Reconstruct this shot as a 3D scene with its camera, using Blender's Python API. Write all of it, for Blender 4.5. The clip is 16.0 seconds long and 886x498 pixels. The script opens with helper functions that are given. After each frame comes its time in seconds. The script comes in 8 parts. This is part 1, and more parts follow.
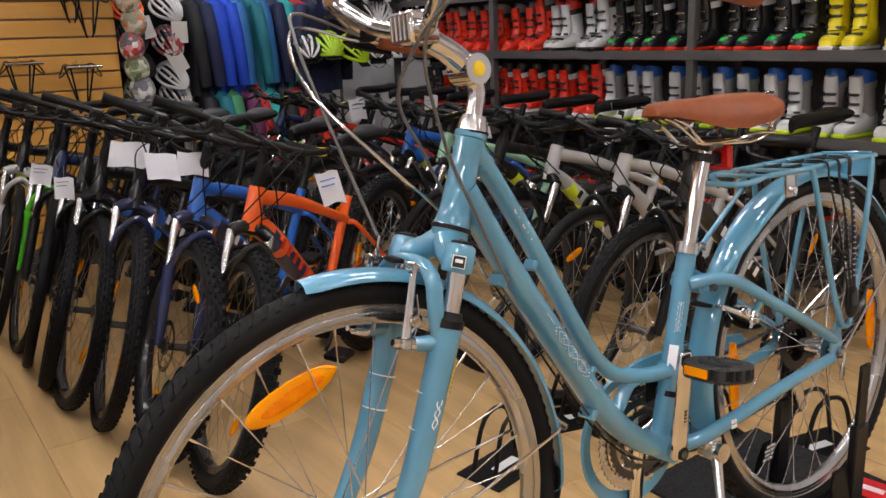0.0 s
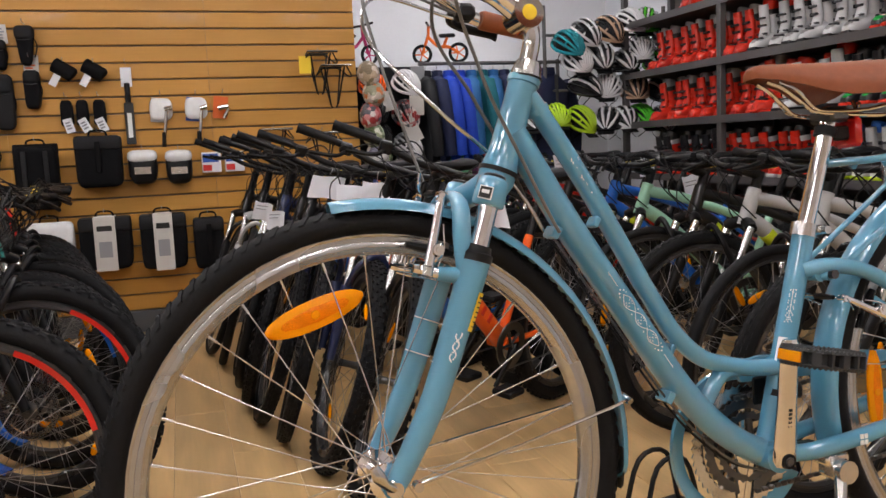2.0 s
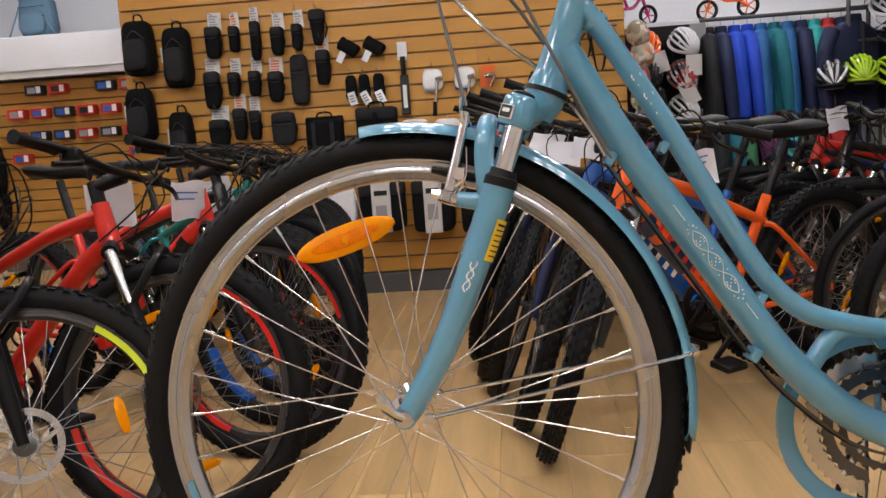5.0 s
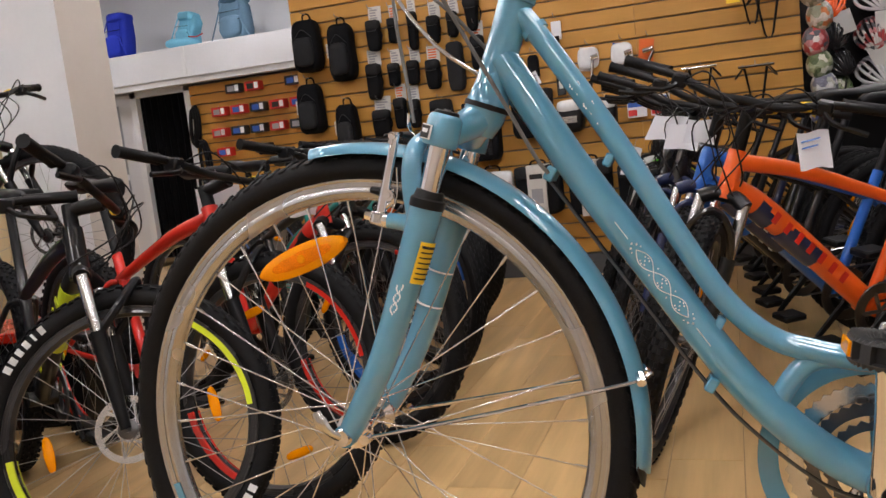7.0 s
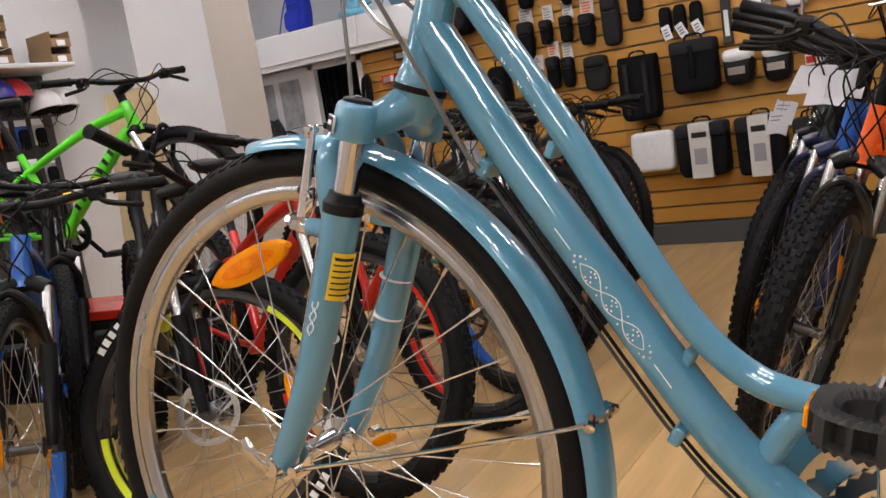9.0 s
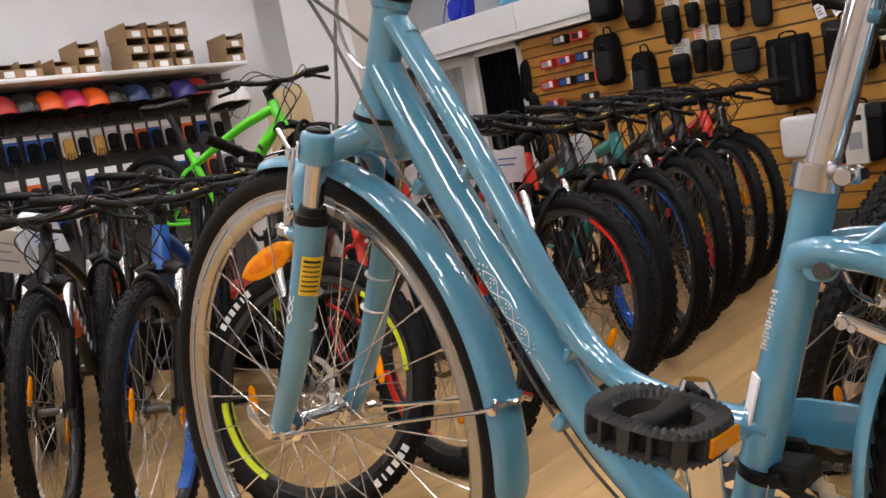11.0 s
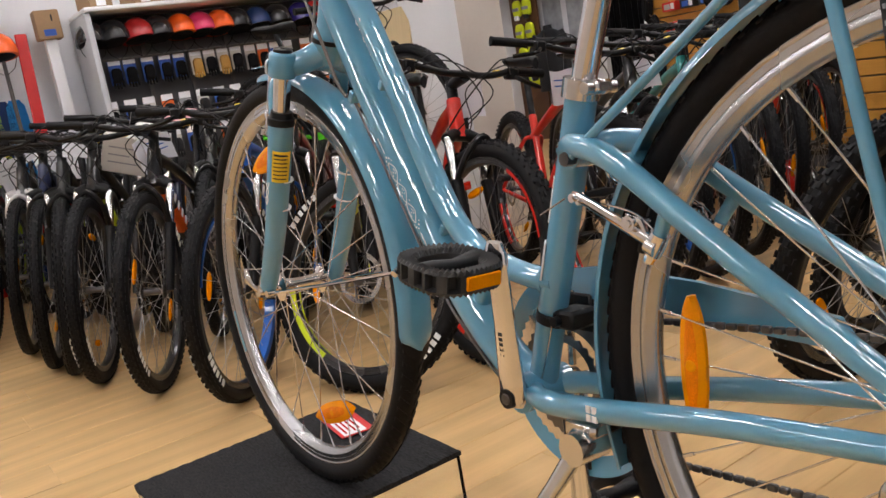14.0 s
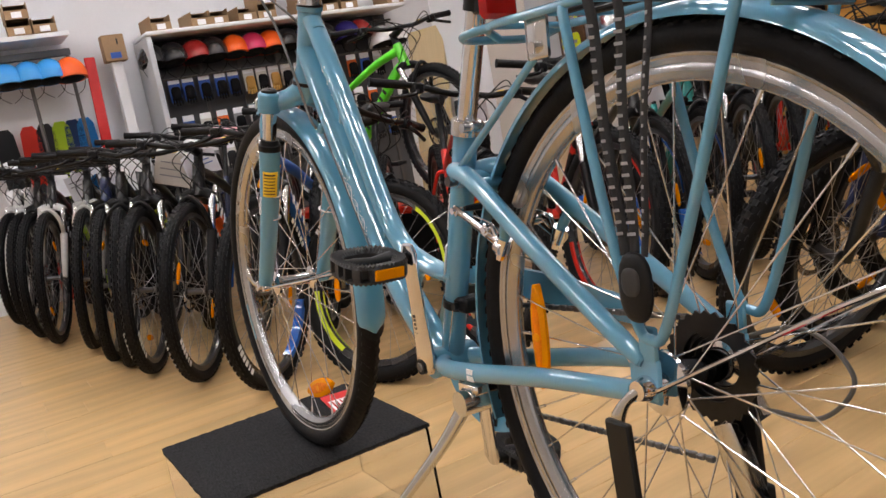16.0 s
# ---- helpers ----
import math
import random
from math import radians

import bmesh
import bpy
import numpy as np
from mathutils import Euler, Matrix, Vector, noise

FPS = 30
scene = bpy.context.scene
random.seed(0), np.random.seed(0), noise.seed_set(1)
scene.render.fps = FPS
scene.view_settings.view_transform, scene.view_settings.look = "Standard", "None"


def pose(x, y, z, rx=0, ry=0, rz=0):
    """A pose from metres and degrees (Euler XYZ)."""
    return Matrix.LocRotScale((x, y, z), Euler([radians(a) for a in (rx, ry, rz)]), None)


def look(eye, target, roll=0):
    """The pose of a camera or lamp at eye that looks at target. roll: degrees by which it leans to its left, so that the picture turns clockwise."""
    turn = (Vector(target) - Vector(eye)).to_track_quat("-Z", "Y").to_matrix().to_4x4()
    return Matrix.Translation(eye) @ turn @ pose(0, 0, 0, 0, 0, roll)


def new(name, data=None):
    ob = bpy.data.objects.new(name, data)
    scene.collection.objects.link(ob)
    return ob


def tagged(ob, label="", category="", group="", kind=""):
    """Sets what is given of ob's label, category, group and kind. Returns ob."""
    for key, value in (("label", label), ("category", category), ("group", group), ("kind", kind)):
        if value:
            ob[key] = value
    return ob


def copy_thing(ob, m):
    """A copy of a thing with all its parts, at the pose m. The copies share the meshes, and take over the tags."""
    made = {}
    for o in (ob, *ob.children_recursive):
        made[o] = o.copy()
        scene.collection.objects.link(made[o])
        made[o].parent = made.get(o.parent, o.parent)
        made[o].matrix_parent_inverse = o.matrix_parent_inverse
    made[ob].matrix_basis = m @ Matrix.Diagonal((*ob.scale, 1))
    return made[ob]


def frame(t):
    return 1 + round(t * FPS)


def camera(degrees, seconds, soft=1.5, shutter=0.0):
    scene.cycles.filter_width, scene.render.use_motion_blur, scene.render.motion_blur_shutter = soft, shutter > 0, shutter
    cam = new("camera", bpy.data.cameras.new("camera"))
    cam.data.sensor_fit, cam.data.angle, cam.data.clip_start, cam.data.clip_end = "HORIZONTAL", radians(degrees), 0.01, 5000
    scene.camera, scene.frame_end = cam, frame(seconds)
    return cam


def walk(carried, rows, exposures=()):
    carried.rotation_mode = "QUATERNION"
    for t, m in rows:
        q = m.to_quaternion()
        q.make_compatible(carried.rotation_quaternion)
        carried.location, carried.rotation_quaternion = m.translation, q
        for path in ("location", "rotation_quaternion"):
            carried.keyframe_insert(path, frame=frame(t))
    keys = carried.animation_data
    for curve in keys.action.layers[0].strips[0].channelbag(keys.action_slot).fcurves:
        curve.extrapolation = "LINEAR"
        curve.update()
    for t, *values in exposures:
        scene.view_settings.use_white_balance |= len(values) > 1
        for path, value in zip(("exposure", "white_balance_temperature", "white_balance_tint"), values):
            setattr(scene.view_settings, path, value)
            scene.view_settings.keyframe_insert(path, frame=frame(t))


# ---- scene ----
cam = camera(55.4, 16.0)

PATH = [
    (0, (-0.472, -0.908, 1.251), (0.634, 0.682, 0.752), -1.9),
    (0.5, (-0.39, -0.958, 1.196), (0.585, 0.729, 0.747), -2.1),
    (1, (-0.311, -0.998, 1.137), (0.544, 0.773, 0.769), -1.7),
    (1.5, (-0.264, -1.03, 1.075), (0.455, 0.817, 0.804), -1.4),
    (2, (-0.224, -1.068, 1.023), (0.356, 0.831, 0.78), -2.5),
    (2.5, (-0.183, -1.089, 0.989), (0.333, 0.826, 0.732), -3.3),
    (3, (-0.133, -1.115, 0.969), (0.271, 0.83, 0.736), -3.9),
    (3.5, (-0.061, -1.115, 0.947), (0.241, 0.85, 0.73), -3.5),
    (4, (0.02, -1.111, 0.935), (0.15, 0.871, 0.698), -3.7),
    (4.2, (0.047, -1.103, 0.931), (0.096, 0.881, 0.686), -3.7),
    (6.3, (0.35, -1.006, 0.946), (-0.111, 0.922, 0.682), -5.5),
    (6.5, (0.39, -0.998, 0.954), (-0.139, 0.913, 0.689), -5.9),
    (7, (0.478, -0.979, 0.956), (-0.185, 0.889, 0.688), -6.5),
    (7.5, (0.53, -0.943, 0.959), (-0.189, 0.904, 0.688), -7.0),
    (8, (0.582, -0.877, 0.96), (-0.223, 0.932, 0.677), -7.3),
    (8.5, (0.629, -0.793, 0.954), (-0.343, 0.929, 0.659), -8.3),
    (9, (0.682, -0.704, 0.949), (-0.41, 0.944, 0.648), -9.1),
    (9.5, (0.732, -0.666, 0.943), (-0.438, 0.932, 0.662), -9.9),
    (10, (0.811, -0.652, 0.954), (-0.487, 0.844, 0.677), -10.3),
    (10.2, (0.847, -0.644, 0.954), (-0.496, 0.812, 0.676), -10.4),
    (12.3, (1.138, -0.655, 0.939), (-0.359, 0.634, 0.631), -9.1),
    (12.5, (1.16, -0.645, 0.928), (-0.36, 0.612, 0.597), -8.9),
    (13, (1.225, -0.622, 0.915), (-0.351, 0.555, 0.555), -8.9),
    (13.5, (1.292, -0.6, 0.909), (-0.326, 0.516, 0.539), -9.5),
    (14, (1.349, -0.599, 0.899), (-0.284, 0.489, 0.509), -9.7),
    (14.5, (1.401, -0.594, 0.895), (-0.222, 0.504, 0.496), -10.0),
    (15, (1.479, -0.591, 0.9), (-0.172, 0.468, 0.507), -10.3),
    (15.5, (1.577, -0.586, 0.905), (-0.114, 0.416, 0.536), -10.8),
    (16, (1.684, -0.587, 0.911), (-0.032, 0.379, 0.562), -10.5),
]
walk(cam, [(t, look(eye, target, roll)) for t, eye, target, roll in PATH])

# ---- world and light ----
world = bpy.data.worlds.new("shop_world")
scene.world = world
world.use_nodes = True
world.node_tree.nodes["Background"].inputs[0].default_value = (0.8, 0.85, 1.0, 1)
world.node_tree.nodes["Background"].inputs[1].default_value = 0.1

CEILING = 2.95


# ---- materials ----
def mat(name, color=(0.5, 0.5, 0.5), rough=0.5, metal=0.0, grain=0.0, scale=60.0, bump=0.0, coat=0.0, stain=0.0,
        emit=0.0, trans=0.0, ior=1.45, stretch=(1, 1, 1), random_tone=0.0, spec=0.5):
    """A node material: base colour varied by fine grain and broad stains, roughness varied alike, and a fine relief."""
    m = bpy.data.materials.new(name)
    m.use_nodes = True
    nt = m.node_tree
    b = nt.nodes["Principled BSDF"]
    b.inputs["Base Color"].default_value = (*color, 1)
    b.inputs["Roughness"].default_value = rough
    b.inputs["Metallic"].default_value = metal
    b.inputs["Coat Weight"].default_value = coat
    b.inputs["Specular IOR Level"].default_value = spec
    b.inputs["Coat Roughness"].default_value = 0.03
    b.inputs["Transmission Weight"].default_value = trans
    b.inputs["IOR"].default_value = ior
    if emit:
        b.inputs["Emission Color"].default_value = (*color, 1)
        b.inputs["Emission Strength"].default_value = emit
    if grain or stain or bump or random_tone:
        co = nt.nodes.new("ShaderNodeTexCoord")
        mp = nt.nodes.new("ShaderNodeMapping")
        mp.inputs["Scale"].default_value = stretch
        nt.links.new(co.outputs["Object"], mp.inputs["Vector"])
        fine = nt.nodes.new("ShaderNodeTexNoise")
        fine.inputs["Scale"].default_value = scale
        fine.inputs["Detail"].default_value = 4
        nt.links.new(mp.outputs[0], fine.inputs["Vector"])
        broad = nt.nodes.new("ShaderNodeTexNoise")
        broad.inputs["Scale"].default_value = scale / 14
        broad.inputs["Detail"].default_value = 2
        nt.links.new(mp.outputs[0], broad.inputs["Vector"])
        tone = nt.nodes.new("ShaderNodeMath")
        tone.operation = "MULTIPLY_ADD"
        nt.links.new(fine.outputs[0], tone.inputs[0])
        tone.inputs[1].default_value = 2 * grain
        tone.inputs[2].default_value = 1 - grain
        tone2 = nt.nodes.new("ShaderNodeMath")
        tone2.operation = "MULTIPLY_ADD"
        nt.links.new(broad.outputs[0], tone2.inputs[0])
        tone2.inputs[1].default_value = 2 * stain
        tone2.inputs[2].default_value = 1 - stain
        both = nt.nodes.new("ShaderNodeMath")
        both.operation = "MULTIPLY"
        nt.links.new(tone.outputs[0], both.inputs[0])
        nt.links.new(tone2.outputs[0], both.inputs[1])
        last = both
        if random_tone:
            info = nt.nodes.new("ShaderNodeObjectInfo")
            shift = nt.nodes.new("ShaderNodeVectorMath")
            shift.operation = "SCALE"
            shift.inputs[0].default_value = (31, 47, 13)
            nt.links.new(info.outputs["Random"], shift.inputs["Scale"])
            nt.links.new(shift.outputs[0], mp.inputs["Location"])
            r = nt.nodes.new("ShaderNodeMath")
            r.operation = "MULTIPLY_ADD"
            nt.links.new(info.outputs["Random"], r.inputs[0])
            r.inputs[1].default_value = 2 * random_tone
            r.inputs[2].default_value = 1 - random_tone
            last = nt.nodes.new("ShaderNodeMath")
            last.operation = "MULTIPLY"
            nt.links.new(both.outputs[0], last.inputs[0])
            nt.links.new(r.outputs[0], last.inputs[1])
        mix = nt.nodes.new("ShaderNodeVectorMath")
        mix.operation = "SCALE"
        mix.inputs[0].default_value = color
        nt.links.new(last.outputs[0], mix.inputs["Scale"])
        nt.links.new(mix.outputs[0], b.inputs["Base Color"])
        rr = nt.nodes.new("ShaderNodeMath")
        rr.operation = "MULTIPLY_ADD"
        nt.links.new(broad.outputs[0], rr.inputs[0])
        rr.inputs[1].default_value = 0.25 * rough
        rr.inputs[2].default_value = 0.875 * rough
        nt.links.new(rr.outputs[0], b.inputs["Roughness"])
        if bump:
            bp = nt.nodes.new("ShaderNodeBump")
            bp.inputs["Strength"].default_value = 1.0
            bp.inputs["Distance"].default_value = bump
            nt.links.new(fine.outputs[0], bp.inputs["Height"])
            nt.links.new(bp.outputs[0], b.inputs["Normal"])
    return m


def paint(name, color, coat=0.8, rough=0.4, spec=0.25):
    return mat(name, color, rough, 0.0, 0.03, 300, 0.0, coat, 0.05, spec=spec)


BLUE = paint("sky_blue_lacquer", (0.084, 0.285, 0.43), 1.0, 0.4, 0.3)
BLUE.node_tree.nodes["Principled BSDF"].inputs["Coat IOR"].default_value = 1.8
BLUE.node_tree.nodes["Principled BSDF"].inputs["Coat Roughness"].default_value = 0.012
RUBBER = mat("tyre_rubber", (0.006, 0.006, 0.007), 0.6, 0, 0.25, 220, 0.0006, 0, 0.2, spec=0.2)
RUBBER_KNOB = mat("knobbly_rubber", (0.007, 0.007, 0.008), 0.65, 0, 0.3, 160, 0.0006, 0, 0.2, spec=0.2)
CHROME = mat("chrome", (0.72, 0.72, 0.74), 0.07, 1, 0.02, 90, 0, 0, 0.05)
ALLOY = mat("brushed_alloy", (0.6, 0.6, 0.6), 0.2, 1, 0.05, 120, 0.0001, 0, 0.06)
RIM = mat("machined_rim_alloy", (0.46, 0.465, 0.48), 0.27, 1, 0.06, 90, 0, 0, 0.1)
STEEL_DARK = mat("dark_steel", (0.12, 0.12, 0.125), 0.35, 1, 0.1, 150, 0, 0, 0.1)
BLACK_PL = mat("black_plastic", (0.007, 0.007, 0.008), 0.45, 0, 0.1, 200, 0.0002, 0, 0.1, spec=0.25)
BLACK_MATT = mat("matt_black_paint", (0.007, 0.007, 0.008), 0.38, 0, 0.05, 200, 0, 0.12, 0.1, spec=0.2)
GREY_PL = mat("grey_plastic", (0.035, 0.035, 0.036), 0.5, 0, 0.12, 200, 0.0003, 0, 0.15, spec=0.3)
LEATHER = mat("brown_leather", (0.225, 0.062, 0.022), 0.46, 0, 0.2, 70, 0.0006, 0.0, 0.2, spec=0.35)
AMBER = mat("amber_reflector", (0.95, 0.33, 0.0), 0.2, 0, 0.12, 400, 0.0002, 0.12, 0.1, trans=0.15, spec=0.1)
RED_LENS = mat("red_reflector", (0.55, 0.01, 0.01), 0.2, 0, 0.1, 400, 0.0006, 0.5, 0.05)
WHITE_PRINT = mat("white_print", (0.75, 0.77, 0.78), 0.5)
YELLOW_PRINT = mat("yellow_print", (0.85, 0.6, 0.03), 0.45)
BLACK_PRINT = mat("black_print", (0.012, 0.012, 0.012), 0.5)
PAPER = mat("white_paper", (0.84, 0.84, 0.88), 0.7, 0, 0.02, 30, 0, 0, 0.04)
PINK_PAPER = mat("pink_paper", (0.8, 0.45, 0.5), 0.7)
PRINT_BLUE = mat("blue_print", (0.05, 0.16, 0.5), 0.5)
GREY_PRINT = mat("grey_print", (0.3, 0.3, 0.32), 0.6)
CABLE = mat("cable_housing", (0.12, 0.115, 0.11), 0.4, 0, 0.05, 100)
CARPET = mat("black_ribbed_carpet", (0.03, 0.03, 0.032), 0.95, 0, 0.95, 170, 0.006, 0, 0.3, stretch=(0.5, 1.8, 1), spec=0.15)
SPOKE = mat("spoke_steel", (0.68, 0.68, 0.7), 0.25, 1, 0.05, 90)
WALL_WHITE = mat("white_wall_paint", (0.72, 0.73, 0.76), 0.75, 0, 0.03, 40, 0.0004, 0, 0.05)
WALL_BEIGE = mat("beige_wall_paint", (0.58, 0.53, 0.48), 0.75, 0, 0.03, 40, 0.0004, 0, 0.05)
CEIL_WHITE = mat("ceiling_paint", (0.62, 0.62, 0.61), 0.8, 0, 0.03, 30, 0.0003, 0, 0.04)
SPOKE_GREY = mat("grey_spoke_steel", (0.34, 0.34, 0.35), 0.3, 1, 0.05, 90)
RIM_DARK = mat("dark_anodised_rim", (0.025, 0.025, 0.027), 0.28, 0, 0.1, 90, 0, 0.3, 0.1)
SHELF_WHITE = mat("white_shelf_board", (0.75, 0.76, 0.78), 0.45, 0, 0.02, 60, 0, 0, 0.04)
DARK_GREY = mat("dark_grey_laminate", (0.07, 0.072, 0.078), 0.5, 0, 0.06, 60, 0, 0, 0.1)
BLACK_FABRIC = mat("black_fabric", (0.005, 0.005, 0.006), 0.8, 0, 0.35, 260, 0.0012, 0, 0.25, spec=0.15)
LAMP = mat("lamp_diffuser", (0.97, 0.935, 0.95), 0.5, emit=32.0)


# ---- mesh tools ----
def part(name, bm, material, parent=None, label="", smooth=True, kind=""):
    """Links a bmesh as one mesh object, under a thing or a part where one is given."""
    me = bpy.data.meshes.new(name)
    bm.normal_update()
    bm.to_mesh(me)
    bm.free()
    return part_of(name, me, material, parent, label, smooth, kind)


def part_of(name, me, material, parent=None, label="", smooth=True, kind=""):
    for m in (material if isinstance(material, (list, tuple)) else [material]):
        me.materials.append(m)
    if smooth:
        me.shade_smooth()
        me.set_sharp_from_angle(angle=radians(40))
    ob = new(name, me)
    if parent is not None:
        ob.parent = parent
    return tagged(ob, label, kind=kind)


def again(name, source, parent, m=None):
    """Another object on the same mesh as source."""
    ob = new(name, source.data)
    ob.parent = parent
    if m is not None:
        ob.matrix_basis = m
    return ob


def thing(name, label, category, m=None, group="", kind=""):
    """An Empty at the base of a thing, which parents its parts."""
    ob = new(name)
    ob.empty_display_size = 0.05
    if m is not None:
        ob.matrix_basis = m
    return tagged(ob, label, category, group, kind)


def smooth_line(pts, n=8):
    """A smooth line through points (Catmull-Rom)."""
    p = [Vector(q) for q in pts]
    p = [2 * p[0] - p[1], *p, 2 * p[-1] - p[-2]]
    out = []
    for i in range(1, len(p) - 2):
        for k in range(n):
            u = k / n
            a, b, c, d = p[i - 1], p[i], p[i + 1], p[i + 2]
            out.append(0.5 * (2 * b + (c - a) * u + (2 * a - 5 * b + 4 * c - d) * u * u + (3 * b - a - 3 * c + d) * u ** 3))
    out.append(p[-2])
    return out


def sweep(bm, pts, radius, sides=10, flat=1.0, caps=True, up=(0, 1, 0), mat_index=0):
    """A tube along points. radius: one, or one for each point. flat: width along up against the other width."""
    pts = [Vector(p) for p in pts]
    n = len(pts)
    radii = radius if isinstance(radius, (list, tuple)) else [radius] * n
    if len(radii) != n:
        radii = [radii[0] + (radii[-1] - radii[0]) * i / (n - 1) if len(radii) == 2 else
                 float(np.interp(i / (n - 1) * (len(radii) - 1), range(len(radii)), radii)) for i in range(n)]
    rings = []
    side = None
    for i, p in enumerate(pts):
        d = (pts[min(i + 1, n - 1)] - pts[max(i - 1, 0)]).normalized()
        s = Vector(up) if side is None else side
        s = s - d * s.dot(d)
        if s.length < 1e-4:
            s = d.orthogonal()
        side = s.normalized()
        other = d.cross(side)
        rings.append([bm.verts.new(p + radii[i] * (flat * math.cos(a) * side + math.sin(a) * other))
                      for a in (2 * math.pi * k / sides for k in range(sides))])
    for a, b in zip(rings, rings[1:]):
        for k in range(sides):
            bm.faces.new((a[k], a[(k + 1) % sides], b[(k + 1) % sides], b[k])).material_index = mat_index
    if caps:
        bm.faces.new(rings[0][::-1]).material_index = mat_index
        bm.faces.new(rings[-1]).material_index = mat_index
    return rings


def tube(pts, radius, sides=10, flat=1.0, up=(0, 1, 0)):
    bm = bmesh.new()
    sweep(bm, pts, radius, sides, flat, True, up)
    return bm


def lathe(bm, profile, center=(0, 0, 0), axis="y", steps=48, closed=True, mat_index=0, start=0.0, turn=2 * math.pi):
    """Turns a profile of (radius, height along the axis) about an axis."""
    c = Vector(center)
    full = abs(turn - 2 * math.pi) < 1e-6
    rings = []
    for i in range(steps if full else steps + 1):
        a = start + turn * i / steps
        ca, sa = math.cos(a), math.sin(a)
        ring = []
        for r, h in profile:
            v = {"y": (r * ca, h, r * sa), "z": (r * ca, r * sa, h), "x": (h, r * ca, r * sa)}[axis]
            ring.append(bm.verts.new(c + Vector(v)))
        rings.append(ring)
    m = len(profile)
    count = len(rings)
    for i in range(count if full else count - 1):
        a, b = rings[i], rings[(i + 1) % count]
        for k in range(m if closed else m - 1):
            bm.faces.new((a[k], a[(k + 1) % m], b[(k + 1) % m], b[k])).material_index = mat_index
    bmesh.ops.recalc_face_normals(bm, faces=bm.faces)
    return rings


def box(bm, lo, hi, bevel=0.0, m=None, mat_index=0, segments=1):
    """A box between two corners, with bevelled edges, moved by m."""
    lo, hi = Vector(lo), Vector(hi)
    made = bmesh.ops.create_cube(bm, size=1.0, matrix=Matrix.Translation((lo + hi) / 2) @ Matrix.Diagonal((*(hi - lo), 1)))
    verts = made["verts"]
    faces = {f for v in verts for f in v.link_faces}
    if bevel:
        edges = list({e for v in verts for e in v.link_edges})
        r = bmesh.ops.bevel(bm, geom=edges, offset=bevel, segments=segments, affect="EDGES", profile=0.5)
        faces = {f for f in r["faces"]} | {f for f in faces if f.is_valid}
        verts = list({v for f in faces for v in f.verts})
    for f in faces:
        f.material_index = mat_index
    if m is not None:
        bmesh.ops.transform(bm, matrix=m, verts=verts)
    return verts


def boxed(lo, hi, bevel=0.0, m=None, segments=1):
    bm = bmesh.new()
    box(bm, lo, hi, bevel, m, 0, segments)
    return bm


def blob(bm, m, u=12, v=8, power=1.0, mat_index=0):
    """A rounded ellipsoid in the unit cube, moved by m; power below 1 makes it boxier."""
    made = bmesh.ops.create_uvsphere(bm, u_segments=u, v_segments=v, radius=1.0)
    for w in made["verts"]:
        w.co = Vector([math.copysign(abs(c) ** power, c) for c in w.co])
    faces = {f for w in made["verts"] for f in w.link_faces}
    for f in faces:
        f.material_index = mat_index
    bmesh.ops.transform(bm, matrix=m, verts=made["verts"])
    return made["verts"]


def along(a, b, s=1.0):
    """A pose at a whose z axis points to b."""
    a, b = Vector(a), Vector(b)
    return Matrix.Translation(a) @ (b - a).to_track_quat("Z", "Y").to_matrix().to_4x4()

# ---- the room ----
WALL_Y, WALL_XR, WALL_XL, WALL_YB = 4.22, 3.25, -4.75, -4.2


def wall(name, lo, hi, material, label):
    return tagged(part(name, boxed(lo, hi), material, None, label, False), category="wall", kind="structure")


tagged(part("ceiling", boxed((-7.4, WALL_YB - 0.2, CEILING), (WALL_XR + 0.2, 7.2, CEILING + 0.15)), CEIL_WHITE, None,
            "white painted shop ceiling", False), category="ceiling", kind="structure")
wall("wall_east", (WALL_XR, WALL_YB, 0), (WALL_XR + 0.15, 5.4, CEILING), WALL_WHITE, "white painted wall behind the ski boot rack")
wall("wall_south", (WALL_XL - 0.15, WALL_YB - 0.15, 0), (WALL_XR + 0.15, WALL_YB, CEILING), WALL_BEIGE, "plain beige painted wall closing the shop")
wall("wall_west", (WALL_XL - 0.15, WALL_YB, 0), (WALL_XL, 3.3, CEILING), WALL_WHITE, "white painted wall behind the helmet display")
wall("wall_north_west", (-7.2, 3.15, 0), (WALL_XL - 0.15, 3.3, CEILING), WALL_WHITE, "white painted wall of the back room")
wall("wall_far_west", (-7.35, 3.15, 0), (-7.2, 7.05, CEILING), WALL_WHITE, "white painted side wall of the back room")
wall("wall_north", (-2.17, 5.4, 0), (WALL_XR + 0.15, 5.55, CEILING), WALL_WHITE, "white painted wall of the back of the shop")
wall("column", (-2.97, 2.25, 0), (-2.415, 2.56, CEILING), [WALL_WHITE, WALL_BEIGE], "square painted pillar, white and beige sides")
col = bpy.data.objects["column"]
# the +x side takes the darker beige material, the other sides white
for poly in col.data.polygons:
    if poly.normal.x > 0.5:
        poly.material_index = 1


# ---- the light-blue city bicycle on its display plinth ----
city = thing("city_bicycle", "light blue step-through city bicycle with brown leather saddle and rear rack", "bicycle",
             pose(0, -0.007, 0.5935, -5.2, 0, 1.1))
R_TYRE = 0.354


def L(*pts):
    """Points of the bicycle's own plane: x back from the front axle, z up from it."""
    return [(x, y, z - 0.6) for x, y, z in pts]


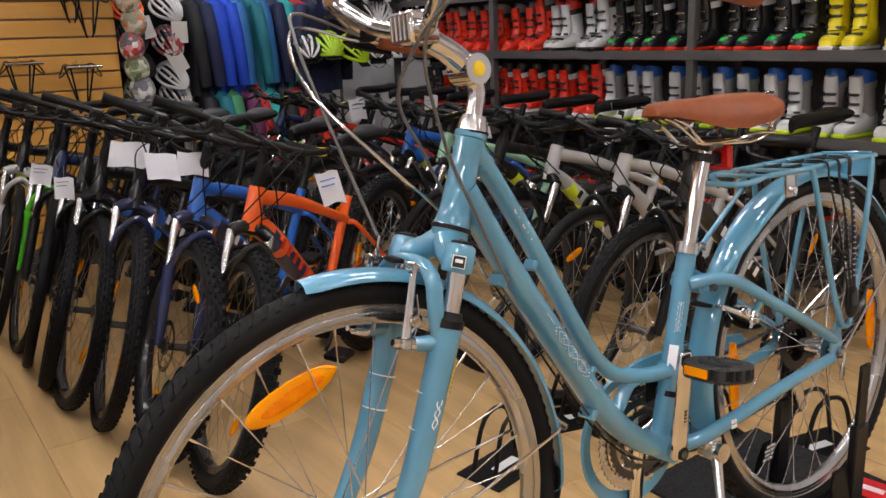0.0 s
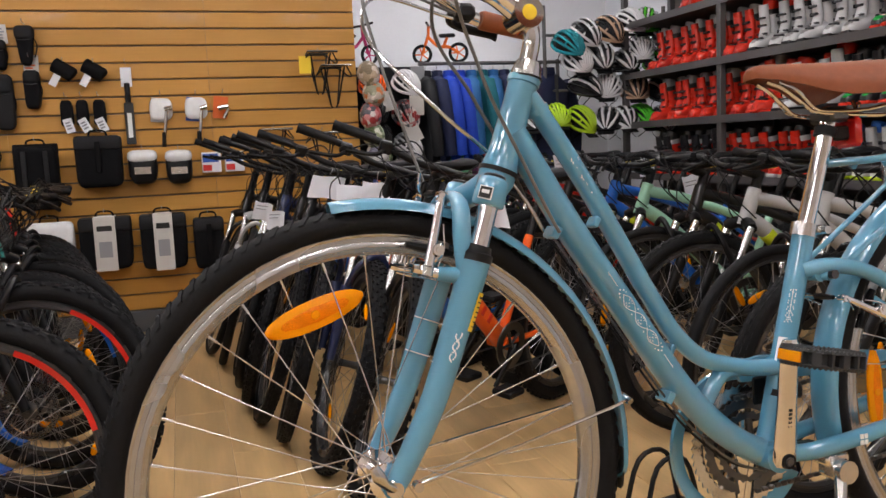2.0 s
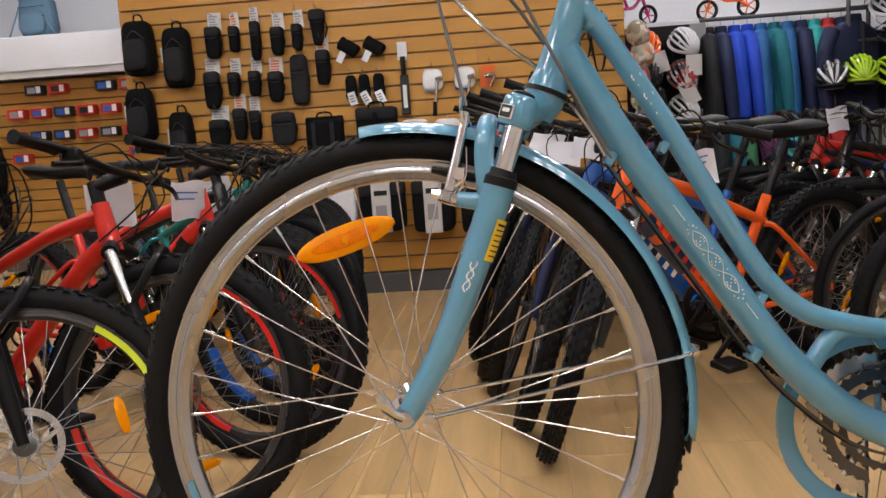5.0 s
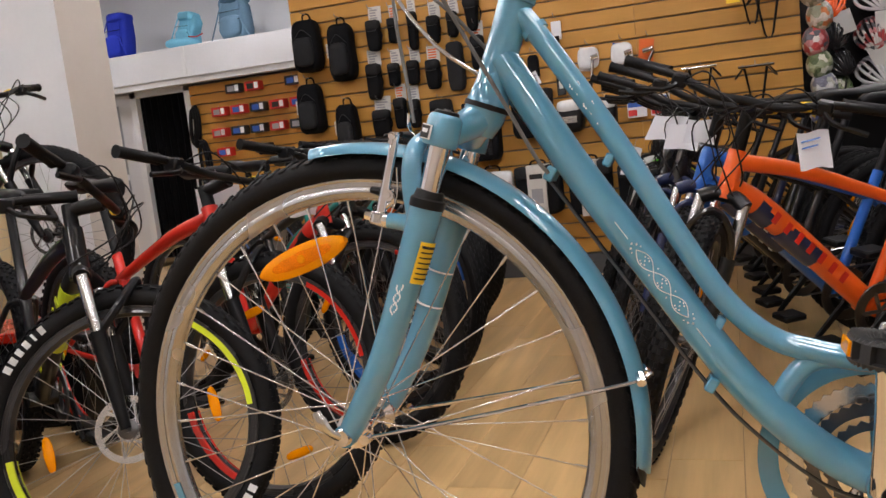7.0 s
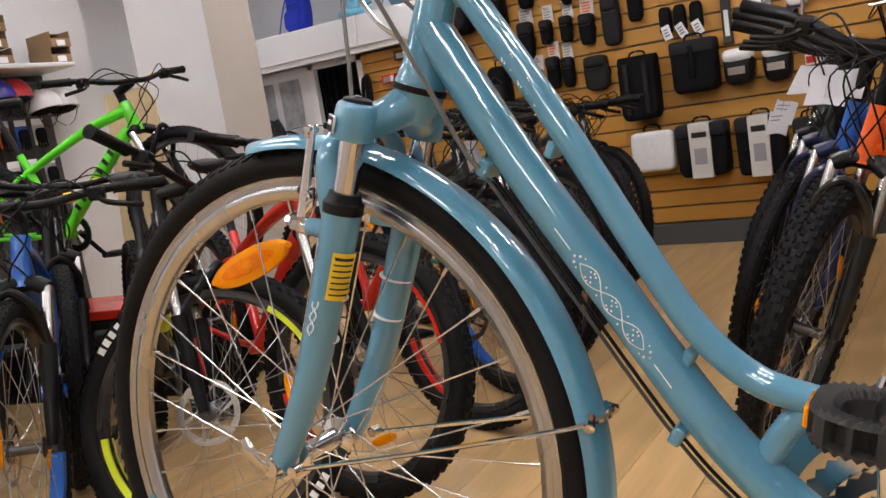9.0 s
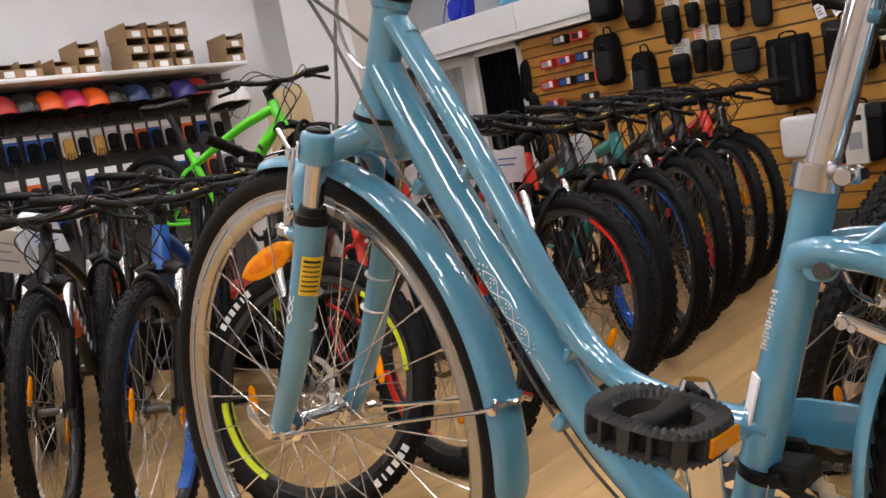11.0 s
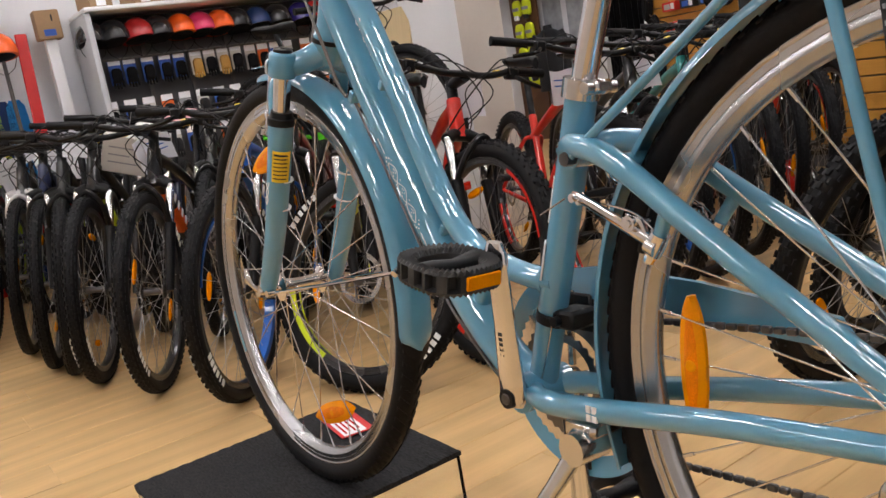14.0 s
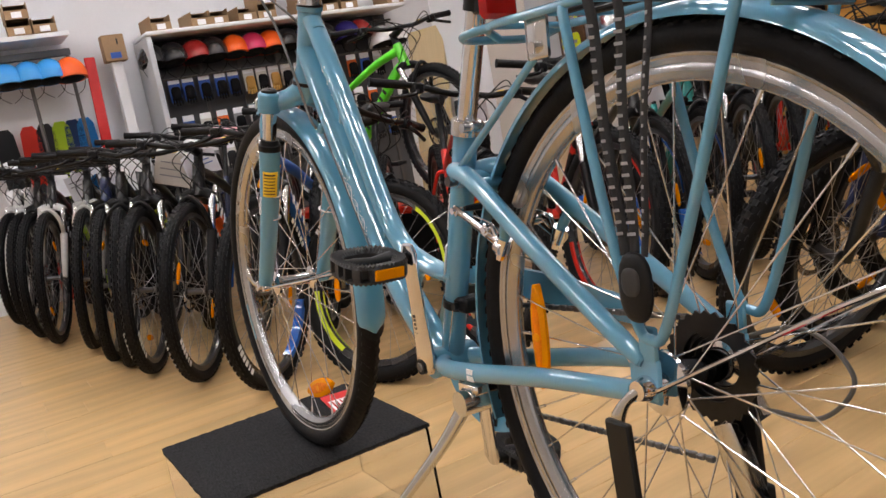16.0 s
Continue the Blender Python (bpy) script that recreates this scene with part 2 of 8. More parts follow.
def wheel(parent, name, r_out, r_rim, half, center, spokes, tyre_mat, rim_mat, spoke_mat, hub_w, tread=None, each_spoke=True, steps=72):
    w = new(name)
    w.parent = parent
    w.location = center
    w.empty_display_size = 0.05
    bm = bmesh.new()
    mid = (r_out + r_rim) / 2
    hgt = (r_out - r_rim) / 2
    prof = [(mid + hgt * math.sin(a), half * math.cos(a)) for a in [math.pi * 2 * k / 14 for k in range(14)]]
    lathe(bm, prof, steps=steps)
    if tread:
        tread(bm, r_out, half)
    part("tyre", bm, tyre_mat, w)
    bm = bmesh.new()
    rim_in = r_rim - (0.024 if each_spoke else 0.020)
    w0 = half * 0.62
    # hooked edge, machined brake track with a wear groove, rounded inner channel
    side = [(r_rim + 0.005, w0 * 0.9), (r_rim + 0.0035, w0 * 1.04), (r_rim + 0.0005, w0 * 1.03), (r_rim - 0.0005, w0 * 0.96), (r_rim - 0.0065, w0 * 0.955), (r_rim - 0.007, w0 * 0.92),
            (r_rim - 0.0076, w0 * 0.955), (r_rim - 0.0135, w0 * 0.97), (r_rim - 0.0145, w0 * 0.9), (rim_in + 0.004, w0 * 0.62), (rim_in + 0.0012, w0 * 0.42), (rim_in, w0 * 0.2)]
    lathe(bm, [(r, -h) for r, h in side] + [(r, h) for r, h in side[::-1]], steps=steps)
    part("rim", bm, rim_mat, w)
    bm = bmesh.new()
    lathe(bm, [(0.0, -hub_w - 0.012), (0.008, -hub_w - 0.012), (0.008, -hub_w), (0.013, -hub_w), (0.024, -hub_w + 0.004), (0.024, -hub_w + 0.009), (0.013, -hub_w + 0.014), (0.011, 0),
               (0.013, hub_w - 0.014), (0.024, hub_w - 0.009), (0.024, hub_w - 0.004), (0.013, hub_w), (0.008, hub_w), (0.008, hub_w + 0.012), (0, hub_w + 0.012)],
          steps=20, closed=False)
    part("hub", bm, CHROME if each_spoke else STEEL_DARK, w)
    bm = bmesh.new()
    for i in range(spokes):
        s = -1 if i % 2 else 1
        a = 2 * math.pi * i / spokes
        lead = (0.9 if (i // 2) % 2 else -0.9)
        p = Vector((0.022 * math.cos(a + lead), s * (hub_w - 0.006), 0.022 * math.sin(a + lead)))
        q = Vector((rim_in * math.cos(a), s * half * 0.12, rim_in * math.sin(a)))
        if each_spoke:
            bm = bmesh.new()
            sweep(bm, [p, q], 0.00105, 5)
            sweep(bm, [q + (p - q).normalized() * 0.014, q], 0.0021, 5)
            part("spoke", bm, spoke_mat, w)
        else:
            sweep(bm, [p, q], 0.0011, 3, caps=False)
    if not each_spoke:
        tagged(part("spokes", bm, spoke_mat, w), kind="stuff")
    return w


def city_tread(bm, r, half):
    """Slanted grooved blocks along both shoulders."""
    for s in (-1, 1):
        for i in range(110):
            a = 2 * math.pi * i / 110
            vs = []
            for da, k in ((0, 0.25), (0.02, 0.25), (0.052, 0.86), (0.032, 0.86)):
                ang = a + da
                rr = (r + r - 0.034) / 2 + 0.0186 * math.sqrt(max(0, 1 - k * k))
                vs.append((rr * math.cos(ang), s * half * k * 1.03, rr * math.sin(ang)))
            low = [bm.verts.new((Vector(v) * 0.994)) for v in vs]
            top = [bm.verts.new(Vector(v) * 1.002) for v in vs]
            bm.faces.new(top if s > 0 else top[::-1])
            for k in range(4):
                f = (low[k], low[(k + 1) % 4], top[(k + 1) % 4], top[k])
                bm.faces.new(f if s > 0 else f[::-1])


front = wheel(city, "front_wheel", R_TYRE, 0.316, 0.0205, (0, 0, 0), 32, RUBBER, RIM, SPOKE, 0.045, city_tread)
rear = wheel(city, "rear_wheel", R_TYRE, 0.316, 0.0205, (1.085, 0, 0.0), 36, RUBBER, RIM, SPOKE, 0.052, city_tread)

for o in rear.children:
    if o.name.startswith("hub"):
        o.scale = (1.4, 1, 1.4)


def city_frame():
    bm = bmesh.new()
    head = L((0.247, 0, 1.120), (0.197, 0, 0.990))
    sweep(bm, [Vector(head[0]).lerp(Vector(head[1]), k) for k in (0, 0.06, 0.07, 0.3, 0.8, 0.93, 0.94, 1)],
          [0.0235, 0.0235, 0.0215, 0.0205, 0.022, 0.0255, 0.0265, 0.0265], 24)
    dt = smooth_line(L((0.222, 0, 1.045), (0.30, 0, 0.908), (0.39, 0, 0.769), (0.46, 0, 0.662), (0.515, 0, 0.598), (0.565, 0, 0.557), (0.612, 0, 0.533)), 6)
    sweep(bm, dt, [0.0195, 0.0205, 0.0205, 0.0205, 0.0205, 0.021], 28, 1.27)
    tt = smooth_line(L((0.243, 0, 1.10), (0.262, 0, 1.078), (0.339, 0, 0.952), (0.424, 0, 0.797), (0.463, 0, 0.735), (0.505, 0, 0.696), (0.55, 0, 0.679), (0.60, 0, 0.668), (0.655, 0, 0.664)), 6)
    sweep(bm, tt, 0.0132, 24, 1.36)
    sweep(bm, L((0.611, 0, 0.53), (0.7105, 0, 0.875)), 0.0172, 24)
    sweep(bm, L((0.611, -0.036, 0.533), (0.611, 0.036, 0.533)), 0.0225, 24, up=(1, 0, 0))
    sweep(bm, smooth_line(L((0.505, 0, 0.62), (0.54, 0, 0.665), (0.585, 0, 0.672)), 4), 0.012, 12)
    for s in (-1, 1):
        stay = smooth_line(L((0.694, s * 0.012, 0.812), (0.728, s * 0.034, 0.817), (0.785, s * 0.046, 0.803), (0.87, s * 0.054, 0.752), (0.96, s * 0.061, 0.698), (1.064, s * 0.064, 0.634), (1.080, s * 0.064, 0.624)), 5)
        sweep(bm, stay, [0.0125, 0.0125, 0.0118, 0.0112, 0.0108, 0.006], 14)
        chain = smooth_line(L((0.615, s * 0.018, 0.535), (0.66, s * 0.04, 0.537), (0.74, s * 0.046, 0.546), (0.90, s * 0.055, 0.572), (1.065, s * 0.064, 0.592)), 5)
        sweep(bm, chain, [0.013, 0.0135, 0.0125, 0.011], 14)
        # dropout plate
        box(bm, L((1.060, s * 0.064 - 0.003, 0.584))[0], L((1.102, s * 0.064 + 0.003, 0.630))[0], 0.0029)
        box(bm, L((1.075, s * 0.064 - 0.003, 0.625))[0], L((1.10, s * 0.064 + 0.003, 0.662))[0], 0.0025)
        sweep(bm, L((0.718, s * 0.026, 0.803), (0.722, s * 0.036, 0.803)), 0.009, 12, up=(1, 0, 0))
    sweep(bm, L((0.79, -0.046, 0.800), (0.79, 0.046, 0.800)), 0.008, 10, up=(1, 0, 0))
    sweep(bm, L((0.712, -0.028, 0.804), (0.712, 0.028, 0.804)), 0.011, 12, up=(1, 0, 0))
    # weld beads
    for p, q, r in ((L((0.262, 0, 1.078))[0], L((0.266, 0, 1.071))[0], 0.0165),
                    (L((0.634, 0, 0.666))[0], L((0.640, 0, 0.665))[0], 0.0182)):
        sweep(bm, [p, q], r, 20)
    part("frame", bm, BLUE, city, "sky blue lacquered aluminium frame")


city_frame()


def city_fork():
    fork = new("fork")
    fork.parent = city
    fork.empty_display_size = 0.05
    for s in (-1, 1):
        bm = bmesh.new()
        y = s * 0.065
        leg = smooth_line(L((0.1325, y, 0.880), (0.117, y, 0.838), (0.092, y, 0.775), (0.066, y, 0.712), (0.042, y, 0.665), (0.012, y, 0.615), (0.0, y, 0.598)), 5)
        sweep(bm, leg, [0.0205, 0.0195, 0.0185, 0.0175, 0.0165, 0.015, 0.013], 20)
        sweep(bm, L((0.0, y - 0.007, 0.6), (0.0, y + 0.007, 0.6)), 0.0145, 16, up=(1, 0, 0))
        part("fork_leg", bm, BLUE, fork)
        part("stanchion", tube(L((0.162, y, 0.968), (0.131, y, 0.876)), 0.0132, 20), CHROME, fork, "chrome fork stanchion")
        bm = bmesh.new()
        sweep(bm, L((0.1375, y, 0.894), (0.1345, y, 0.886), (0.1338, y, 0.884), (0.1305, y, 0.874)), [0.0165, 0.0185, 0.0215, 0.0215], 20)
        part("dust_seal", bm, BLACK_PL, fork)
        bm = bmesh.new()
        a, b = Vector(L((0.1655, y, 0.980))[0]), Vector(L((0.1525, y, 0.944))[0])
        sweep(bm, [a.lerp(b, k) for k in (0, 0.05, 0.14, 0.6, 0.9, 0.97, 1)], [0.016, 0.019, 0.0205, 0.0215, 0.0215, 0.0205, 0.018], 24)
        part("crown_socket", bm, BLUE, fork)
        part("preload_cap", tube(L((0.167, y, 0.9845), (0.1665, y, 0.983), (0.1652, y, 0.979)), [0.012, 0.0145, 0.0155], 20), BLACK_PL, fork)
        part("preload_screw", tube(L((0.1676, y, 0.9862), (0.1668, y, 0.984)), [0.004, 0.0045], 12), STEEL_DARK, fork)
    bm = bmesh.new()
    arch = smooth_line(L((0.1585, -0.062, 0.961), (0.162, -0.046, 0.961), (0.172, -0.026, 0.967), (0.1855, -0.008, 0.976), (0.1875, 0, 0.977), (0.1855, 0.008, 0.976), (0.172, 0.026, 0.967), (0.162, 0.046, 0.961), (0.1585, 0.062, 0.961)), 5)
    sweep(bm, arch, [0.0185, 0.0185, 0.0195, 0.0225, 0.0235, 0.0225, 0.0195, 0.0185, 0.0185], 20, 0.95, True, (0, 0, 1))
    sweep(bm, L((0.197, 0, 0.991), (0.192, 0, 0.978), (0.184, 0, 0.958)), [0.0268, 0.0262, 0.018], 24)
    part("fork_crown", bm, BLUE, fork)
    # brake arch in front of the legs
    bm = bmesh.new()
    arch = smooth_line(L((0.118, -0.065, 0.862), (0.115, -0.065, 0.905), (0.118, -0.060, 0.938), (0.122, -0.036, 0.957), (0.123, 0, 0.962), (0.122, 0.036, 0.957), (0.118, 0.060, 0.938), (0.115, 0.065, 0.905), (0.118, 0.065, 0.862)), 5)
    sweep(bm, arch, [0.0135, 0.0125, 0.0125, 0.0115, 0.011, 0.0115, 0.0125, 0.0125, 0.0135], 14, 0.7, True, (0, 1, 0))
    part("fork_arch", bm, BLUE, fork)
    bm = bmesh.new()
    sweep(bm, L((0.199, 0, 0.994), (0.1965, 0, 0.988)), 0.0285, 24)
    part("crown_race", bm, BLACK_PL, fork)
    return fork


city_fork_part = city_fork()


def fender(name, center, a0, a1, r, half, stay_label=""):
    """A curved mudguard over a wheel, from angle a0 to a1 (degrees, 0 to the rear, 90 up)."""
    bm = bmesh.new()
    n = 56
    prof = [(half * math.sin(k), 0.016 * (math.cos(k) - 1)) for k in [radians(d) for d in range(-90, 91, 15)]]
    rows = []
    for i in range(n + 1):
        a = radians(a0 + (a1 - a0) * i / n)
        taper = min(1.0, 0.55 + i / 3.0) if name == "front_mudguard" else 1.0
        left_over = (n - i) / n * abs(a1 - a0)
        if left_over < 4.0:
            taper *= math.sqrt(max(0.03, 1 - (1 - left_over / 4.0) ** 2))
        row = [bm.verts.new((center[0] + (r + h) * math.cos(a), center[1] + y * taper, center[2] + (r + h) * math.sin(a))) for y, h in prof]
        rows.append(row)
    for a, b in zip(rows, rows[1:]):
        for k in range(len(prof) - 1):
            bm.faces.new((a[k], a[k + 1], b[k + 1], b[k]))
    bmesh.ops.recalc_face_normals(bm, faces=bm.faces)
    bmesh.ops.solidify(bm, geom=bm.faces[:], thickness=0.0016)
    return part(name, bm, BLUE, city)


fender("front_mudguard", (0, 0, 0), 97, -10, 0.367, 0.028)
fender("rear_mudguard", (1.085, 0, 0), 200, -8, 0.368, 0.028)


def Lp(x, y, z):
    return Vector((x, y, z - 0.6))


def city_bars():
    bar = new("handlebar")
    bar.parent = city
    bar.empty_display_size = 0.05
    bm = bmesh.new()
    line = smooth_line(L((0.42, -0.335, 1.262), (0.30, -0.325, 1.285), (0.19, -0.25, 1.322), (0.135, -0.15, 1.318), (0.145, -0.075, 1.278), (0.166, -0.03, 1.264), (0.166, 0.03, 1.264),
                         (0.145, 0.075, 1.278), (0.135, 0.15, 1.318), (0.19, 0.25, 1.322), (0.30, 0.325, 1.285), (0.42, 0.335, 1.262)), 8)
    sweep(bm, line, 0.0118, 14, 1, True, (0, 0, 1))
    part("bar_tube", bm, CHROME, bar)
    for s in (-1, 1):
        bm = bmesh.new()
        sweep(bm, L((0.315, s * 0.327, 1.282), (0.32, s * 0.3275, 1.281), (0.425, s * 0.337, 1.261), (0.43, s * 0.337, 1.26)), [0.015, 0.0175, 0.0165, 0.012], 14, 1, True, (0, 0, 1))
        part("grip", bm, LEATHER, bar, "brown stitched leather grip")
        bm = bmesh.new()
        box(bm, Lp(0.262, s * 0.312 - 0.018, 1.275), Lp(0.298, s * 0.312 + 0.018, 1.305), 0.008)
        sweep(bm, smooth_line(L((0.27, s * 0.315, 1.30), (0.26, s * 0.335, 1.285), (0.29, s * 0.355, 1.275), (0.345, s * 0.365, 1.265), (0.36, s * 0.367, 1.262)), 5), [0.008, 0.007, 0.0065, 0.006, 0.008], 8, 1.4, True, (0, 1, 0))
        part("brake_lever", bm, BLACK_PL, bar)
    bm = bmesh.new()
    box(bm, Lp(0.143, -0.026, 1.243), Lp(0.19, 0.026, 1.287), 0.004)
    part("bar_clamp", bm, CHROME, bar, "ribbed chrome clamp block")
    for k in range(5):
        part("clamp_rib", tube(L((0.1425, -0.02 + k * 0.01, 1.25), (0.1425, -0.02 + k * 0.01, 1.282)), 0.0022, 6), ALLOY, bar)
    bm = bmesh.new()
    sweep(bm, smooth_line(L((0.185, 0, 1.25), (0.215, 0, 1.235), (0.247, 0, 1.212)), 4), [0.017, 0.0165, 0.018], 14, 1.15)
    sweep(bm, L((0.251, -0.0235, 1.207), (0.251, 0.0235, 1.207)), 0.0215, 22, 1, True, (1, 0, 0))
    sweep(bm, smooth_line(L((0.255, 0, 1.2), (0.262, 0, 1.175), (0.252, 0, 1.138)), 4), [0.014, 0.0125, 0.0125], 14)
    part("stem", bm, CHROME, bar, "chrome adjustable quill stem")
    part("stem_cap", tube(L((0.251, -0.0255, 1.207), (0.251, -0.023, 1.207)), [0.0095, 0.0115], 18, 1, (1, 0, 0)), YELLOW_PRINT, bar, "yellow round bolt cap")
    bm = bmesh.new()
    sweep(bm, L((0.2555, 0, 1.142), (0.2505, 0, 1.128), (0.248, 0, 1.12)), [0.0175, 0.0215, 0.0225], 24)
    part("headset_collar", bm, ALLOY, city)
    part("headset_ring", tube(L((0.2483, 0, 1.1215), (0.2475, 0, 1.1185)), 0.0242, 24), BLACK_PL, city)


city_bars()


def cable(pts, r=0.0025, m=CABLE, n=10):
    return part("cable", tube(smooth_line(pts, n), r, 7), m, city)


cable(L((0.26, 0.30, 1.285), (0.12, 0.24, 1.315), (0.055, 0.13, 1.27), (0.06, 0.075, 1.16), (0.085, 0.035, 1.03), (0.094, 0.02, 0.985)))
cable(L((0.26, -0.30, 1.285), (0.15, -0.22, 1.33), (0.115, -0.10, 1.25), (0.165, -0.045, 1.12), (0.222, -0.034, 1.0), (0.258, -0.031, 0.925), (0.272, -0.027, 0.902)))
cable(L((0.25, 0.29, 1.275), (0.10, 0.22, 1.29), (0.05, 0.10, 1.2), (0.125, 0.03, 1.085), (0.20, 0.037, 1.02), (0.25, 0.032, 0.95), (0.275, 0.026, 0.90)), 0.0028, ALLOY)
cable(L((0.25, -0.28, 1.275), (0.12, -0.18, 1.29), (0.10, -0.05, 1.19), (0.17, 0.01, 1.10), (0.212, 0.032, 1.04), (0.25, 0.033, 0.955)))
cable(L((0.268, -0.012, 0.897), (0.35, -0.012, 0.772), (0.435, -0.012, 0.643), (0.49, -0.01, 0.580), (0.55, -0.008, 0.530), (0.605, -0.006, 0.507)), 0.0019, STEEL_DARK)
cable(L((0.268, 0.004, 0.897), (0.35, 0.004, 0.77), (0.435, 0.004, 0.641), (0.49, 0.006, 0.577), (0.55, 0.006, 0.527), (0.605, 0.006, 0.505)), 0.0019, BLACK_PL)
for x, z in ((0.272, 0.902), (0.438, 0.646)):
    bm = bmesh.new()
    d = Vector((0.55, 0, -0.83))
    box(bm, (-0.006, -0.021, -0.009), (0.006, 0.012, 0.009), 0.002, Matrix.Translation(Lp(x, 0, z)) @ Matrix.Rotation(radians(33), 4, "Y"))
    part("cable_stop", bm, BLUE, city)
for x, z in ((0.352, 0.912), (0.463, 0.715)):
    bm = bmesh.new()
    box(bm, (-0.005, -0.012, -0.008), (0.005, 0.012, 0.008), 0.002, Matrix.Translation(Lp(x - 0.012, 0, z)) @ Matrix.Rotation(radians(30), 4, "Y"))
    part("cable_stop", bm, BLUE, city)


def city_brake(front):
    """A pair of chromed linear-pull brake arms with pads, bosses, clamp bolts and noodle."""
    b = new("front_brake" if front else "rear_brake")
    b.parent = city
    b.empty_display_size = 0.05
    if front:
        foot, head, away = Lp(0.068, 0.058, 0.866), Lp(0.096, 0.054, 0.966), Vector((-0.955, 0, 0.29))
    else:
        foot, head, away = Lp(0.832, 0.044, 0.724), Lp(0.734, 0.046, 0.769), Vector((-0.51, 0, -0.86))
    run = (head - foot).normalized()
    for s in (-1, 1):
        def at(k, out=0.0, dy=0.0):
            p = foot.lerp(head, k) + away * out
            return Vector((p.x, s * (p.y + dy), p.z))
        bm = bmesh.new()
        sweep(bm, [at(0.02), at(0.12), at(0.4), at(0.75), at(0.96), at(1.02)], [0.0075, 0.0072, 0.0062, 0.0055, 0.005, 0.0035], 12, 0.72, True, (0, 1, 0))
        sweep(bm, [at(0.30, -0.002), at(0.36, -0.010), at(0.22, -0.012), at(0.13, -0.004)], [0.0032, 0.0042, 0.0042, 0.003], 8, 1.1, True, (0, 1, 0))
        sweep(bm, [at(0, 0.011), at(0, -0.004), at(0, -0.012)], [0.0085, 0.0098, 0.0098], 14)
        part("brake_arm", bm, CHROME, b)
        bm = bmesh.new()
        sweep(bm, [at(0, 0.020), at(0, 0.0105)], [0.0052, 0.0062], 6)
        part("pivot_bolt", bm, CHROME, b)
        part("spring_cap", tube([at(-0.05, 0.002, 0.004), at(0.05, 0.002, 0.004)], 0.0085, 12), ALLOY, b)
        bm = bmesh.new()
        sweep(bm, [at(0.29, -0.007, 0.010), at(0.29, -0.007, -0.022)], 0.0038, 10, 1, True, (0, 0, 1))
        sweep(bm, [at(0.29, -0.007, 0.0085), at(0.29, -0.007, 0.003)], 0.0075, 14, 1, True, (0, 0, 1))
        part("pad_bolt", bm, CHROME, b)
        bm = bmesh.new()
        mid = at(0.29, -0.007, -0.026)
        tangent = Vector((run.z, 0, -run.x))
        sweep(bm, [mid - tangent * 0.036, mid - tangent * 0.016, mid + tangent * 0.016, mid + tangent * 0.030], [0.0045, 0.0062, 0.0062, 0.0045], 8, 1.1, True, (0, 1, 0))
        part("brake_pad", bm, BLACK_PL, b)
        bm = bmesh.new()
        sweep(bm, [at(0.97, 0.002, 0.007), at(0.97, 0.002, -0.008)], 0.0048, 10, 1, True, (0, 0, 1))
        sweep(bm, [at(0.90, 0.003, 0.0055), at(0.90, 0.003, -0.004)], 0.0032, 8, 1, True, (0, 0, 1))
        part("clamp_bolt", bm, CHROME, b)
        part("return_spring", tube(smooth_line([at(0.02, -0.010), at(0.3, -0.016), at(0.62, -0.009)], 4), 0.0011, 5), SPOKE, b)
        if front:
            part("brake_boss", tube([at(0, -0.010), at(0.02, -0.030, 0.002), at(0.04, -0.046, 0.004)], [0.0095, 0.0105, 0.0125], 14), BLUE, b)
        else:
            part("brake_boss", tube([at(0, -0.008), at(0, -0.046, 0.008)], [0.0065, 0.0075], 14), BLUE, b)
    top = head + away * 0.003
    part("brake_wire", tube([Vector((top.x, -0.062, top.z)), Vector((top.x, -0.085, top.z - 0.004))] if front else [Vector((top.x, -0.058, top.z)), Vector((top.x - 0.012, -0.082, top.z - 0.014))], 0.0009, 5, 1, (0, 0, 1)), ALLOY, b)
    part("cross_wire", tube([Vector((top.x, -0.05, top.z)), Vector((top.x, 0.05, top.z))], 0.0009, 5, 1, (0, 0, 1)), ALLOY, b)
    part("rubber_boot", tube([Vector((top.x, 0.012, top.z)), Vector((top.x, -0.004, top.z)), Vector((top.x, -0.03, top.z))], [0.003, 0.0055, 0.0035], 8, 1, (0, 0, 1)), BLACK_PL, b)
    lift = Vector((0, 0, 0.03)) if front else Vector((-0.012, 0, 0.028))
    bend = [Vector((top.x - 0.004, 0.018, top.z)) + lift, Vector((top.x - 0.006, 0.022, top.z)) + lift * 0.4, Vector((top.x, 0.034, top.z)), Vector((top.x, 0.052, top.z))]
    part("noodle", tube(smooth_line(bend, 4), 0.0026, 8), CHROME, b)


city_brake(True)
city_brake(False)


def quick_release(center, lever_z):
    q = new("quick_release")
    q.parent = city
    q.location = center
    bm = bmesh.new()
    sweep(bm, [(0, -0.067, 0), (0, -0.072, 0), (0, -0.082, 0)], [0.013, 0.013, 0.010], 16, 1, True, (1, 0, 0))
    part("nut", bm, CHROME, q)
    part("nut", tube([(0, 0.067, 0), (0, 0.08, 0)], 0.011, 16, 1, (1, 0, 0)), CHROME, q)
    bm = bmesh.new()
    sweep(bm, smooth_line([(0, -0.079, 0), (-0.012, -0.085, lever_z * 0.4), (-0.022, -0.088, lever_z), (-0.028, -0.088, lever_z * 1.6)], 4), [0.006, 0.0055, 0.009, 0.006], 8, 0.5, True, (0, 1, 0))
    part("lever", bm, ALLOY, q)


quick_release((0, 0, 0), 0.022)
quick_release((1.085, 0, 0), -0.03)


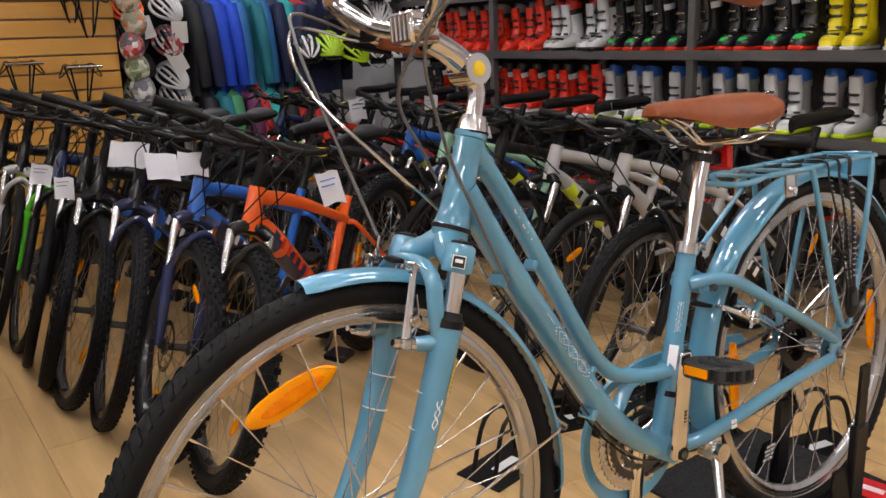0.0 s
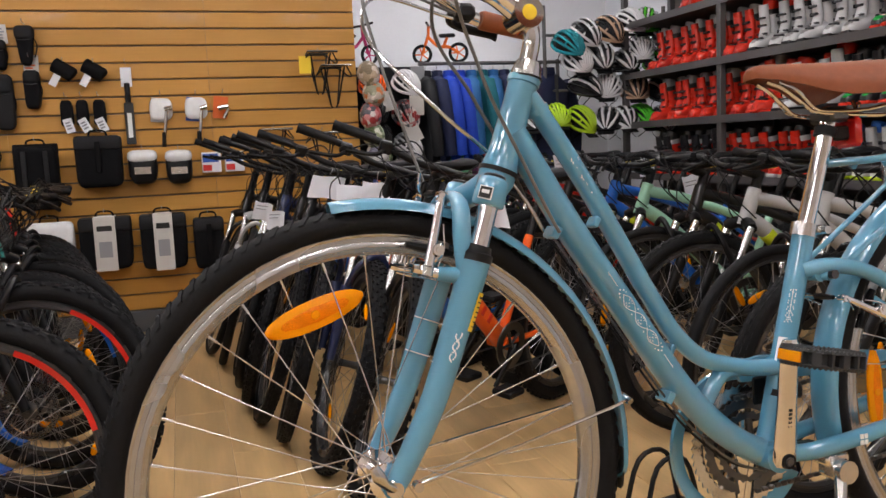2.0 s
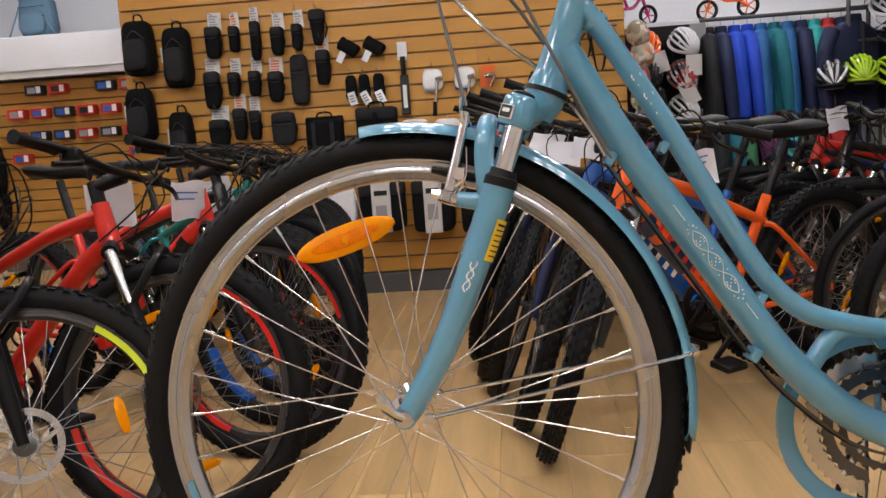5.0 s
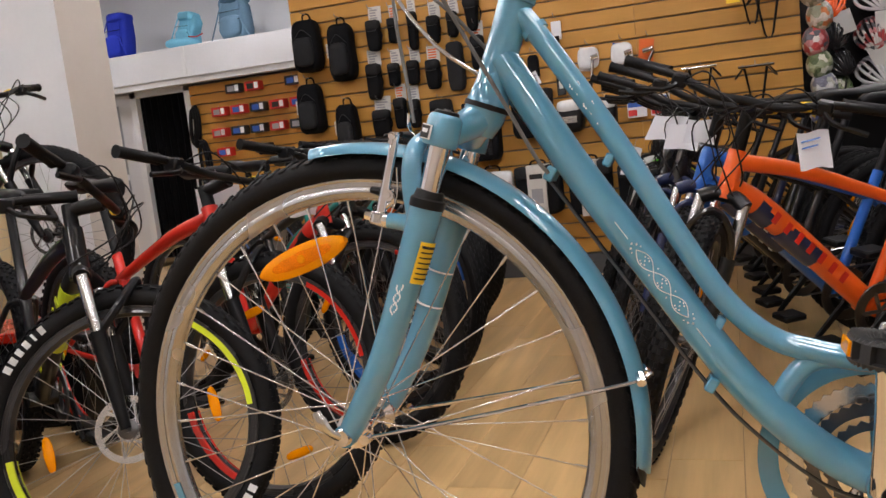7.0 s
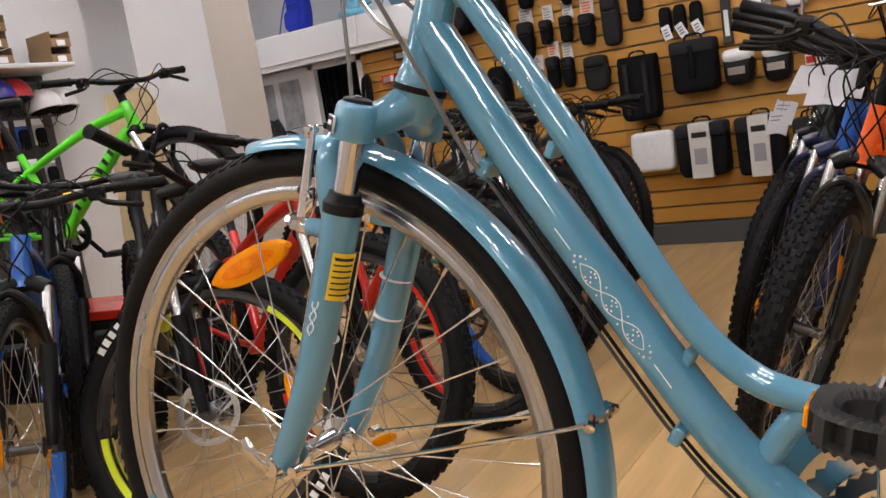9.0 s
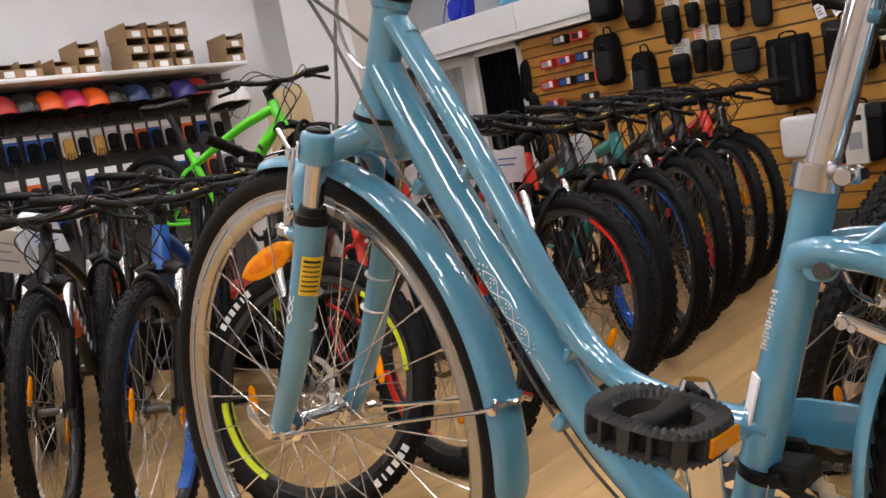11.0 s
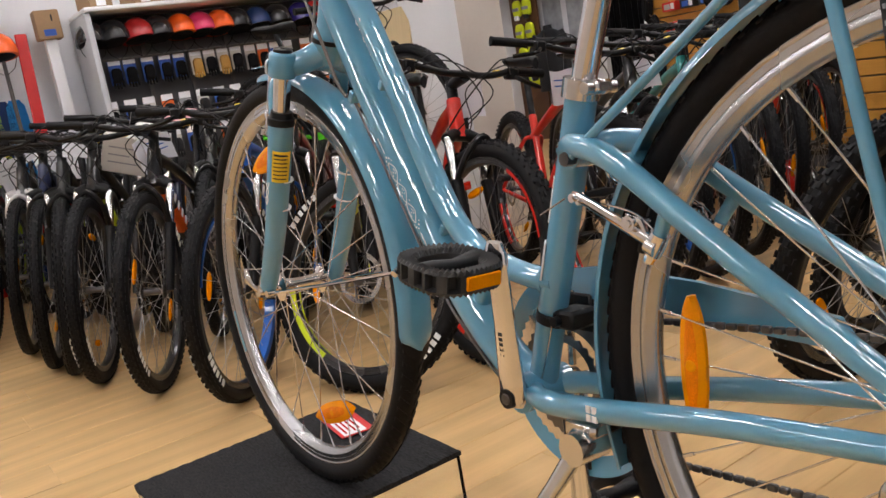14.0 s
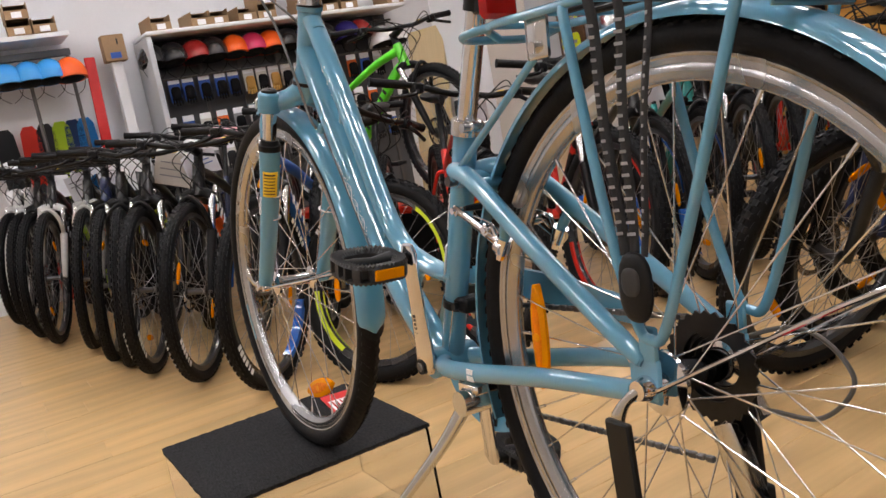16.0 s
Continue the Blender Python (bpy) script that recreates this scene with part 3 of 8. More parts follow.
AMBER_LENS = mat("ribbed_amber_lens", (0.8, 0.2, 0.0), 0.25, 0, 0.5, 900, 0.0008, 0.15, 0.25, spec=0.1)


def spoke_reflector(w, angle, r=0.232, slim=1.0):
    a = radians(angle)
    bm = bmesh.new()
    rows = []
    n = 22
    for i in range(n + 1):
        u = -1 + 2 * i / n
        wdt = slim * (0.0155 * (1 - abs(u) ** 2.4) ** 0.7 + 0.0035)
        rows.append([bm.verts.new((r + wdt * c, 0.0055 * d, 0.068 * u)) for c, d in ((-1, 0.4), (-0.5, 1), (0.5, 1), (1, 0.4), (1, -0.4), (0.5, -1), (-0.5, -1), (-1, -0.4))])
    for p, q in zip(rows, rows[1:]):
        for k in range(8):
            bm.faces.new((p[k], p[(k + 1) % 8], q[(k + 1) % 8], q[k]))
    bm.faces.new(rows[0][::-1])
    bm.faces.new(rows[-1])
    bmesh.ops.recalc_face_normals(bm, faces=bm.faces)
    o = part("reflector", bm, AMBER, w, "amber plastic spoke reflector")
    o.matrix_basis = Matrix.Rotation(-a, 4, "Y")
    for side in (-1, 1):
        bm = bmesh.new()
        blob(bm, Matrix.Translation((r, side * 0.0052, 0)) @ Matrix.Diagonal((0.0105 * slim, 0.0016, 0.05, 1)), 16, 6)
        part("lens", bm, AMBER_LENS, w, "ribbed amber lens").matrix_basis = o.matrix_basis
        part("centre_stud", tube([(r, side * 0.006, 0), (r, side * 0.0078, 0)], [0.0065, 0.005], 14), AMBER, w).matrix_basis = o.matrix_basis


spoke_reflector(front, 108)
spoke_reflector(front, 288)
spoke_reflector(rear, 180, 0.252, 0.78)
spoke_reflector(rear, 0, 0.252, 0.78)
part("valve", tube([(-0.278, 0.0, -0.13), (-0.246, 0.0, -0.116)], 0.0028, 8), ALLOY, front)
bm = bmesh.new()
lathe(bm, [(0.314, -0.0137), (0.304, -0.0134)], steps=6, start=radians(196), turn=radians(16), closed=False)
part("rim_sticker", bm, BLUE, front, "pale blue rim sticker")

# mudguard stays and fittings
for s in (-1, 1):
    part("mudguard_stay", tube(L((0.03, s * 0.068, 0.598), (0.18, s * 0.055, 0.623), (0.34, s * 0.033, 0.651), (0.360, s * 0.026, 0.655)), 0.0026, 7), CHROME, city)
    part("mudguard_stay", tube(L((1.10, s * 0.07, 0.60), (1.28, s * 0.05, 0.70), (1.415, s * 0.030, 0.765)), 0.0024, 7), CHROME, city)
    part("stay_bolt", tube(L((0.03, s * 0.066, 0.598), (0.03, s * 0.080, 0.598)), 0.0065, 10, 1, (1, 0, 0)), CHROME, city)
    part("stay_clip", tube(L((0.358, s * 0.020, 0.660), (0.362, s * 0.034, 0.653)), 0.0055, 8, 1, (1, 0, 0)), CHROME, city)
part("stay_clip", tube(smooth_line(L((0.360, -0.03, 0.656), (0.370, 0, 0.657), (0.360, 0.03, 0.656)), 4), 0.0032, 6, 1, (0, 0, 1)), CHROME, city)
bm = bmesh.new()
rows = []
for i in range(11):
    a = radians(-3 - 9.5 * i / 10)
    w = 0.0255 * math.sqrt(max(0.05, 1 - (i / 10) ** 4))
    rows.append([bm.verts.new(((0.3625 - 0.010 * (y / 0.0255) ** 2) * math.cos(a), y, (0.3625 - 0.010 * (y / 0.0255) ** 2) * math.sin(a))) for y in (-w, -w / 2, 0, w / 2, w)])
for p, q in zip(rows, rows[1:]):
    for k in range(4):
        bm.faces.new((p[k], p[k + 1], q[k + 1], q[k]))
bmesh.ops.recalc_face_normals(bm, faces=bm.faces)
bmesh.ops.solidify(bm, geom=bm.faces[:], thickness=0.002)
part("mud_flap", bm, BLACK_PL, city)

# seat
bm = bmesh.new()
sweep(bm, L((0.70, 0, 0.845), (0.775, 0, 1.062)), 0.0136, 20)
part("seatpost", bm, CHROME, city)
bm = bmesh.new()
sweep(bm, L((0.706, 0, 0.864), (0.7115, 0, 0.8835)), 0.0205, 24)
box(bm, Lp(0.724, -0.014, 0.865), Lp(0.744, 0.010, 0.880), 0.003)
sweep(bm, L((0.735, -0.024, 0.872), (0.735, 0.02, 0.872)), 0.0065, 10, 1, True, (1, 0, 0))
part("seat_clamp", bm, ALLOY, city)


def city_saddle():
    s = new("saddle")
    s.parent = city
    s.empty_display_size = 0.05
    bm = bmesh.new()
    rows = []
    keys = [(0.6235, 0.010, 1.122, 0.010), (0.625, 0.018, 1.128, 0.017), (0.632, 0.0225, 1.1315, 0.022), (0.66, 0.0255, 1.1335, 0.027), (0.70, 0.032, 1.134, 0.036), (0.735, 0.045, 1.134, 0.048), (0.765, 0.060, 1.134, 0.056),
            (0.80, 0.076, 1.1345, 0.058), (0.84, 0.088, 1.135, 0.052), (0.868, 0.090, 1.134, 0.042), (0.890, 0.080, 1.132, 0.028), (0.903, 0.058, 1.129, 0.019), (0.909, 0.032, 1.126, 0.013)]
    for x, w, z, drop in keys:
        row = []
        for k in range(21):
            c = math.cos(math.pi * k / 20)
            row.append(bm.verts.new(Lp(x, w * (c if abs(c) < 0.9 else math.copysign(0.9 + (abs(c) - 0.9) * 0.3, c)) / 0.93, z - drop * abs(c) ** 3.6)))
        rows.append(row)
    bm.faces.new(rows[0])
    for p, q in zip(rows, rows[1:]):
        for k in range(20):
            bm.faces.new((p[k], p[k + 1], q[k + 1], q[k]))
    bmesh.ops.recalc_face_normals(bm, faces=bm.faces)
    bmesh.ops.subdivide_edges(bm, edges=bm.edges[:], cuts=1, smooth=0.6, use_grid_fill=True)
    bmesh.ops.solidify(bm, geom=bm.faces[:], thickness=0.004)
    part("leather_cover", bm, LEATHER, s, "brown moulded leather saddle cover")
    for y in (-0.05, 0.05):
        blob_bm = bmesh.new()
        blob(blob_bm, Matrix.Translation(Lp(0.880, y, 1.1305)) @ Matrix.Diagonal((0.005, 0.005, 0.003, 1)), 10, 6)
        part("rivet", blob_bm, CHROME, s)
        side = 1 if y > 0 else -1
        part("rail", tube(smooth_line(L((0.645, side * 0.012, 1.106), (0.672, side * 0.017, 1.094), (0.705, side * 0.021, 1.069), (0.728, side * 0.022, 1.056), (0.80, side * 0.024, 1.050), (0.855, side * 0.034, 1.048), (0.878, side * 0.05, 1.058), (0.880, side * 0.062, 1.082)), 6), 0.0034, 8), CHROME, s)
        part("rail", tube(smooth_line(L((0.662, side * 0.019, 1.104), (0.69, side * 0.027, 1.088), (0.716, side * 0.030, 1.062), (0.745, side * 0.030, 1.056), (0.81, side * 0.036, 1.056), (0.85, side * 0.052, 1.063), (0.874, side * 0.066, 1.062), (0.884, side * 0.058, 1.070), (0.872, side * 0.04, 1.076)), 6), 0.0028, 8), CHROME, s)
    bm = bmesh.new()
    box(bm, Lp(0.752, -0.026, 1.04), Lp(0.79, 0.026, 1.064), 0.005)
    part("rail_clamp", bm, STEEL_DARK, s)


city_saddle()
bm = bmesh.new()
sweep(bm, L((0.7595, 0, 1.019), (0.764, 0, 1.033)), 0.0175, 16)
box(bm, Lp(0.765, -0.012, 1.012), Lp(0.80, 0.012, 1.034), 0.003)
part("reflector_bracket", bm, BLACK_PL, city)
bm = bmesh.new()
box(bm, Lp(0.80, -0.028, 1.0), Lp(0.814, 0.028, 1.047), 0.006)
part("rear_reflector", bm, RED_LENS, city, "red rear reflector on the seatpost")

# crankset, chain guard, chain, derailleurs
crank = new("crankset")
crank.parent = city
crank.location = Lp(0.611, 0, 0.533)
for s, sgn in ((-1, 1), (1, -1)):
    bm = bmesh.new()
    top = Vector((0.008 * sgn, s * 0.060, 0.172 * sgn))
    bot = Vector((0.0, s * 0.044, 0.0))
    pts = [bot.lerp(top, k) for k in (-0.06, 0, 0.12, 0.5, 0.9, 1.0, 1.07)]
    sweep(bm, pts, [0.015, 0.0215, 0.0205, 0.0172, 0.0165, 0.0180, 0.012], 16, 0.5, True, (0, 1, 0))
    part("crank_arm", bm, CHROME, crank, "polished alloy crank arm")
    bm = bmesh.new()
    sweep(bm, [(0, s * 0.048, 0), (0, s * 0.0565, 0)], [0.0125, 0.0115], 16, 1, True, (1, 0, 0))
    part("crank_bolt", bm, BLACK_PL, crank)
    bm = bmesh.new()
    sweep(bm, [(0, s * 0.0565, 0), (0, s * 0.0585, 0)], [0.007, 0.006], 12, 1, True, (1, 0, 0))
    part("bolt_head", bm, STEEL_DARK, crank)
    bm = bmesh.new()
    for k in range(5):
        box(bm, bot.lerp(top, 0.3 + 0.035 * k) + Vector((-0.003, s * 0.0088 - 0.0006, 0)), bot.lerp(top, 0.3 + 0.035 * k) + Vector((0.003, s * 0.0088 + 0.0006, 0.0042 * sgn)))
    part("crank_lettering", bm, BLACK_PRINT, crank, "column of small plain letter bars", False)
    p = new("pedal")
    p.parent = city
    p.location = crank.location + top + Vector((0, s * 0.01, -0.007))
    p.rotation_euler = (0, radians(10), 0)
    # cage: a toothed oval ring with openings in its wall
    bm = bmesh.new()
    rings = []
    n = 96
    for i in range(n):
        a = 2 * math.pi * i / n
        ca, sa = math.cos(a), math.sin(a)
        k = (abs(ca) ** 3 + abs(sa) ** 3) ** (-1 / 3)
        up = 0.0145 if i % 2 else 0.0118
        ring = []
        for q, z in ((0.62, -0.010), (1.0, -up), (1.045, -0.009), (1.045, 0.009), (1.0, up), (0.76, up - 0.001), (0.66, 0.007)):
            ring.append(bm.verts.new((0.05 * k * ca * q, s * 0.055 + 0.046 * k * sa * q, z)))
        rings.append(ring)
    holes = []
    for i in range(n):
        a, b = rings[i], rings[(i + 1) % n]
        for k in range(7):
            f = bm.faces.new((a[k], a[(k + 1) % 7], b[(k + 1) % 7], b[k]))
            if k == 2 and i % 12 in (1, 2, 3, 4, 6, 7, 8, 9) and not (i % 48 in range(42, 48) or i % 48 < 6):
                holes.append((i % 12 < 5, i // 12, f))
    bmesh.ops.recalc_face_normals(bm, faces=bm.faces)
    for key in sorted({(h[0], h[1]) for h in holes}):
        faces = [h[2] for h in holes if (h[0], h[1]) == key]
        bmesh.ops.inset_region(bm, faces=faces, thickness=0.0016, depth=-0.0105)
    part("cage", bm, GREY_PL, p, "", False)
    bm = bmesh.new()
    sweep(bm, [(0, -s * 0.012, 0), (0, s * 0.01, 0), (0, s * 0.02, 0), (0, s * 0.05, 0), (0, s * 0.075, 0), (0, s * 0.095, 0)], [0.008, 0.009, 0.015, 0.010, 0.013, 0.013], 14, 1, True, (1, 0, 0))
    part("axle_body", bm, BLACK_PL, p)
    for x in (-1, 1):
        bm = bmesh.new()
        box(bm, (x * 0.0525 - 0.002, s * 0.05 - 0.022, -0.0075), (x * 0.0525 + 0.002, s * 0.05 + 0.022, 0.0075), 0.001)
        part("reflector", bm, AMBER, p)


def gear(name, parent, center, r, teeth, y, m, inner=0.7, arms=False):
    bm = bmesh.new()
    out, inn = [], []
    for i in range(teeth * 2):
        a = math.pi * i / teeth
        rr = r if i % 2 else r - 0.0042
        out.append((rr * math.cos(a), rr * math.sin(a)))
        inn.append((inner * r * math.cos(a), inner * r * math.sin(a)))
    n = len(out)
    v = [[bm.verts.new(Vector(center) + Vector((p[0], yy, p[1]))) for p in ring] for yy in (y - 0.0011, y + 0.0011) for ring in (out, inn)]
    for i in range(n):
        j = (i + 1) % n
        bm.faces.new((v[0][i], v[0][j], v[1][j], v[1][i]))
        bm.faces.new((v[2][j], v[2][i], v[3][i], v[3][j]))
        bm.faces.new((v[0][j], v[0][i], v[2][i], v[2][j]))
        bm.faces.new((v[1][i], v[1][j], v[3][j], v[3][i]))
    for i in range(5 if arms else 0):
        a = i * 2 * math.pi / 5 + 0.3
        part("spider_arm", tube([Vector(center) + Vector((0.015 * math.cos(a), y, 0.015 * math.sin(a))), Vector(center) + Vector((inner * r * 1.05 * math.cos(a), y, inner * r * 1.05 * math.sin(a)))], 0.005, 6), m, parent)
    bmesh.ops.recalc_face_normals(bm, faces=bm.faces)
    return part(name, bm, m, parent)


for r, y, n in ((0.098, 0.052, 46), (0.078, 0.046, 36), (0.058, 0.040, 26)):
    gear("chainring", crank, (0, 0, 0), r, n, y, STEEL_DARK if r < 0.09 else ALLOY, 0.78, r > 0.09)
SPROCKET = mat("sprocket_steel", (0.035, 0.035, 0.037), 0.35, 1, 0.15, 120, 0, 0, 0.2)
for i, r in enumerate((0.060, 0.053, 0.047, 0.041, 0.036, 0.031, 0.026)):
    gear("sprocket", city, (1.085, 0, 0.0), r, int(r * 490), 0.024 + 0.0046 * i, SPROCKET, 0.62)
bm = bmesh.new()
lathe(bm, [(0.128, 0.058), (0.128, 0.066), (0.104, 0.068), (0.104, 0.066)], (0.611, 0, -0.067), steps=44, start=radians(85), turn=radians(245))
outline = [(0.60, 0.664), (0.66, 0.672), (0.80, 0.666), (0.945, 0.648), (0.958, 0.632), (0.95, 0.618), (0.80, 0.625), (0.70, 0.63), (0.62, 0.633)]
lo = [bm.verts.new(Lp(x, 0.058, z)) for x, z in outline]
hi = [bm.verts.new(Lp(x, 0.066, z)) for x, z in outline]
bm.faces.new(lo)
bm.faces.new(hi[::-1])
for i in range(len(lo)):
    j = (i + 1) % len(lo)
    bm.faces.new((lo[j], lo[i], hi[i], hi[j]))
bmesh.ops.recalc_face_normals(bm, faces=bm.faces)
part("chain_guard", bm, BLUE, city)
bm = bmesh.new()
sweep(bm, smooth_line(L((0.617, 0.045, 0.512), (0.612, 0.058, 0.47), (0.606, 0.06, 0.415)), 4), [0.016, 0.012, 0.017], 8, 0.5, True, (0, 1, 0))
part("guard_bracket", bm, BLACK_PL, city)
# chain: links along the upper and lower runs
link = boxed((-0.0056, -0.0033, -0.0038), (0.0056, 0.0033, 0.0038), 0.0015)
link_me = bpy.data.meshes.new("chain_link")
link.to_mesh(link_me)
link.free()
link_me.materials.append(STEEL_DARK)
chain = new("chain")
chain.parent = city
runs = [(Lp(0.60, 0.046, 0.612), Lp(1.08, 0.038, 0.647)), (Lp(0.63, 0.046, 0.457), Lp(1.075, 0.04, 0.49))]
for a, b in runs:
    n = int((b - a).length / 0.0127)
    for i in range(n):
        o = new("chain_link", link_me)
        o.parent = chain
        o.matrix_basis = Matrix.Translation(a.lerp(b, i / n)) @ (b - a).to_track_quat("X", "Z").to_matrix().to_4x4() @ Matrix.Rotation(radians(90 * (i % 2)), 4, "X")
bm = bmesh.new()
sweep(bm, L((1.10, 0.055, 0.582), (1.105, 0.066, 0.55), (1.085, 0.062, 0.53)), [0.012, 0.017, 0.012], 8, 0.6)
for y in (0.033, 0.047):
    sweep(bm, L((1.085, y, 0.535), (1.10, y, 0.50), (1.125, y, 0.445)), [0.014, 0.017, 0.012], 8, 0.12)
part("rear_derailleur", bm, ALLOY, city)
gear("jockey_wheel", city, Lp(1.088, 0, 0.522), 0.021, 11, 0.04, BLACK_PL, 0.4)
gear("jockey_wheel", city, Lp(1.122, 0, 0.452), 0.021, 11, 0.04, BLACK_PL, 0.4)
cable(L((1.04, 0.062, 0.60), (1.15, 0.075, 0.64), (1.21, 0.075, 0.60), (1.18, 0.07, 0.555), (1.12, 0.066, 0.55)), 0.0026, CABLE)
bm = bmesh.new()
sweep(bm, L((0.641, 0, 0.618), (0.644, 0, 0.628)), 0.0215, 18)
box(bm, Lp(0.648, -0.012, 0.612), Lp(0.682, 0.030, 0.634), 0.004)
sweep(bm, L((0.66, -0.02, 0.622), (0.66, 0.02, 0.622)), 0.006, 10, 1, True, (1, 0, 0))
box(bm, Lp(0.62, 0.030, 0.60), Lp(0.67, 0.036, 0.645), 0.003)
part("front_derailleur", bm, BLACK_PL, city)
cable(L((0.655, -0.016, 0.622), (0.645, -0.02, 0.58), (0.632, -0.018, 0.552)), 0.001, ALLOY)

# kickstand
ks = new("kickstand")
ks.parent = city
bm = bmesh.new()
box(bm, Lp(0.690, -0.045, 0.508), Lp(0.735, 0.045, 0.528), 0.005)
box(bm, Lp(0.698, -0.055, 0.484), Lp(0.732, -0.02, 0.518), 0.008)
sweep(bm, L((0.716, -0.06, 0.500), (0.716, -0.015, 0.500)), 0.018, 14, 1, True, (1, 0, 0))
part("pivot", bm, ALLOY, ks)
bm = bmesh.new()
sweep(bm, smooth_line(L((0.714, -0.045, 0.500), (0.682, -0.075, 0.435), (0.628, -0.125, 0.345), (0.592, -0.155, 0.28)), 5), [0.012, 0.0095, 0.0072, 0.0072], 12, 0.75)
part("leg", bm, ALLOY, ks)


def city_rack():
    r = new("luggage_rack")
    r.parent = city
    r.empty_display_size = 0.05
    z = 0.982
    for s in (-1, 1):
        part("rail", tube(smooth_line(L((0.845, s * 0.03, z - 0.012), (0.86, s * 0.055, z), (0.95, s * 0.062, z), (1.16, s * 0.062, z), (1.24, s * 0.06, z - 0.002)), 5), 0.0052, 10), BLUE, r)
        part("leg", tube(smooth_line(L((1.0, s * 0.062, z), (1.008, s * 0.066, 0.95), (1.052, s * 0.071, 0.76), (1.083, s * 0.073, 0.668), (1.10, s * 0.073, 0.652), (1.12, s * 0.073, 0.664), (1.155, s * 0.072, 0.76), (1.215, s * 0.066, 0.95), (1.22, s * 0.06, z)), 6), 0.0056, 10), BLUE, r)
        part("strut", tube(L((0.723, s * 0.041, 0.804), (0.88, s * 0.047, 0.904), (0.945, s * 0.050, 0.946)), 0.0048, 10), BLUE, r)
        bm = bmesh.new()
        box(bm, Lp(0.928, s * 0.054 - 0.002, 0.934), Lp(0.964, s * 0.054 + 0.002, 0.984), 0.004, None, 0, 2)
        part("bracket", bm, ALLOY, r)
        part("bolt", tube(L((0.946, s * 0.050, 0.947), (0.946, s * 0.064, 0.947)), 0.0065, 8, 1, (1, 0, 0)), CHROME, r)
        part("bolt", tube(L((0.723, s * 0.034, 0.804), (0.723, s * 0.047, 0.804)), 0.0072, 8, 1, (1, 0, 0)), STEEL_DARK, r)
    part("front_loop", tube(smooth_line(L((0.86, -0.055, z), (0.82, -0.062, z - 0.003), (0.800, -0.045, z - 0.006), (0.797, 0, z - 0.006), (0.800, 0.045, z - 0.006), (0.82, 0.062, z - 0.003), (0.86, 0.055, z)), 5), 0.0055, 10, 1, (0, 0, 1)), BLUE, r)
    for x in (0.87, 0.955, 1.035, 1.115, 1.20):
        part("crossbar", tube(L((x, -0.062, z), (x, 0.062, z)), 0.0042, 9, 1, (0, 0, 1)), BLUE, r)
    for y in (-0.022, 0.022):
        part("slat", tube(L((0.955, y, z + 0.001), (1.20, y, z + 0.001)), 0.0038, 8), BLACK_MATT, r)
    bm = bmesh.new()
    box(bm, Lp(1.235, -0.055, z - 0.045), Lp(1.24, 0.055, z + 0.006), 0.002)
    part("end_plate", bm, BLUE, r)
    bm = bmesh.new()
    box(bm, Lp(1.241, -0.032, z - 0.04), Lp(1.25, 0.032, z - 0.008), 0.004)
    part("reflector", bm, RED_LENS, r)


city_rack()

# decals
bm = bmesh.new()
p0, p1 = Lp(0.366, -0.0275, 0.806), Lp(0.418, -0.0275, 0.726)
d = (p1 - p0).normalized()
u = Vector((d.z, 0, -d.x))
for ph in (0, math.pi):
    pts = [p0.lerp(p1, k / 48) + u * 0.0072 * math.sin(3 * math.pi * k / 48 + ph) for k in range(49)]
    pts = [Vector((q.x, -math.sqrt(max(1e-6, 0.0265 ** 2 - (0.0092 * math.sin(3 * math.pi * k / 48 + ph)) ** 2)) - 0.0002, q.z)) for k, q in enumerate(pts)]
    sweep(bm, pts, 0.00055, 4)
for k in range(3):
    for dx, dz in ((0, 0), (0.3, 0.25), (-0.3, -0.25), (0.28, -0.3), (-0.28, 0.3), (0, 0.4), (0, -0.4)):
        c = p0.lerp(p1, (k + 0.5) / 3 + dx * 0.12) + u * 0.013 * dz
        c.y = -0.0262
        blob(bm, Matrix.Translation(c) @ Matrix.Diagonal((0.0011, 0.0007, 0.0011, 1)), 6, 4)
for k in (-0.05, -0.09, 1.05, 1.09):
    for h in (-1, 1):
        c = p0.lerp(p1, k) + u * 0.004 * h * (abs(k) != 0.09 and abs(k) != 1.09)
        c.y = -0.0262
        blob(bm, Matrix.Translation(c) @ Matrix.Diagonal((0.0015, 0.0009, 0.0015, 1)), 6, 4)
for k0, k1 in ((-0.42, -0.16), (1.16, 1.42)):
    pts = [p0.lerp(p1, k0 + (k1 - k0) * j / 6) for j in range(7)]
    sweep(bm, [Vector((q.x, -0.0262, q.z)) for q in pts], 0.0006, 4)
for k in range(4):
    for h in (-1, 1):
        c = p0.lerp(p1, k / 3) + u * 0.0062 * h
        c.y = -0.0252
        blob(bm, Matrix.Translation(c) @ Matrix.Diagonal((0.001, 0.0007, 0.001, 1)), 6, 4)
tagged(part("filigree_decal", bm, WHITE_PRINT, city, "white filigree ornament on the down tube"), kind="stuff")
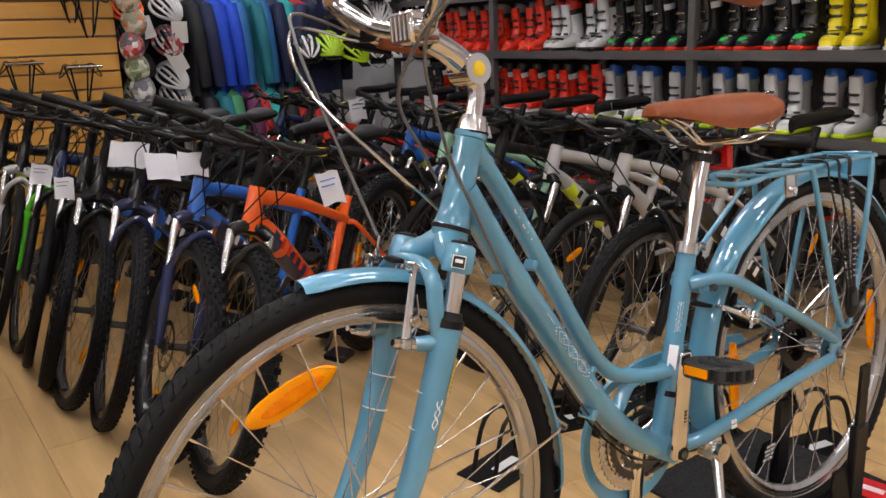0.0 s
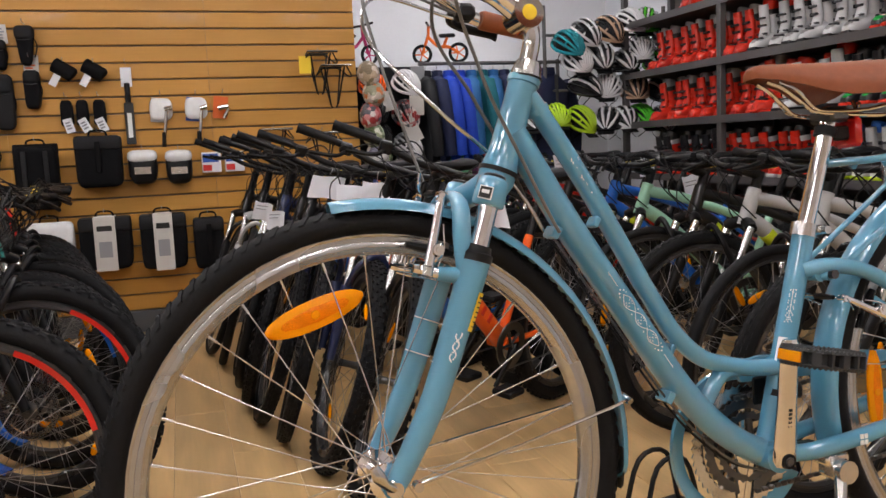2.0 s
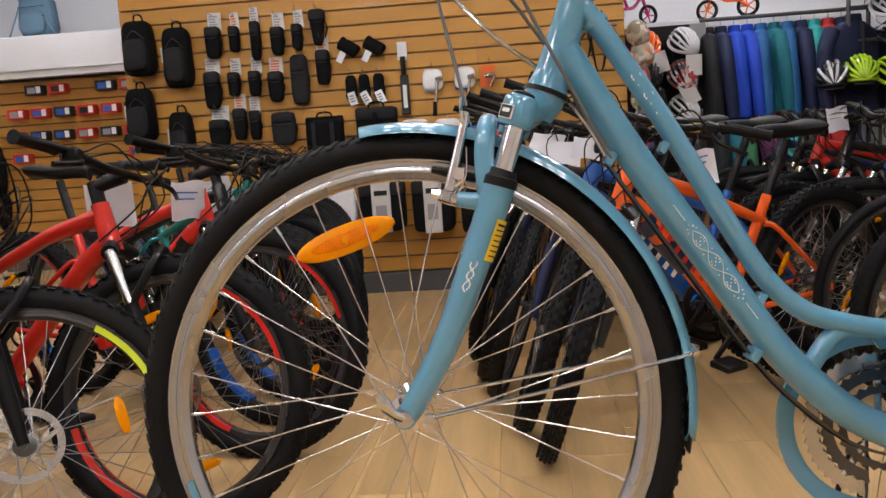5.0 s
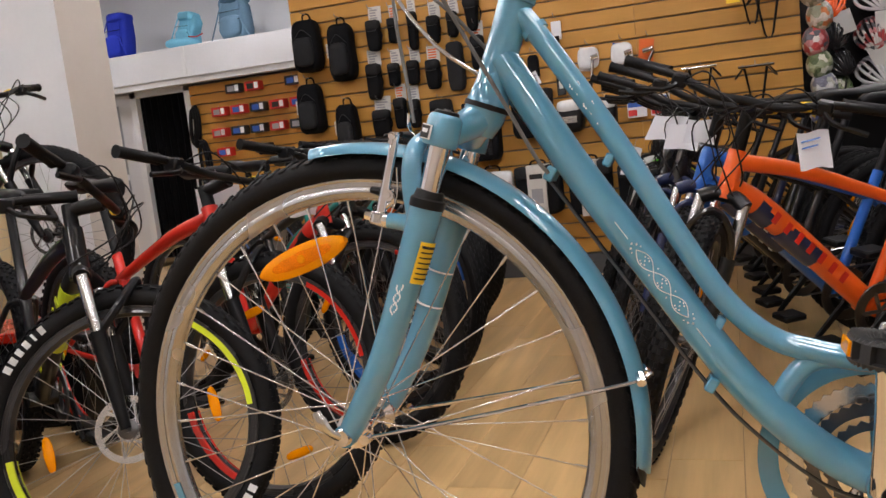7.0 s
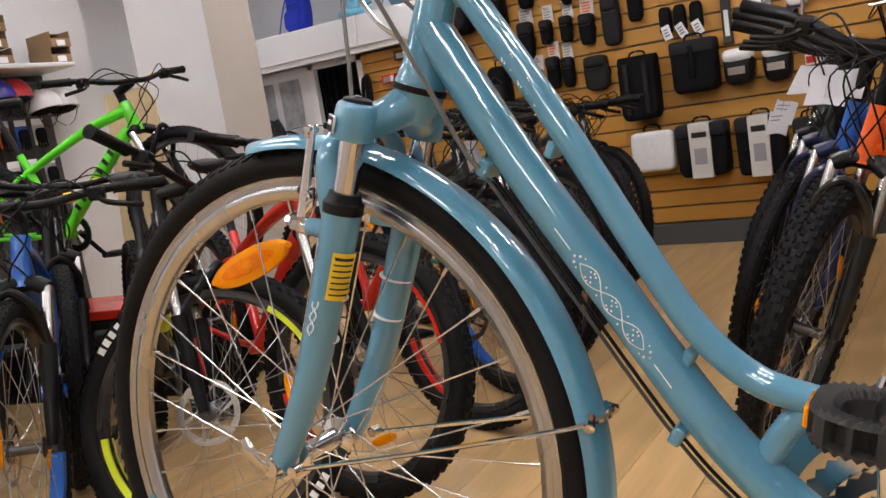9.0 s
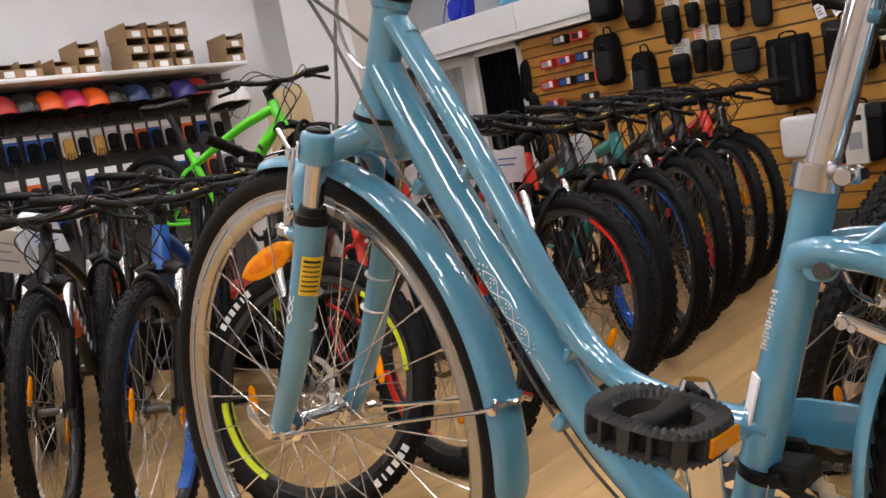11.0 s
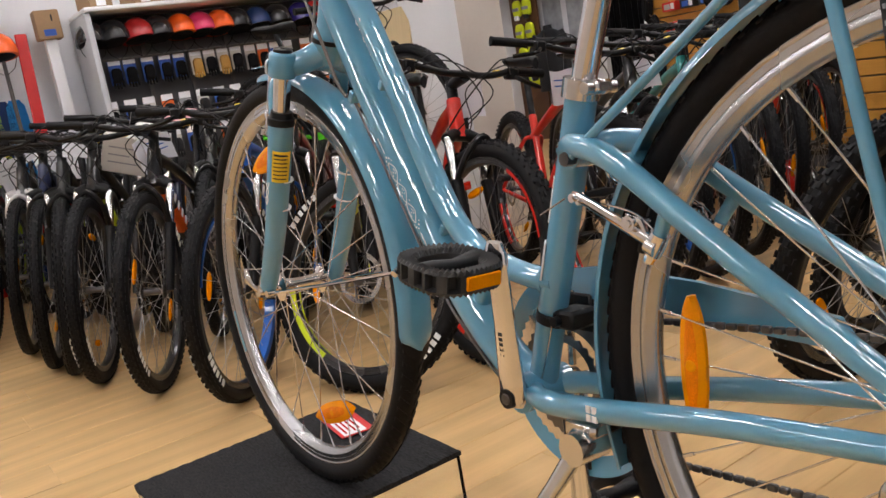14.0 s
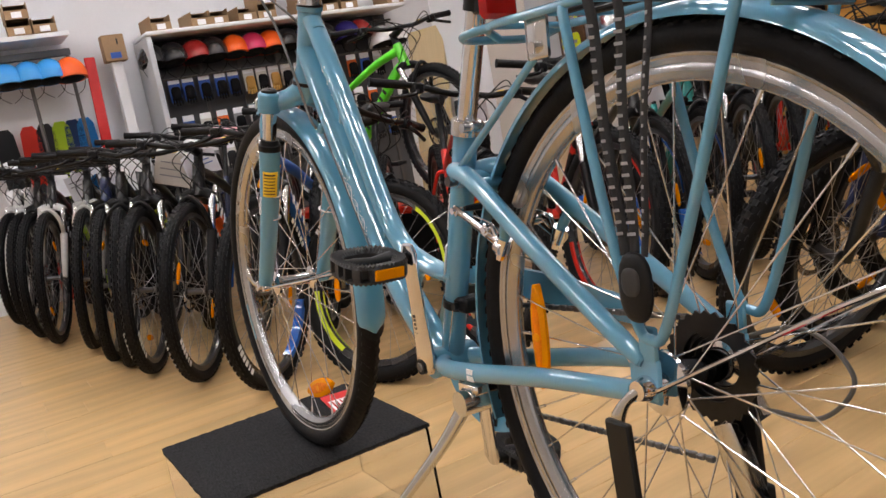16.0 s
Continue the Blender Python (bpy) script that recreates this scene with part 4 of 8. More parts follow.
for s in (-1, 1):
    for t0 in (0.79, 0.745):
        bm = bmesh.new()
        x0 = np.interp(t0, [0.712, 0.775, 0.838], [0.066, 0.092, 0.117])
        rad_ = np.interp(t0, [0.712, 0.775, 0.838], [0.0172, 0.0184, 0.0194])
        c = Lp(float(x0), s * 0.060, t0)
        dd = Vector((0.026, 0, 0.063)).normalized()
        sweep(bm, [c - dd * 0.0007, c + dd * 0.0007], float(rad_) + 0.0009, 20)
        part("decal_line", bm, WHITE_PRINT, city_fork_part)
    bm = bmesh.new()
    for k in range(16):
        zz = 0.752 + 0.0022 * k
        x0 = float(np.interp(zz, [0.712, 0.775, 0.838], [0.066, 0.092, 0.117]))
        for h in (-1, 1):
            c = Lp(x0 + h * 0.004 * math.sin(k * 0.55), s * (0.065 + 0.0183), zz)
            blob(bm, Matrix.Translation(c) @ Matrix.Diagonal((0.0012, 0.0006, 0.0015, 1)), 5, 4)
    tagged(part("filigree_decal", bm, WHITE_PRINT, city_fork_part), kind="stuff")
# fork badge
bm = bmesh.new()
mm = Matrix.Translation(Lp(0.1448, -0.0838, 0.962)) @ Matrix.Rotation(radians(20), 4, "Y") @ Matrix.Rotation(radians(-35), 4, "Z")
box(bm, (-0.009, -0.0012, -0.0085), (0.009, 0.0012, 0.0085), 0.0004, mm)
part("badge", bm, WHITE_PRINT, city_fork_part, "small square black and white badge")
bm = bmesh.new()
box(bm, (-0.0078, -0.0018, -0.0073), (0.0078, 0.0, 0.0073), 0.0002, mm)
part("badge_field", bm, BLACK_PRINT, city_fork_part)
bm = bmesh.new()
box(bm, (-0.005, -0.0022, -0.0012), (0.005, 0.0, 0.0035), 0.0002, mm)
part("badge_mark", bm, WHITE_PRINT, city_fork_part)
# warning label on the back of the left leg
bm = bmesh.new()
for i in range(2):
    pass
la, lb = Lp(0.1175, -0.065, 0.839), Lp(0.0985, -0.065, 0.791)
rows = []
for k in range(2):
    c = (la, lb)[k]
    rr = (0.0205, 0.0193)[k]
    rows.append([bm.verts.new(c + Vector((rr * math.cos(a), rr * math.sin(a), -0.38 * rr * math.cos(a)))) for a in [radians(v) for v in range(-62, 23, 12)]])
for k in range(len(rows[0]) - 1):
    bm.faces.new((rows[0][k], rows[1][k], rows[1][k + 1], rows[0][k + 1]))
part("warning_label", bm, YELLOW_PRINT, city_fork_part, "yellow warning label with black lines")
for k in range(7):
    bm = bmesh.new()
    c = la.lerp(lb, 0.12 + 0.125 * k)
    rr = 0.0208
    wid = 0.0035 if k == 0 else 0.0018
    ring = [[bm.verts.new(c + Vector((rr * math.cos(a), rr * math.sin(a), -0.38 * rr * math.cos(a) + h))) for a in [radians(v) for v in range(-54, 12, 10)]] for h in (wid / 2, -wid / 2)]
    for j in range(len(ring[0]) - 1):
        bm.faces.new((ring[0][j], ring[1][j], ring[1][j + 1], ring[0][j + 1]))
    part("label_line", bm, BLACK_PRINT, city_fork_part)
# head badge and seat-tube stickers
bm = bmesh.new()
blob(bm, Matrix.Translation(Lp(0.206, 0, 1.056)) @ Matrix.Rotation(radians(21), 4, "Y") @ Matrix.Diagonal((0.004, 0.014, 0.022, 1)), 16, 8)
part("head_badge", bm, STEEL_DARK, city, "grey oval head badge")
bm = bmesh.new()
box(bm, (-0.008, -0.0012, -0.022), (0.008, 0.0012, 0.022), 0.0005, Matrix.Translation(Lp(0.6435, -0.0122, 0.69)) @ Matrix.Rotation(radians(16), 4, "Y") @ Matrix.Rotation(radians(-46), 4, "Z"))
part("sticker", bm, PAPER, city, "white rectangular sticker on the seat tube")
bm = bmesh.new()
for k in range(16):
    c = Lp(0.6580 + 0.0032 * k * 0.29, -0.0130, 0.735 + 0.0032 * k)
    for h in (-1, 0, 1):
        blob(bm, Matrix.Translation(c + Vector((h * 0.0035 * math.cos(k), -h * 0.0035 * math.cos(k), 0))) @ Matrix.Diagonal((0.0012, 0.0006, 0.0014, 1)), 5, 4)
tagged(part("filigree_decal", bm, WHITE_PRINT, city), kind="stuff")
bm = bmesh.new()
for k in range(20):
    c = Lp(0.305 + 0.0016 * k, -0.0165, 1.008 - 0.0027 * k)
    for h in (-1, 1):
        blob(bm, Matrix.Translation(c + Vector((h * 0.005 * math.sin(k * 0.7), 0, h * 0.002))) @ Matrix.Diagonal((0.0012, 0.0006, 0.0014, 1)), 5, 4)
tagged(part("filigree_decal", bm, WHITE_PRINT, city), kind="stuff")
for dz in (0, 0.009):
    for dx in (0, 0.008):
        bm = bmesh.new()
        box(bm, (-0.003, -0.001, -0.0035), (0.003, 0.001, 0.0035), 0, Matrix.Translation(Lp(0.745 + dx, -0.0588, 0.5425 + dz)))
        part("stay_mark", bm, WHITE_PRINT, city, "", False)

# ---- what carries the city bicycle ----
ACRYLIC = mat("clear_acrylic", (0.97, 0.97, 0.96), 0.03, trans=1.0, ior=1.3)


def plinth(x0, y0, x1, y1, z):
    p = thing("display_plinth", "clear acrylic box plinth topped with black ribbed carpet", "plinth", pose((x0 + x1) / 2, (y0 + y1) / 2, 0), "display plinths")
    hx, hy, t = (x1 - x0) / 2, (y1 - y0) / 2, 0.005
    for name, lo, hi in (("side_panel", (-hx, -hy, 0), (hx, -hy + t, z - 0.012)), ("side_panel", (-hx, hy - t, 0), (hx, hy, z - 0.012)),
                         ("side_panel", (-hx, -hy + t, 0), (-hx + t, hy - t, z - 0.012)), ("side_panel", (hx - t, -hy + t, 0), (hx, hy - t, z - 0.012))):
        o = part(name, boxed(lo, hi), ACRYLIC, p, "", False)
        o.visible_shadow = False
    bm = bmesh.new()
    nx, ny = 26, 34
    grid = []
    for i in range(nx + 1):
        row = []
        for j in range(ny + 1):
            x, y = -hx - 0.003 + (2 * hx + 0.006) * i / nx, -hy - 0.003 + (2 * hy + 0.006) * j / ny
            edge = i in (0, nx) or j in (0, ny)
            row.append(bm.verts.new((x + (random.uniform(-1, 1) * 0.0015 if edge else 0), y + (random.uniform(-1, 1) * 0.0015 if edge else 0), z - 0.0015 + 0.0015 * (j % 2))))
        grid.append(row)
    for i in range(nx):
        for j in range(ny):
            bm.faces.new((grid[i][j], grid[i + 1][j], grid[i + 1][j + 1], grid[i][j + 1]))
    r = bmesh.ops.extrude_face_region(bm, geom=bm.faces[:])
    bmesh.ops.translate(bm, vec=(0, 0, -0.0085), verts=[v for v in r["geom"] if isinstance(v, bmesh.types.BMVert)])
    bmesh.ops.recalc_face_normals(bm, faces=bm.faces)
    part("carpet_top", bm, CARPET, p, "black ribbed carpet", False)
    return p


plinth(-0.29, -0.302, 0.137, 0.168, 0.2415)
plinth(0.87, -0.20, 1.30, 0.265, 0.2415)
lab = thing("price_label", "red and white printed label lying on the carpet", "label", pose(-0.165, 0.10, 0.2435, 0, 0, -8))
part("card", boxed((-0.07, -0.035, 0), (0.07, 0.035, 0.0015)), mat("red_card", (0.62, 0.02, 0.02), 0.5), lab, "", False)
part("white_field", boxed((-0.02, -0.028, 0.0015), (0.065, 0.02, 0.0022)), PAPER, lab, "", False)
for k in range(4):
    part("text_bar", boxed((-0.012, -0.022 + 0.01 * k, 0.0022), (0.055 - 0.008 * (k % 2), -0.018 + 0.01 * k, 0.0026)), RED_LENS, lab, "", False)
lab2 = thing("price_label", "red printed label lying on the black carpet", "label", pose(1.235, -0.06, 0.2435, 0, 0, 10))
part("card", boxed((-0.04, -0.05, 0), (0.04, 0.05, 0.0015)), mat("red_card_plain", (0.65, 0.015, 0.02), 0.5), lab2, "", False)
part("text_bar", boxed((-0.01, -0.04, 0.0015), (0.01, 0.04, 0.002)), PAPER, lab2, "", False)

stand = thing("bicycle_stand", "black steel axle stand holding the rear wheel", "stand", pose(1.085, 0.0, 0.2415))
for s in (-1, 1):
    y = s * 0.085 - 0.02
    bm = bmesh.new()
    box(bm, (-0.004, y - 0.004, 0.14), (0.028, y + 0.004, 0.345), 0.002)
    part("upright", bm, BLACK_MATT, stand)
    bm = bmesh.new()
    box(bm, (-0.010, y - 0.009, 0.0), (0.034, y + 0.009, 0.215), 0.003)
    part("sleeve", bm, BLACK_MATT, stand)
    bm = bmesh.new()
    n = 20
    mm = Matrix.Translation((-0.034, y + s * 0.012, 0.0)) @ Matrix.Rotation(radians(s * 8), 4, "X")
    outer = [(-0.042, 0.0), (0.042, 0.0), (0.03, 0.13), (-0.03, 0.13)]
    hole = [(0.022 * math.cos(a), 0.045 + 0.024 * math.sin(a)) for a in [2 * math.pi * k / n for k in range(n)]]
    for yy in (-0.002, 0.002):
        vo = []
        for k in range(n):
            a = 2 * math.pi * k / n
            ca, sa = math.cos(a), math.sin(a)
            ts = []
            if sa > 1e-6: ts.append((0.13 - 0.045) / sa)
            if sa < -1e-6: ts.append(-0.045 / sa)
            if abs(ca) > 1e-6: ts.append(0.037 / abs(ca))
            t = min(ts)
            vo.append(bm.verts.new(mm @ Vector((t * ca, yy, 0.045 + t * sa))))
        vi = [bm.verts.new(mm @ Vector((x, yy, z))) for x, z in hole]
        for k in range(n):
            f = (vo[k], vo[(k + 1) % n], vi[(k + 1) % n], vi[k])
            bm.faces.new(f if yy < 0 else f[::-1])
    part("foot_plate", bm, BLACK_MATT, stand, "black plate with a round hole", False)
    for k in range(4):
        bm = bmesh.new()
        box(bm, (-0.02 + 0.004 * (k % 2), -0.0035 * s - 0.0005, 0.082 + 0.011 * k), (0.012, -0.0035 * s + 0.0005, 0.088 + 0.011 * k), 0, mm)
        part("text_bar", bm, WHITE_PRINT, stand, "", False)
bm = bmesh.new()
box(bm, (-0.10, -0.13, 0.0), (0.03, 0.13, 0.006), 0.002)
part("base_plate", bm, BLACK_MATT, stand)

# elastic luggage straps on the rack
strap = thing("luggage_straps", "black and white elastic luggage straps with plastic hook", "strap", city.matrix_basis @ Matrix.Translation(Lp(1.10, -0.085, 0.705)))
DASH = mat("grey_woven_dash", (0.28, 0.28, 0.29), 0.7)
STRAP = mat("black_webbing", (0.012, 0.012, 0.013), 0.7, 0, 0.3, 300, 0.0005)
for k, x in enumerate((1.045, 1.085, 1.125)):
    a, b = Vector((x - 1.10, 0.018, 0.282)), Vector((-0.012 + 0.012 * k, 0.0, 0.03))
    pts = [a + Vector((0, 0.04, 0.004)), a, a.lerp(b, 0.15), a.lerp(b, 0.5) + Vector((0, -0.004, 0)), a.lerp(b, 0.85), b]
    pts = smooth_line(pts, 6)
    part("strap", tube(pts, 0.0055, 8, 0.35, (0, 1, 0)), STRAP, strap)
    for i in range(3, 22):
        u0 = i / 23
        c0, c1 = a.lerp(b, u0) + Vector((0, -0.004 * (1 - abs(2 * u0 - 1)) - 0.0022, 0)), a.lerp(b, u0 + 0.016) + Vector((0, -0.004 * (1 - abs(2 * u0 - 1)) - 0.0022, 0))
        part("white_dash", boxed((-0.004, -0.0005, 0), (0.004, 0.0005, (c1 - c0).length * 0.75), 0, along(c0, c1)), DASH, strap, "", False)
bm = bmesh.new()
blob(bm, Matrix.Translation((0, -0.002, 0.0)) @ Matrix.Diagonal((0.021, 0.007, 0.034, 1)), 18, 10, 0.8)
part("hook", bm, BLACK_PL, strap)
bm = bmesh.new()
blob(bm, Matrix.Translation((0, -0.0085, 0.006)) @ Matrix.Diagonal((0.012, 0.0025, 0.014, 1)), 16, 8, 0.8)
part("hook_inlay", bm, GREY_PL, strap)

# ---- the bicycles for sale ----
MTB_MESH = {}


def low_knobs(bm, r, half):
    """Small close blocks of a semi-slick tread."""
    for i in range(72):
        for k, y in enumerate((-0.8, -0.4, 0.0, 0.4, 0.8)):
            a = 2 * math.pi * (i + 0.5 * (k % 2)) / 72
            rr = r - 0.025 + 0.025 * math.sqrt(max(0.0, 1 - (y * 0.95) ** 2))
            m = Matrix.Rotation(-a, 4, "Y") @ Matrix.Translation((rr, y * half, 0)) @ Matrix.Rotation(-y * 0.9, 4, "Z")
            w, h, d = 0.0012, 0.0038, 0.009
            vs = [bm.verts.new(m @ Vector(c)) for c in ((w, -h, -d), (w, h, -d), (w, h, d), (w, -h, d), (-w, -h, -d), (-w, h, -d), (-w, h, d), (-w, -h, d))]
            for f in ((0, 1, 2, 3), (4, 5, 1, 0), (5, 6, 2, 1), (6, 7, 3, 2), (7, 4, 0, 3)):
                bm.faces.new([vs[j] for j in f])


def knobs(bm, r, half):
    for i in range(64):
        for k, y in enumerate((-0.82, -0.42, 0.0, 0.42, 0.82)):
            a = 2 * math.pi * (i + 0.5 * (k % 2)) / 64
            rr = r - 0.030 + 0.030 * math.sqrt(max(0.0, 1 - (y * 0.95) ** 2))
            m = Matrix.Rotation(-a, 4, "Y") @ Matrix.Translation((rr + 0.001, y * half, 0)) @ Matrix.Rotation(-y * 0.9, 4, "Z")
            w, h, d = 0.0026, 0.0052, 0.0085
            vs = [bm.verts.new(m @ Vector(c)) for c in ((-w, -h, -d), (-w, h, -d), (-w, h, d), (-w, -h, d), (w, -h * .8, -d * .8), (w, h * .8, -d * .8), (w, h * .8, d * .8), (w, -h * .8, d * .8))]
            for f in ((4, 5, 6, 7), (0, 1, 5, 4), (1, 2, 6, 5), (2, 3, 7, 6), (3, 0, 4, 7)):
                bm.faces.new([vs[j] for j in f])


def bike(label, m, frame_mat, second_mat, tyre="knob", steer=0.0, fork_mat=None, decal=None, group="bicycles for sale", suspension=True,
         rim_decal=None, reflector=True, bar_w=0.35, name="mountain_bike", saddle_z=0.92, down_r=0.03, rise=0.0, lettering=False):
    """A bicycle that heads along +x, its front tyre on the ground at the origin."""
    b = thing(name, label, "bicycle", m, group)
    fork_mat = fork_mat or BLACK_MATT
    rr, half = {"knob": (0.352, 0.028), "semi": (0.350, 0.0245), "road": (0.345, 0.019)}[tyre]
    ax = rr

    def bike_wheel(name, center, turn):
        key = tyre
        w = new(name)
        w.parent = b
        w.empty_display_size = 0.05
        w.matrix_basis = pose(*center, 0, 0, turn)
        if key not in MTB_MESH:
            probe = wheel(b, "probe", rr, {"knob": 0.296, "semi": 0.303, "road": 0.312}[tyre], half, (0, 0, 0), 32, RUBBER_KNOB if tyre == "knob" else RUBBER, RIM_DARK, SPOKE_GREY, 0.045,
                          {"knob": knobs, "semi": low_knobs, "road": None}[tyre], False, 48)
            MTB_MESH[key] = {o.name.split(".")[0]: o.data for o in probe.children}
            for o in list(probe.children):
                bpy.data.objects.remove(o)
            bpy.data.objects.remove(probe)
        for k, me in MTB_MESH[key].items():
            o = new(k, me)
            o.parent = w
            if k == "spokes":
                tagged(o, kind="stuff")
        if "disc" not in MTB_MESH:
            bm = bmesh.new()
            spiral = (0.0, 0.0, 0.45, 0.45)
            grid = [[bm.verts.new((r * math.cos(a + sp), -0.032, r * math.sin(a + sp))) for r, sp in zip((0.018, 0.03, 0.064, 0.08), spiral)]
                    for a in (2 * math.pi * k / 36 for k in range(36))]
            for k in range(36):
                a, c = grid[k], grid[(k + 1) % 36]
                for q in (0, 1, 2):
                    if q != 1 or k % 6 == 0:
                        bm.faces.new((a[q], a[q + 1], c[q + 1], c[q]))
            bmesh.ops.solidify(bm, geom=bm.faces[:], thickness=0.0022)
            me = bpy.data.meshes.new("brake_disc")
            bm.to_mesh(me)
            bm.free()
            me.materials.append(ALLOY)
            MTB_MESH["disc"] = me
        o = new("brake_disc", MTB_MESH["disc"])
        o.parent = w
        if reflector:
            if "refl" not in MTB_MESH:
                bm = bmesh.new()
                blob(bm, Matrix.Translation((0.20, 0, 0)) @ Matrix.Diagonal((0.013, 0.006, 0.045, 1)), 10, 6, 0.8)
                me = bpy.data.meshes.new("reflector")
                bm.to_mesh(me)
                bm.free()
                me.materials.append(AMBER)
                me.shade_smooth()
                MTB_MESH["refl"] = me
            rnd = random.uniform(0, 360)
            for k in (0, 180):
                o = new("reflector", MTB_MESH["refl"])
                o.parent = w
                o.matrix_basis = pose(0, 0, 0, 0, rnd + k, 0)
        if rim_decal:
            for st in (0.3, 3.5):
                bm = bmesh.new()
                lathe(bm, [(0.292, -0.0205), (0.278, -0.0165), (0.278, 0.0165), (0.292, 0.0205)], steps=14, start=st, turn=0.9, closed=False)
                part("rim_decal", bm, rim_decal, w)
        return w

    front_w = bike_wheel("front_wheel", (0, 0, ax), steer)
    bike_wheel("rear_wheel", (-1.10, 0, ax), 0)
    if lettering:
        for s in (-1, 1):
            for base in (20, 200):
                for i, w in enumerate((0.016, 0.016, 0.014, 0.014, 0.006, 0.014)):
                    o = part("letter_bar", boxed((0.316, -0.001, -w / 2), (0.336, 0.001, w / 2)), WHITE_PRINT, front_w, "white plain letter bar on the tyre", False)
                    o.matrix_basis = pose(0, s * 0.0275, 0, 0, base + 4.2 * i, 0)
    # frame
    bm = bmesh.new()
    sweep(bm, [(-0.185, 0, 0.705), (-0.228, 0, 0.83)], [0.027, 0.024], 14)
    sweep(bm, smooth_line([(-0.192, 0, 0.735), (-0.32, 0, 0.645), (-0.655, 0, 0.335)], 4), [down_r - 0.002, down_r, down_r - 0.002], 14, 0.87)
    sweep(bm, smooth_line([(-0.222, 0, 0.80), (-0.45, 0, 0.742), (-0.805, 0, 0.605)], 4), [0.024, 0.021, 0.016], 12, 1.1)
    sweep(bm, [(-0.66, 0, 0.32), (-0.815, 0, 0.69)], 0.017, 12)
    sweep(bm, [(-0.66, -0.04, 0.32), (-0.66, 0.04, 0.32)], 0.023, 14, up=(1, 0, 0))
    for s in (-1, 1):
        sweep(bm, smooth_line([(-0.675, s * 0.03, 0.325), (-0.80, s * 0.045, 0.33), (-1.09, s * 0.068, ax)], 4), [0.012, 0.011, 0.009], 8)
        sweep(bm, smooth_line([(-0.80, s * 0.012, 0.60), (-0.84, s * 0.042, 0.575), (-1.09, s * 0.068, ax + 0.01)], 4), [0.010, 0.009, 0.008], 8)
    part("frame", bm, frame_mat, b)
    if second_mat:
        for k0, k1 in ((0.06, 0.2), (0.3, 0.62)):
            bm = bmesh.new()
            p, q = Vector((-0.255, 0, 0.697)), Vector((-0.60, 0, 0.385))
            sweep(bm, [p.lerp(q, k0), p.lerp(q, k1)], down_r + 0.0008, 14, 0.87)
            part("frame_band", bm, second_mat, b)
    if decal:
        letter = None
        p, q = Vector((-0.29, 0, 0.668)), Vector((-0.60, 0, 0.387))
        d = (q - p).normalized()
        up_ = Vector((-d.z, 0, d.x))
        for s in (-1, 1):
            for i in range(7):
                c = p.lerp(q, 0.12 + 0.12 * i)
                c.y = s * (down_r * 0.85 + 0.0013)
                mm = Matrix((( d.x, 0, up_.x, c.x), (0, 1, 0, c.y), (d.z, 0, up_.z, c.z), (0, 0, 0, 1)))
                if letter is None:
                    letter = part("letter_bar", boxed((-0.012, -0.0012, -0.016), (0.006, 0.0012, 0.016)), decal, b, "plain letter bar on the down tube", False)
                    letter.matrix_basis = mm
                else:
                    again("letter_bar", letter, b, mm)
    # seat
    part("seatpost", tube([(-0.812, 0, 0.68), (-0.845 - (saddle_z - 0.79) * 0.42, 0, saddle_z - 0.035)], 0.0145, 12), BLACK_MATT, b)
    bm = bmesh.new()
    sx, sz = -0.845 - (saddle_z - 0.79) * 0.42, saddle_z
    rows = []
    for x, w, z in ((0.16, 0.012, -0.012), (0.14, 0.02, 0.0), (0.06, 0.024, 0.002), (-0.02, 0.04, 0.0), (-0.08, 0.066, 0.006), (-0.115, 0.068, 0.01), (-0.13, 0.045, 0.004)):
        rows.append([bm.verts.new((sx + x, w * math.cos(a), sz + z + (0.018 if math.sin(a) > 0 else 0.03) * math.sin(a))) for a in [2 * math.pi * k / 12 for k in range(12)]])
    for p, q in zip(rows, rows[1:]):
        for k in range(12):
            bm.faces.new((p[k], p[(k + 1) % 12], q[(k + 1) % 12], q[k]))
    bm.faces.new(rows[0])
    bm.faces.new(rows[-1][::-1])
    bmesh.ops.recalc_face_normals(bm, faces=bm.faces)
    part("saddle", bm, BLACK_PL, b)
    # steering assembly turns about the head tube
    st = new("front_fork")
    st.parent = b
    st.empty_display_size = 0.05
    axis = Vector((-0.043, 0, 0.125)).normalized()
    P0 = Vector((-0.185, 0, 0.705))
    turn = Matrix.Translation(P0) @ Matrix.Rotation(radians(steer), 4, axis) @ Matrix.Translation(-P0)
    st.matrix_basis = turn
    if steer:
        front_w.matrix_basis = turn @ pose(0, 0, ax)
    for s in (-1, 1):
        y = s * 0.058
        top, low = Vector((-0.165, y, 0.705)), Vector((0.0, y, ax))
        mid = top.lerp(low, 0.40)
        bm = bmesh.new()
        sweep(bm, [mid - (low - mid) * 0.04, mid, mid.lerp(low, 0.6), low], [0.021, 0.02, 0.018, 0.013], 12)
        part("fork_leg", bm, fork_mat, st)
        part("stanchion", tube([top, mid], 0.0155 if suspension else 0.018, 12), (ALLOY if suspension else fork_mat), st)
    bm = bmesh.new()
    sweep(bm, smooth_line([(-0.162, -0.062, 0.70), (-0.178, -0.03, 0.715), (-0.184, 0, 0.715), (-0.178, 0.03, 0.715), (-0.162, 0.062, 0.70)], 3), 0.021, 10, 1, True, (0, 0, 1))
